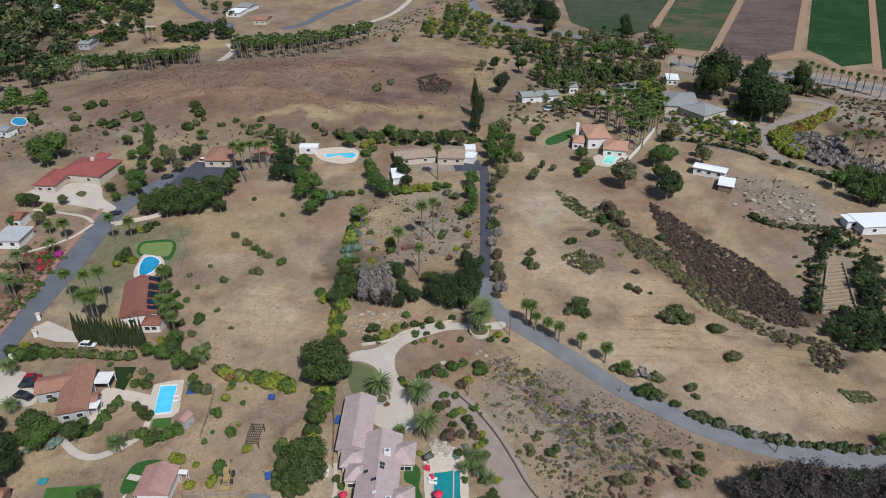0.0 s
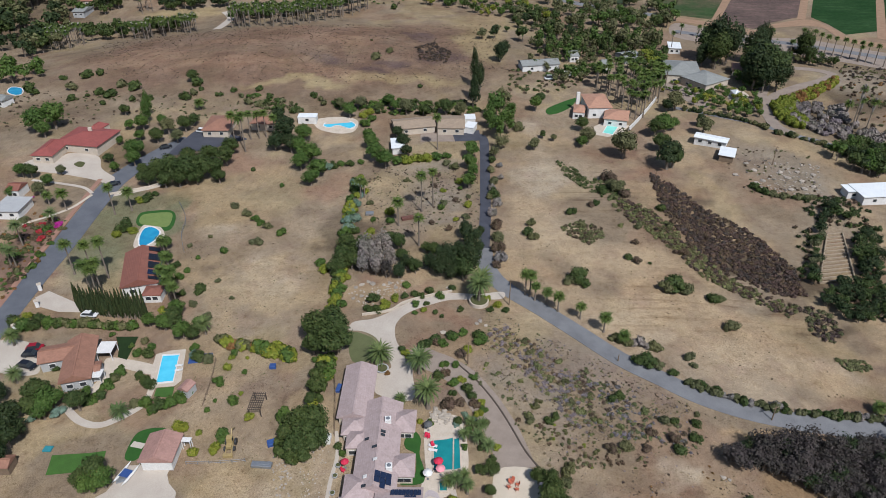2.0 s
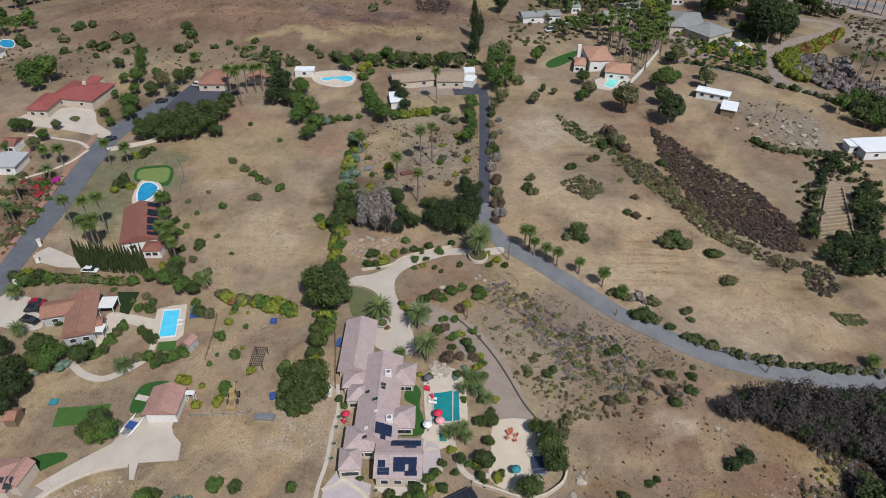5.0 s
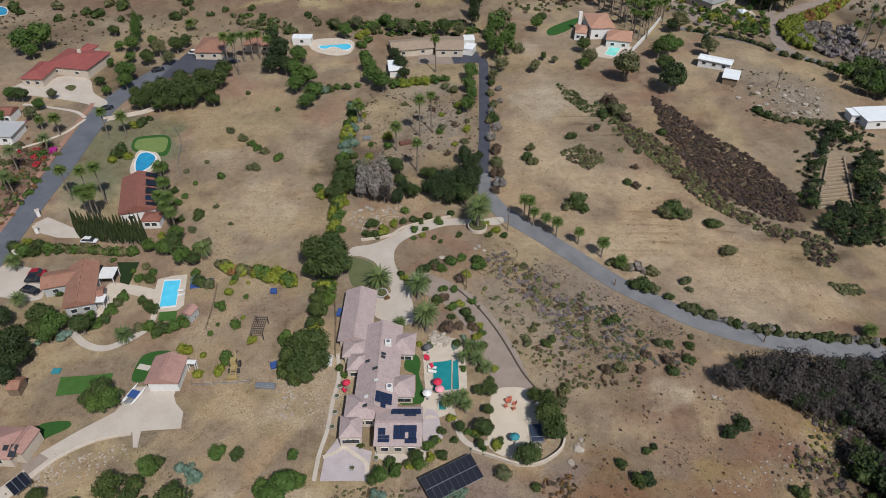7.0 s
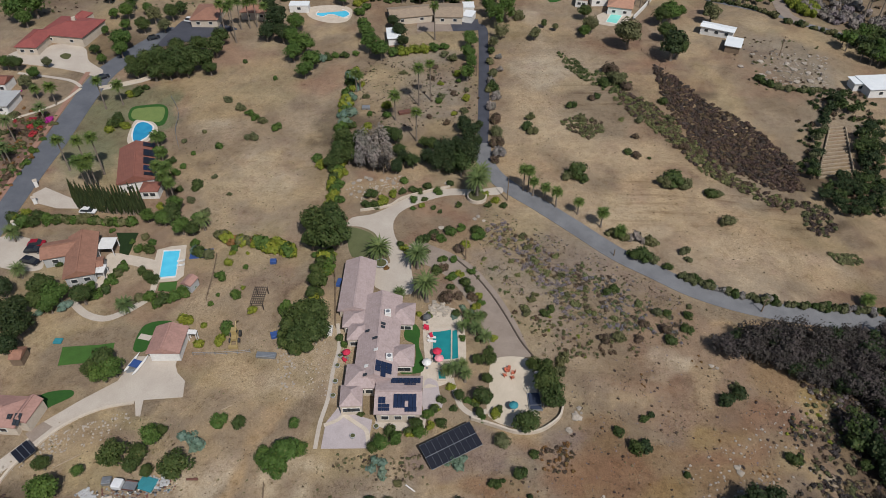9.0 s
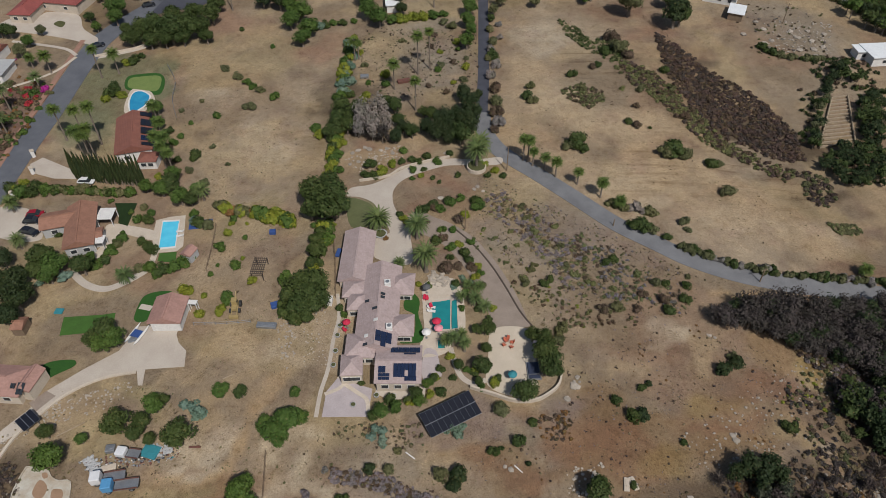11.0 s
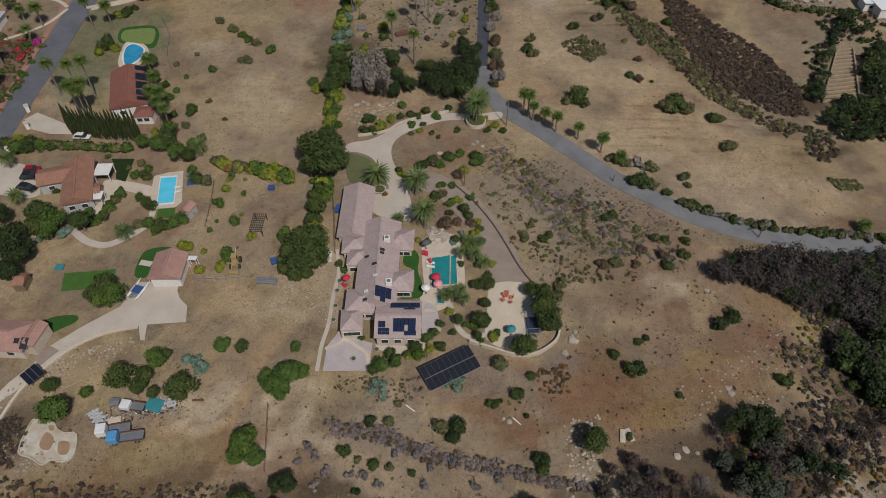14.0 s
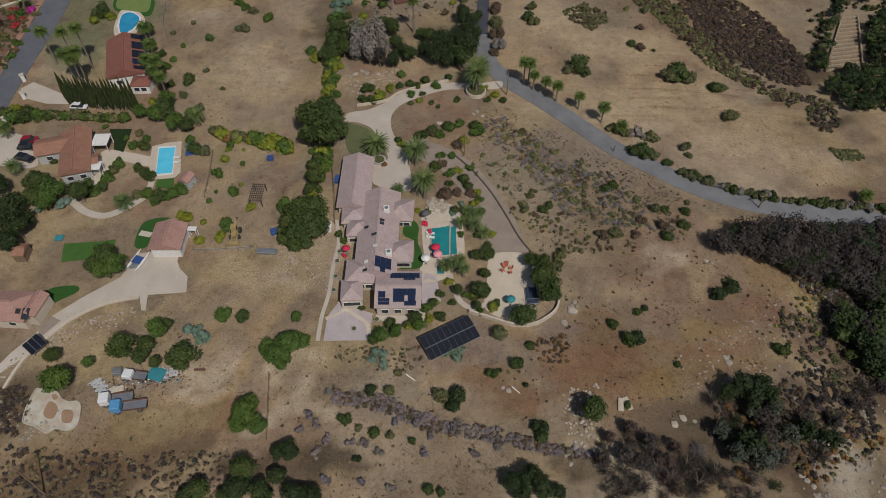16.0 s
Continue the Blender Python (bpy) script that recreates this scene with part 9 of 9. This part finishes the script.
# ---- walls, fences, poles ----
ribbon("garden_wall", [(5.6, 78.0), (10.0, 76.4), (14.3, 74.9), (18.2, 75.1), (21.1, 76.7), (23.0, 78.6), (23.9, 81.3)], 0.4, STUCCO, 0.9, "curved pale stone garden wall", "wall", 5, 1.1, "")
ribbon("garden_path", [(1.9, 87.5), (2.9, 83.3), (4.0, 80.6), (6.2, 79.0), (8.8, 79.8)], 1.1, CONCRETE, 0.08, "pale winding garden path", "path")
ribbon("retaining_wall", [(-21.0, 141.7), (-13.8, 143.5), (-10.3, 147.0), (-3.6, 150.1), (2.5, 152.2)], 0.35, STUCCO, 0.7, "low pale wall along the drive", "wall", 5, 0.9, "")
ribbon("garden_wall", [(75.3, 261.4), (81.4, 271.3), (88.7, 284.1), (94.8, 295.2)], 0.4, WHITE, 1.6, "white villa garden wall", "wall", 4, 1.8, "")
ribbon("garden_wall", [(-112.9, 206.7), (-107.1, 209.4), (-100.7, 213.0), (-97.6, 216.4)], 0.3, STUCCO, 0.8, "low pale wall along a side drive", "wall", 4, 1.0, "")
ribbon("track_kerb", [(3.0, 123.2), (7.6, 117.3), (11.5, 110.4), (14.3, 103.9), (16.9, 97.1), (19.2, 93.0)], 0.35, DARK_LINE, 0.2, "dark timber edging of the gravel track", "edging", 4, 0.3, "")
ribbon("drive_kerb", [(-81.3, 61.6), (-79.4, 68.4), (-76.6, 72.9), (-72.6, 77.7), (-66.9, 81.1), (-60.8, 82.4)], 0.5, STUCCO, 0.35, "rough stone edge of the concrete drive", "wall", 4, 0.5, "")
x, y = (9.6, 147.0)
ring = thing("planter", x, y, 0, "round white walled planter under palms", "planter")
part("wall", tube([(0, 0, -0.3), (0, 0, 1.1)], [2.6, 2.6], 24), STUCCO, ring)
part("soil", tube([(0, 0, 1.0), (0, 0, 1.14)], [2.3, 2.3], 24), LITTER_MAT, ring)


def fence(pts, label, tall=1.5, step=2.4, material=WOOD, rails=2):
    line = smooth_line(pts, False, 6)
    x, y = line[0].x, line[0].y
    top = thing("fence", x, y, 0, label, "fence")
    base = top.location
    posts = along(pts, step, 1.0, 0.0)
    data = mesh_of("post", box(0, 0, -0.3, 0.1, 0.1, tall + 0.3), material)
    for p, q, _ in posts:
        part("post", data, material, top).location = on_ground(p, q) - base
    for k in range(rails):
        z = tall * (k + 1) / rails - 0.1
        part("rail", tube([on_ground(p, q, z) - base for p, q, _ in posts], [0.04] * len(posts), 4), material, top)


fence([(-31.9, 64.8), (-31.5, 60.9), (-31.1, 56.6), (-30.7, 51.5)], "thin wire fence down the slope", 1.3, 2.6, WOOD)
fence([(-53.2, 109.9), (-53.6, 118.1), (-54.4, 125.1)], "low brown fence across the yard", 1.0, 2.0, WOOD)
fence([(-52.1, 94.1), (-47.4, 94.1), (-42.7, 94.3), (-38.1, 94.8)], "low grey rail fence across the yard", 1.0, 2.2, METAL)
fence([(72.5, 234.3), (76.2, 222.8), (80.6, 210.0), (84.3, 197.1), (90.6, 188.1), (94.9, 175.3)], "old wire fence along the bank", 1.2, 4.0, WOOD)
fence([(-29.7, 238.3), (-30.4, 252.9), (-31.2, 265.7)], "wire fence along the lot line", 1.4, 4.0, WOOD)
fence([(-77.1, 173.0), (-80.8, 182.4), (-82.6, 192.6), (-88.3, 203.4)], "low garden fence by the putting green", 1.0, 3.0, METAL)
fence([(-25.7, 122.7), (-24.0, 111.8), (-22.8, 100.8)], "low fence beside the house yard", 1.5, 2.2, WOOD)


def pole(x, y, tall, label, arm=0.0, turn=0.0, material=WOOD):
    top = thing("utility_pole" if arm >= 0 else "street_lamp", x, y, turn, label, "pole")
    part("pole", tube([(0, 0, -0.4), (0, 0, tall * 0.5), (0, 0, tall)], [0.16, 0.13, 0.1], 8), material, top)
    if arm > 0:
        part("crossarm", box(0, 0, tall - 0.7, arm, 0.12, 0.14), WOOD, top)
        for k in (-0.42, 0, 0.42):
            part("insulator", tube([(k * arm, 0, tall - 0.56), (k * arm, 0, tall - 0.36)], [0.06, 0.04], 6), STUCCO, top)
    elif arm < 0:
        part("arm", tube([(0, 0, tall - 0.2), (-arm * 0.5, 0, tall + 0.1), (-arm, 0, tall + 0.1)], [0.05, 0.05, 0.04], 6), METAL, top)
        part("lamp_head", box(-arm, 0, tall, 0.6, 0.25, 0.12, 0, 0.03), METAL, top)


for (x, y, tall), label, arm, turn in (([(17.6, 146.2, 7.5)][0], "dark wooden pole beside the lane", 0, 0), ([(72.2, 107.1, 4.4)][0], "dark pole with a crossarm by the road", 1.6, 20),
                                       ([(-67.7, 44.0, 12.0)][0], "wooden utility pole with crossarms on the slope", 2.4, 35), ([(12.3, 216.4, 8.8)][0], "white-tipped pole beside the driveway", 0, 0),
                                       ([(41.9, 124.5, 2.1)][0], "short post beside the lane", 0, 0), ([(119.6, 227.9, 7.4)][0], "wooden utility pole on the dry slope", 1.8, 10),
                                       ([(132.7, 274.8, 6.6)][0], "dark pole by the curved drive", 0, 0), ([(5.9, 122.8, 6.7)][0], "slim dark pole in the garden", 0, 0)):
    pole(x, y, tall, label, arm, turn)
for x, y in ((-108.1, 146.9), (-110.9, 154.3), (-108.8, 136.8)):
    gate = thing("gate_pillar", x, y, 30, "white stucco gate pillar with a cap", "gate pillar", "gate pillars")
    part("pillar", box(0, 0, -0.2, 0.9, 0.9, 2.2, 0, 0.03), WHITE, gate)
    part("cap", box(0, 0, 2.0, 1.15, 1.15, 0.18, 0, 0.04), STUCCO, gate)


# ---- stones, scrap and steps ----
def stone_mesh(seed):
    rs = random.Random(seed)
    bm = bmesh.new()
    bmesh.ops.create_icosphere(bm, subdivisions=1, radius=1.0)
    for v in bm.verts:
        v.co *= rs.uniform(0.7, 1.15)
        v.co.z = v.co.z * 0.6 + 0.25
    return mesh_of("stone", bm, STONE)


STONES = [stone_mesh(k) for k in range(5)]


def boulders(spots, label="pale weathered boulder on dry earth", group="boulders"):
    for x, y, r in spots:
        r = min(r, 1.2)
        ob = new("boulder", STONES[chance.randrange(5)])
        ob.matrix_world = Matrix.Translation(on_ground(x, y, -0.1 * r)) @ pose(0, 0, 0, 0, 0, chance.uniform(0, 360)) @ Matrix.Diagonal((r * chance.uniform(0.8, 1.4), r, r * 0.8, 1))
        tagged(ob, label, "boulder", group)


def gravel(name, spots, label, material=STONE):
    verts, faces, n = [], [], 0
    for x, y, r in spots:
        me = STONES[chance.randrange(5)]
        v = np.empty(len(me.vertices) * 3)
        me.vertices.foreach_get("co", v)
        a = chance.uniform(0, math.tau)
        v = v.reshape(-1, 3) * r
        v = np.stack([v[:, 0] * math.cos(a) - v[:, 1] * math.sin(a), v[:, 0] * math.sin(a) + v[:, 1] * math.cos(a), v[:, 2]], 1)
        verts.append(v + np.array([x, y, float(height(x, y)) - 0.1 * r]))
        faces += [tuple(i + n for i in p.vertices) for p in me.polygons]
        n += len(v)
    return tagged(new(name, raw_mesh(name, np.concatenate(verts), faces, material)), label, "stones", "", "stuff")


boulders([(25.7, 78.1, 0.7), (24.3, 75.9, 0.6), (26.9, 80.4, 0.6), (27.2, 79.4, 0.4), (26.1, 79.5, 0.4)])
boulders([(26.0, 78.8, 0.9), (26.6, 78.2, 0.7), (24.3, 75.5, 0.7), (54.5, 67.1, 0.7), (54.3, 68.1, 0.6), (12.3, 61.1, 0.7),
    (11.3, 61.7, 0.5), (23.3, 50.3, 0.8), (21.7, 48.8, 0.6), (26.6, 52.3, 0.6), (27.1, 59.9, 0.7), (23.7, 56.7, 0.5),
    (22.0, 47.3, 0.6), (41.4, 54.3, 0.8), (43.2, 55.5, 0.7), (45.1, 55.0, 0.5), (54.9, 68.4, 0.4), (62.9, 41.5, 0.7),
    (62.0, 44.4, 0.7), (61.4, 45.4, 0.6), (62.7, 43.5, 0.6), (74.7, 57.8, 0.8), (79.9, 80.5, 0.8), (80.4, 93.0, 0.6),
    (56.2, 91.4, 0.6), (57.3, 90.8, 0.5)], "pale boulder on the lower slope")
boulders([(1.7, 154.1, 1.0), (0.1, 134.4, 0.9), (8.7, 138.0, 0.7), (9.5, 139.1, 0.8), (10.9, 137.3, 0.7), (-22.4, 155.7, 1.0), (-20.7, 157.2, 0.8), (-23.9, 154.5, 0.8), (-19.4, 156.2, 1.0), (-16.2, 155.7, 0.8), (-13.0, 154.3, 0.8), (-14.7, 156.6, 0.8), (-21.9, 150.4, 0.8), (-24.1, 149.3, 0.6), (125.8, 216.4, 2.1)] + [(128.2, 212.9, 1.8), (119.7, 211.1, 1.8), (120.4, 222.5, 1.6), (121.8, 218.7, 1.6), (112.2, 217.0, 1.6), (111.9, 224.2, 1.3), (109.7, 215.3, 1.3), (124.0, 207.6, 1.5), (114.6, 205.8, 1.5), (103.9, 221.3, 1.3), (110.6, 229.0, 1.3), (126.5, 222.7, 1.3), (131.4, 220.8, 1.3), (124.6, 211.3, 1.5)], "pale boulder among dry shrubs")
gravel("loose_stones", scattered([(-77.1, 74.4), (-71.2, 76.9), (-62.2, 80.7), (-59.3, 78.0), (-63.8, 74.3), (-70.8, 71.9), (-80.1, 67.2), (-81.7, 62.7),
    (-82.9, 66.1)], 210, 0.08, 0.3), "pale loose stones on the bank below the drive")
gravel("loose_stones", scattered([(22.2, 61.2), (29.1, 62.4), (27.6, 52.5), (31.1, 49.4), (25.8, 46.4), (21.8, 53.6)], 130, 0.12, 0.4), "pale loose stones on the lower slope")
gravel("loose_stones", scattered([(43.8, 67.1), (58.7, 77.7), (80.9, 90.4), (83.6, 79.8), (69.7, 68.2), (47.9, 57.9)], 200, 0.1, 0.35), "pale loose stones on the lower slope")
gravel("loose_stones", scattered([(64.8, 60.7), (85.1, 62.6), (75.2, 42.0), (60.1, 41.4)], 170, 0.12, 0.45), "pale loose stones in the dry wash")
gravel("loose_stones", scattered([(-81.7, 62.7), (-67.1, 55.2), (-72.2, 52.3), (-79.2, 55.3)], 70, 0.12, 0.35), "pale loose stones by the pond hollow")
gravel("loose_stones", scattered([(-26.0, 152.4), (-10.1, 158.3), (-9.1, 153.6), (-21.3, 144.6)], 110, 0.12, 0.4), "pale loose stones above the drive")
gravel("loose_stones", scattered([(113.2, 230.1), (137.1, 227.9), (127.2, 203.5), (109.4, 209.0)], 190, 0.15, 0.55), "grey boulders strewn on the slope")
gravel("loose_stones", scattered([(-35.2, 98.7), (-31.8, 100.2), (-29.5, 85.7), (-31.1, 81.8), (-33.4, 88.5)], 90, 0.1, 0.35), "pale rubble along the lot line")
gravel("loose_stones", scattered([(-29.9, 103.3), (-23.3, 100.0), (-23.0, 83.0), (-27.5, 83.0)], 90, 0.08, 0.25), "pale rubble beside the house")
gravel("pool_rocks", scattered([(-3.0, 107.1), (-0.1, 109.7), (1.7, 109.3), (2.2, 105.4), (0.2, 103.7), (-2.3, 104.2)], 60, 0.2, 0.7), "pale rocks of the pool's waterfall", STONE)
gravel("scrap_heap", scattered([(-65.3, 63.9), (-63.5, 65.0), (-61.6, 62.8), (-60.6, 61.2), (-63.5, 62.0)], 130, 0.15, 0.4), "heap of grey scrap and rubble", GREY_WALL)
gravel("scrap_heap", scattered([(-55.0, 66.6), (-51.0, 67.1), (-48.7, 65.9), (-50.5, 64.8), (-53.6, 64.3)], 90, 0.15, 0.45), "heap of mixed scrap", GREY_WALL)
for m, n in ((WHITE, 26), (METAL, 110), (RUST_METAL, 70), (TEAL_CLOTH, 12), (DARK_METAL, 60)):
    gravel("scrap_pieces", scattered([(-65.9, 63.7), (-60.9, 64.7), (-59.6, 65.6), (-47.6, 66.5), (-48.2, 64.0), (-56.2, 62.5), (-63.2, 61.5)], n, 0.07, 0.28), "strewn scrap metal, boards and tins", m)
for (x, y), w, d, h, m, label in (((-53.2, 65.4), 3.2, 2.6, 0.5, TEAL_CLOTH, "teal tarpaulin over scrap"), ((-60.6, 65.9), 1.7, 1.5, 0.9, METAL, "grey metal crate in the scrap yard"), ((-59.9, 62.4), 2.6, 1.2, 0.6, STUCCO, "pale board stack beside trucks"), ((-45.3, 66.2), 2.2, 0.4, 0.3, RUST_METAL, "rusty red beam on the ground"), ((-36.6, 93.5), 4.2, 1.4, 0.7, METAL, "grey metal scrap by the trees"), ((-35.6, 99.0), 2.0, 1.6, 0.8, BLUE_CLOTH, "blue and white tarpaulin bundle"), ((-40.1, 122.0), 1.5, 1.2, 1.0, BLUE_CLOTH, "blue garden play set"), ((32.4, 58.2), 1.0, 2.6, 0.4, STUCCO, "pale stacked pallet on the slope"), ((33.7, 58.4), 1.0, 2.6, 0.4, STUCCO, "pale stacked pallet on the slope"), ((-63.8, 90.7), 2.4, 1.6, 0.3, METAL, "grey trailer frame by the garage"), ((-24.0, 99.7), 1.2, 2.2, 1.2, WHITE, "white box van body by the fence"), ((-23.6, 114.5), 1.0, 2.4, 0.7, BLUE_CLOTH, "blue bins along the house wall"), ((-82.4, 98.5), 1.8, 1.5, 0.4, TEAL_CLOTH, "blue pond liner basin"), ((-23.8, 195.6), 2.6, 1.6, 0.9, METAL, "grey trough in the palm orchard"), ((-11.3, 192.6), 4.0, 1.6, 0.9, RUST_METAL, "rusty brown machine in the palm orchard"), ((-58.4, 125.8), 5.5, 3.0, 0.25, BLUE_CLOTH, "blue shade net over a garden bed")):
    ob = thing("tarpaulin" if "tarp" in label or "net" in label else "crate", x, y, chance.uniform(-20, 20), label, "scrap")
    part("bulk", box(0, 0, -0.05, w, d, h, 0, min(h, 0.4) * 0.3), m, ob)
    part("top_board", box(0.1 * w, 0.08 * d, h - 0.07, w * 0.6, d * 0.5, 0.1, 12, 0.02), m, ob)

for (a, b), m, label in zip([[(-6.5, 64.6), (-4.8, 63.3)], [(-71.6, 68.6), (-67.3, 71.4)], [(-43.1, 80.5), (-41.2, 81.6)], [(13.0, 61.9), (14.4, 60.5)]], (WHITE, PALE_WOOD, PALE_WOOD, WHITE), ("white pipe lying on dry ground", "bleached dead branch on the bank", "cut pale timber on bare earth", "pale plank lying on stony ground")):
    top = thing("fallen_pole", *a, 0, label, "pole", "", 0.0)
    ends = [on_ground(a[0] + (b[0] - a[0]) * k / 4, a[1] + (b[1] - a[1]) * k / 4, 0.12) - top.location for k in range(5)]
    part("shaft", tube(ends, [0.13, 0.12, 0.12, 0.11, 0.09], 7), m, top)

# timber-edged terraces on the slope
steps = thing("garden_terraces", *(116.7, 171.8), 0, "timber-edged garden terraces stepping up the slope", "terraces")
LEFT_EDGE, RIGHT_EDGE = [(106.6, 159.2), (119.4, 183.2)], [(117.1, 160.8), (124.5, 184.0)]
for k in range(14):
    a = Vector(LEFT_EDGE[0]).lerp(Vector(LEFT_EDGE[1]), k / 13)
    b = Vector(RIGHT_EDGE[0]).lerp(Vector(RIGHT_EDGE[1]), k / 13)
    c = (a + b) / 2
    m = Matrix.Translation(on_ground(c.x, c.y) - steps.location)
    part("timber", box(0, 0, -0.2, (b - a).length, 0.4, 0.75, math.degrees(math.atan2(b.y - a.y, b.x - a.x)), 0.04), PALE_WOOD, steps).matrix_basis = m
for low, high in (LEFT_EDGE, RIGHT_EDGE):
    run = [on_ground(*Vector(low).lerp(Vector(high), k / 6), 0.5) - steps.location for k in range(7)]
    part("side_beam", tube(run, [0.24] * 7, 6), PALE_WOOD, steps)
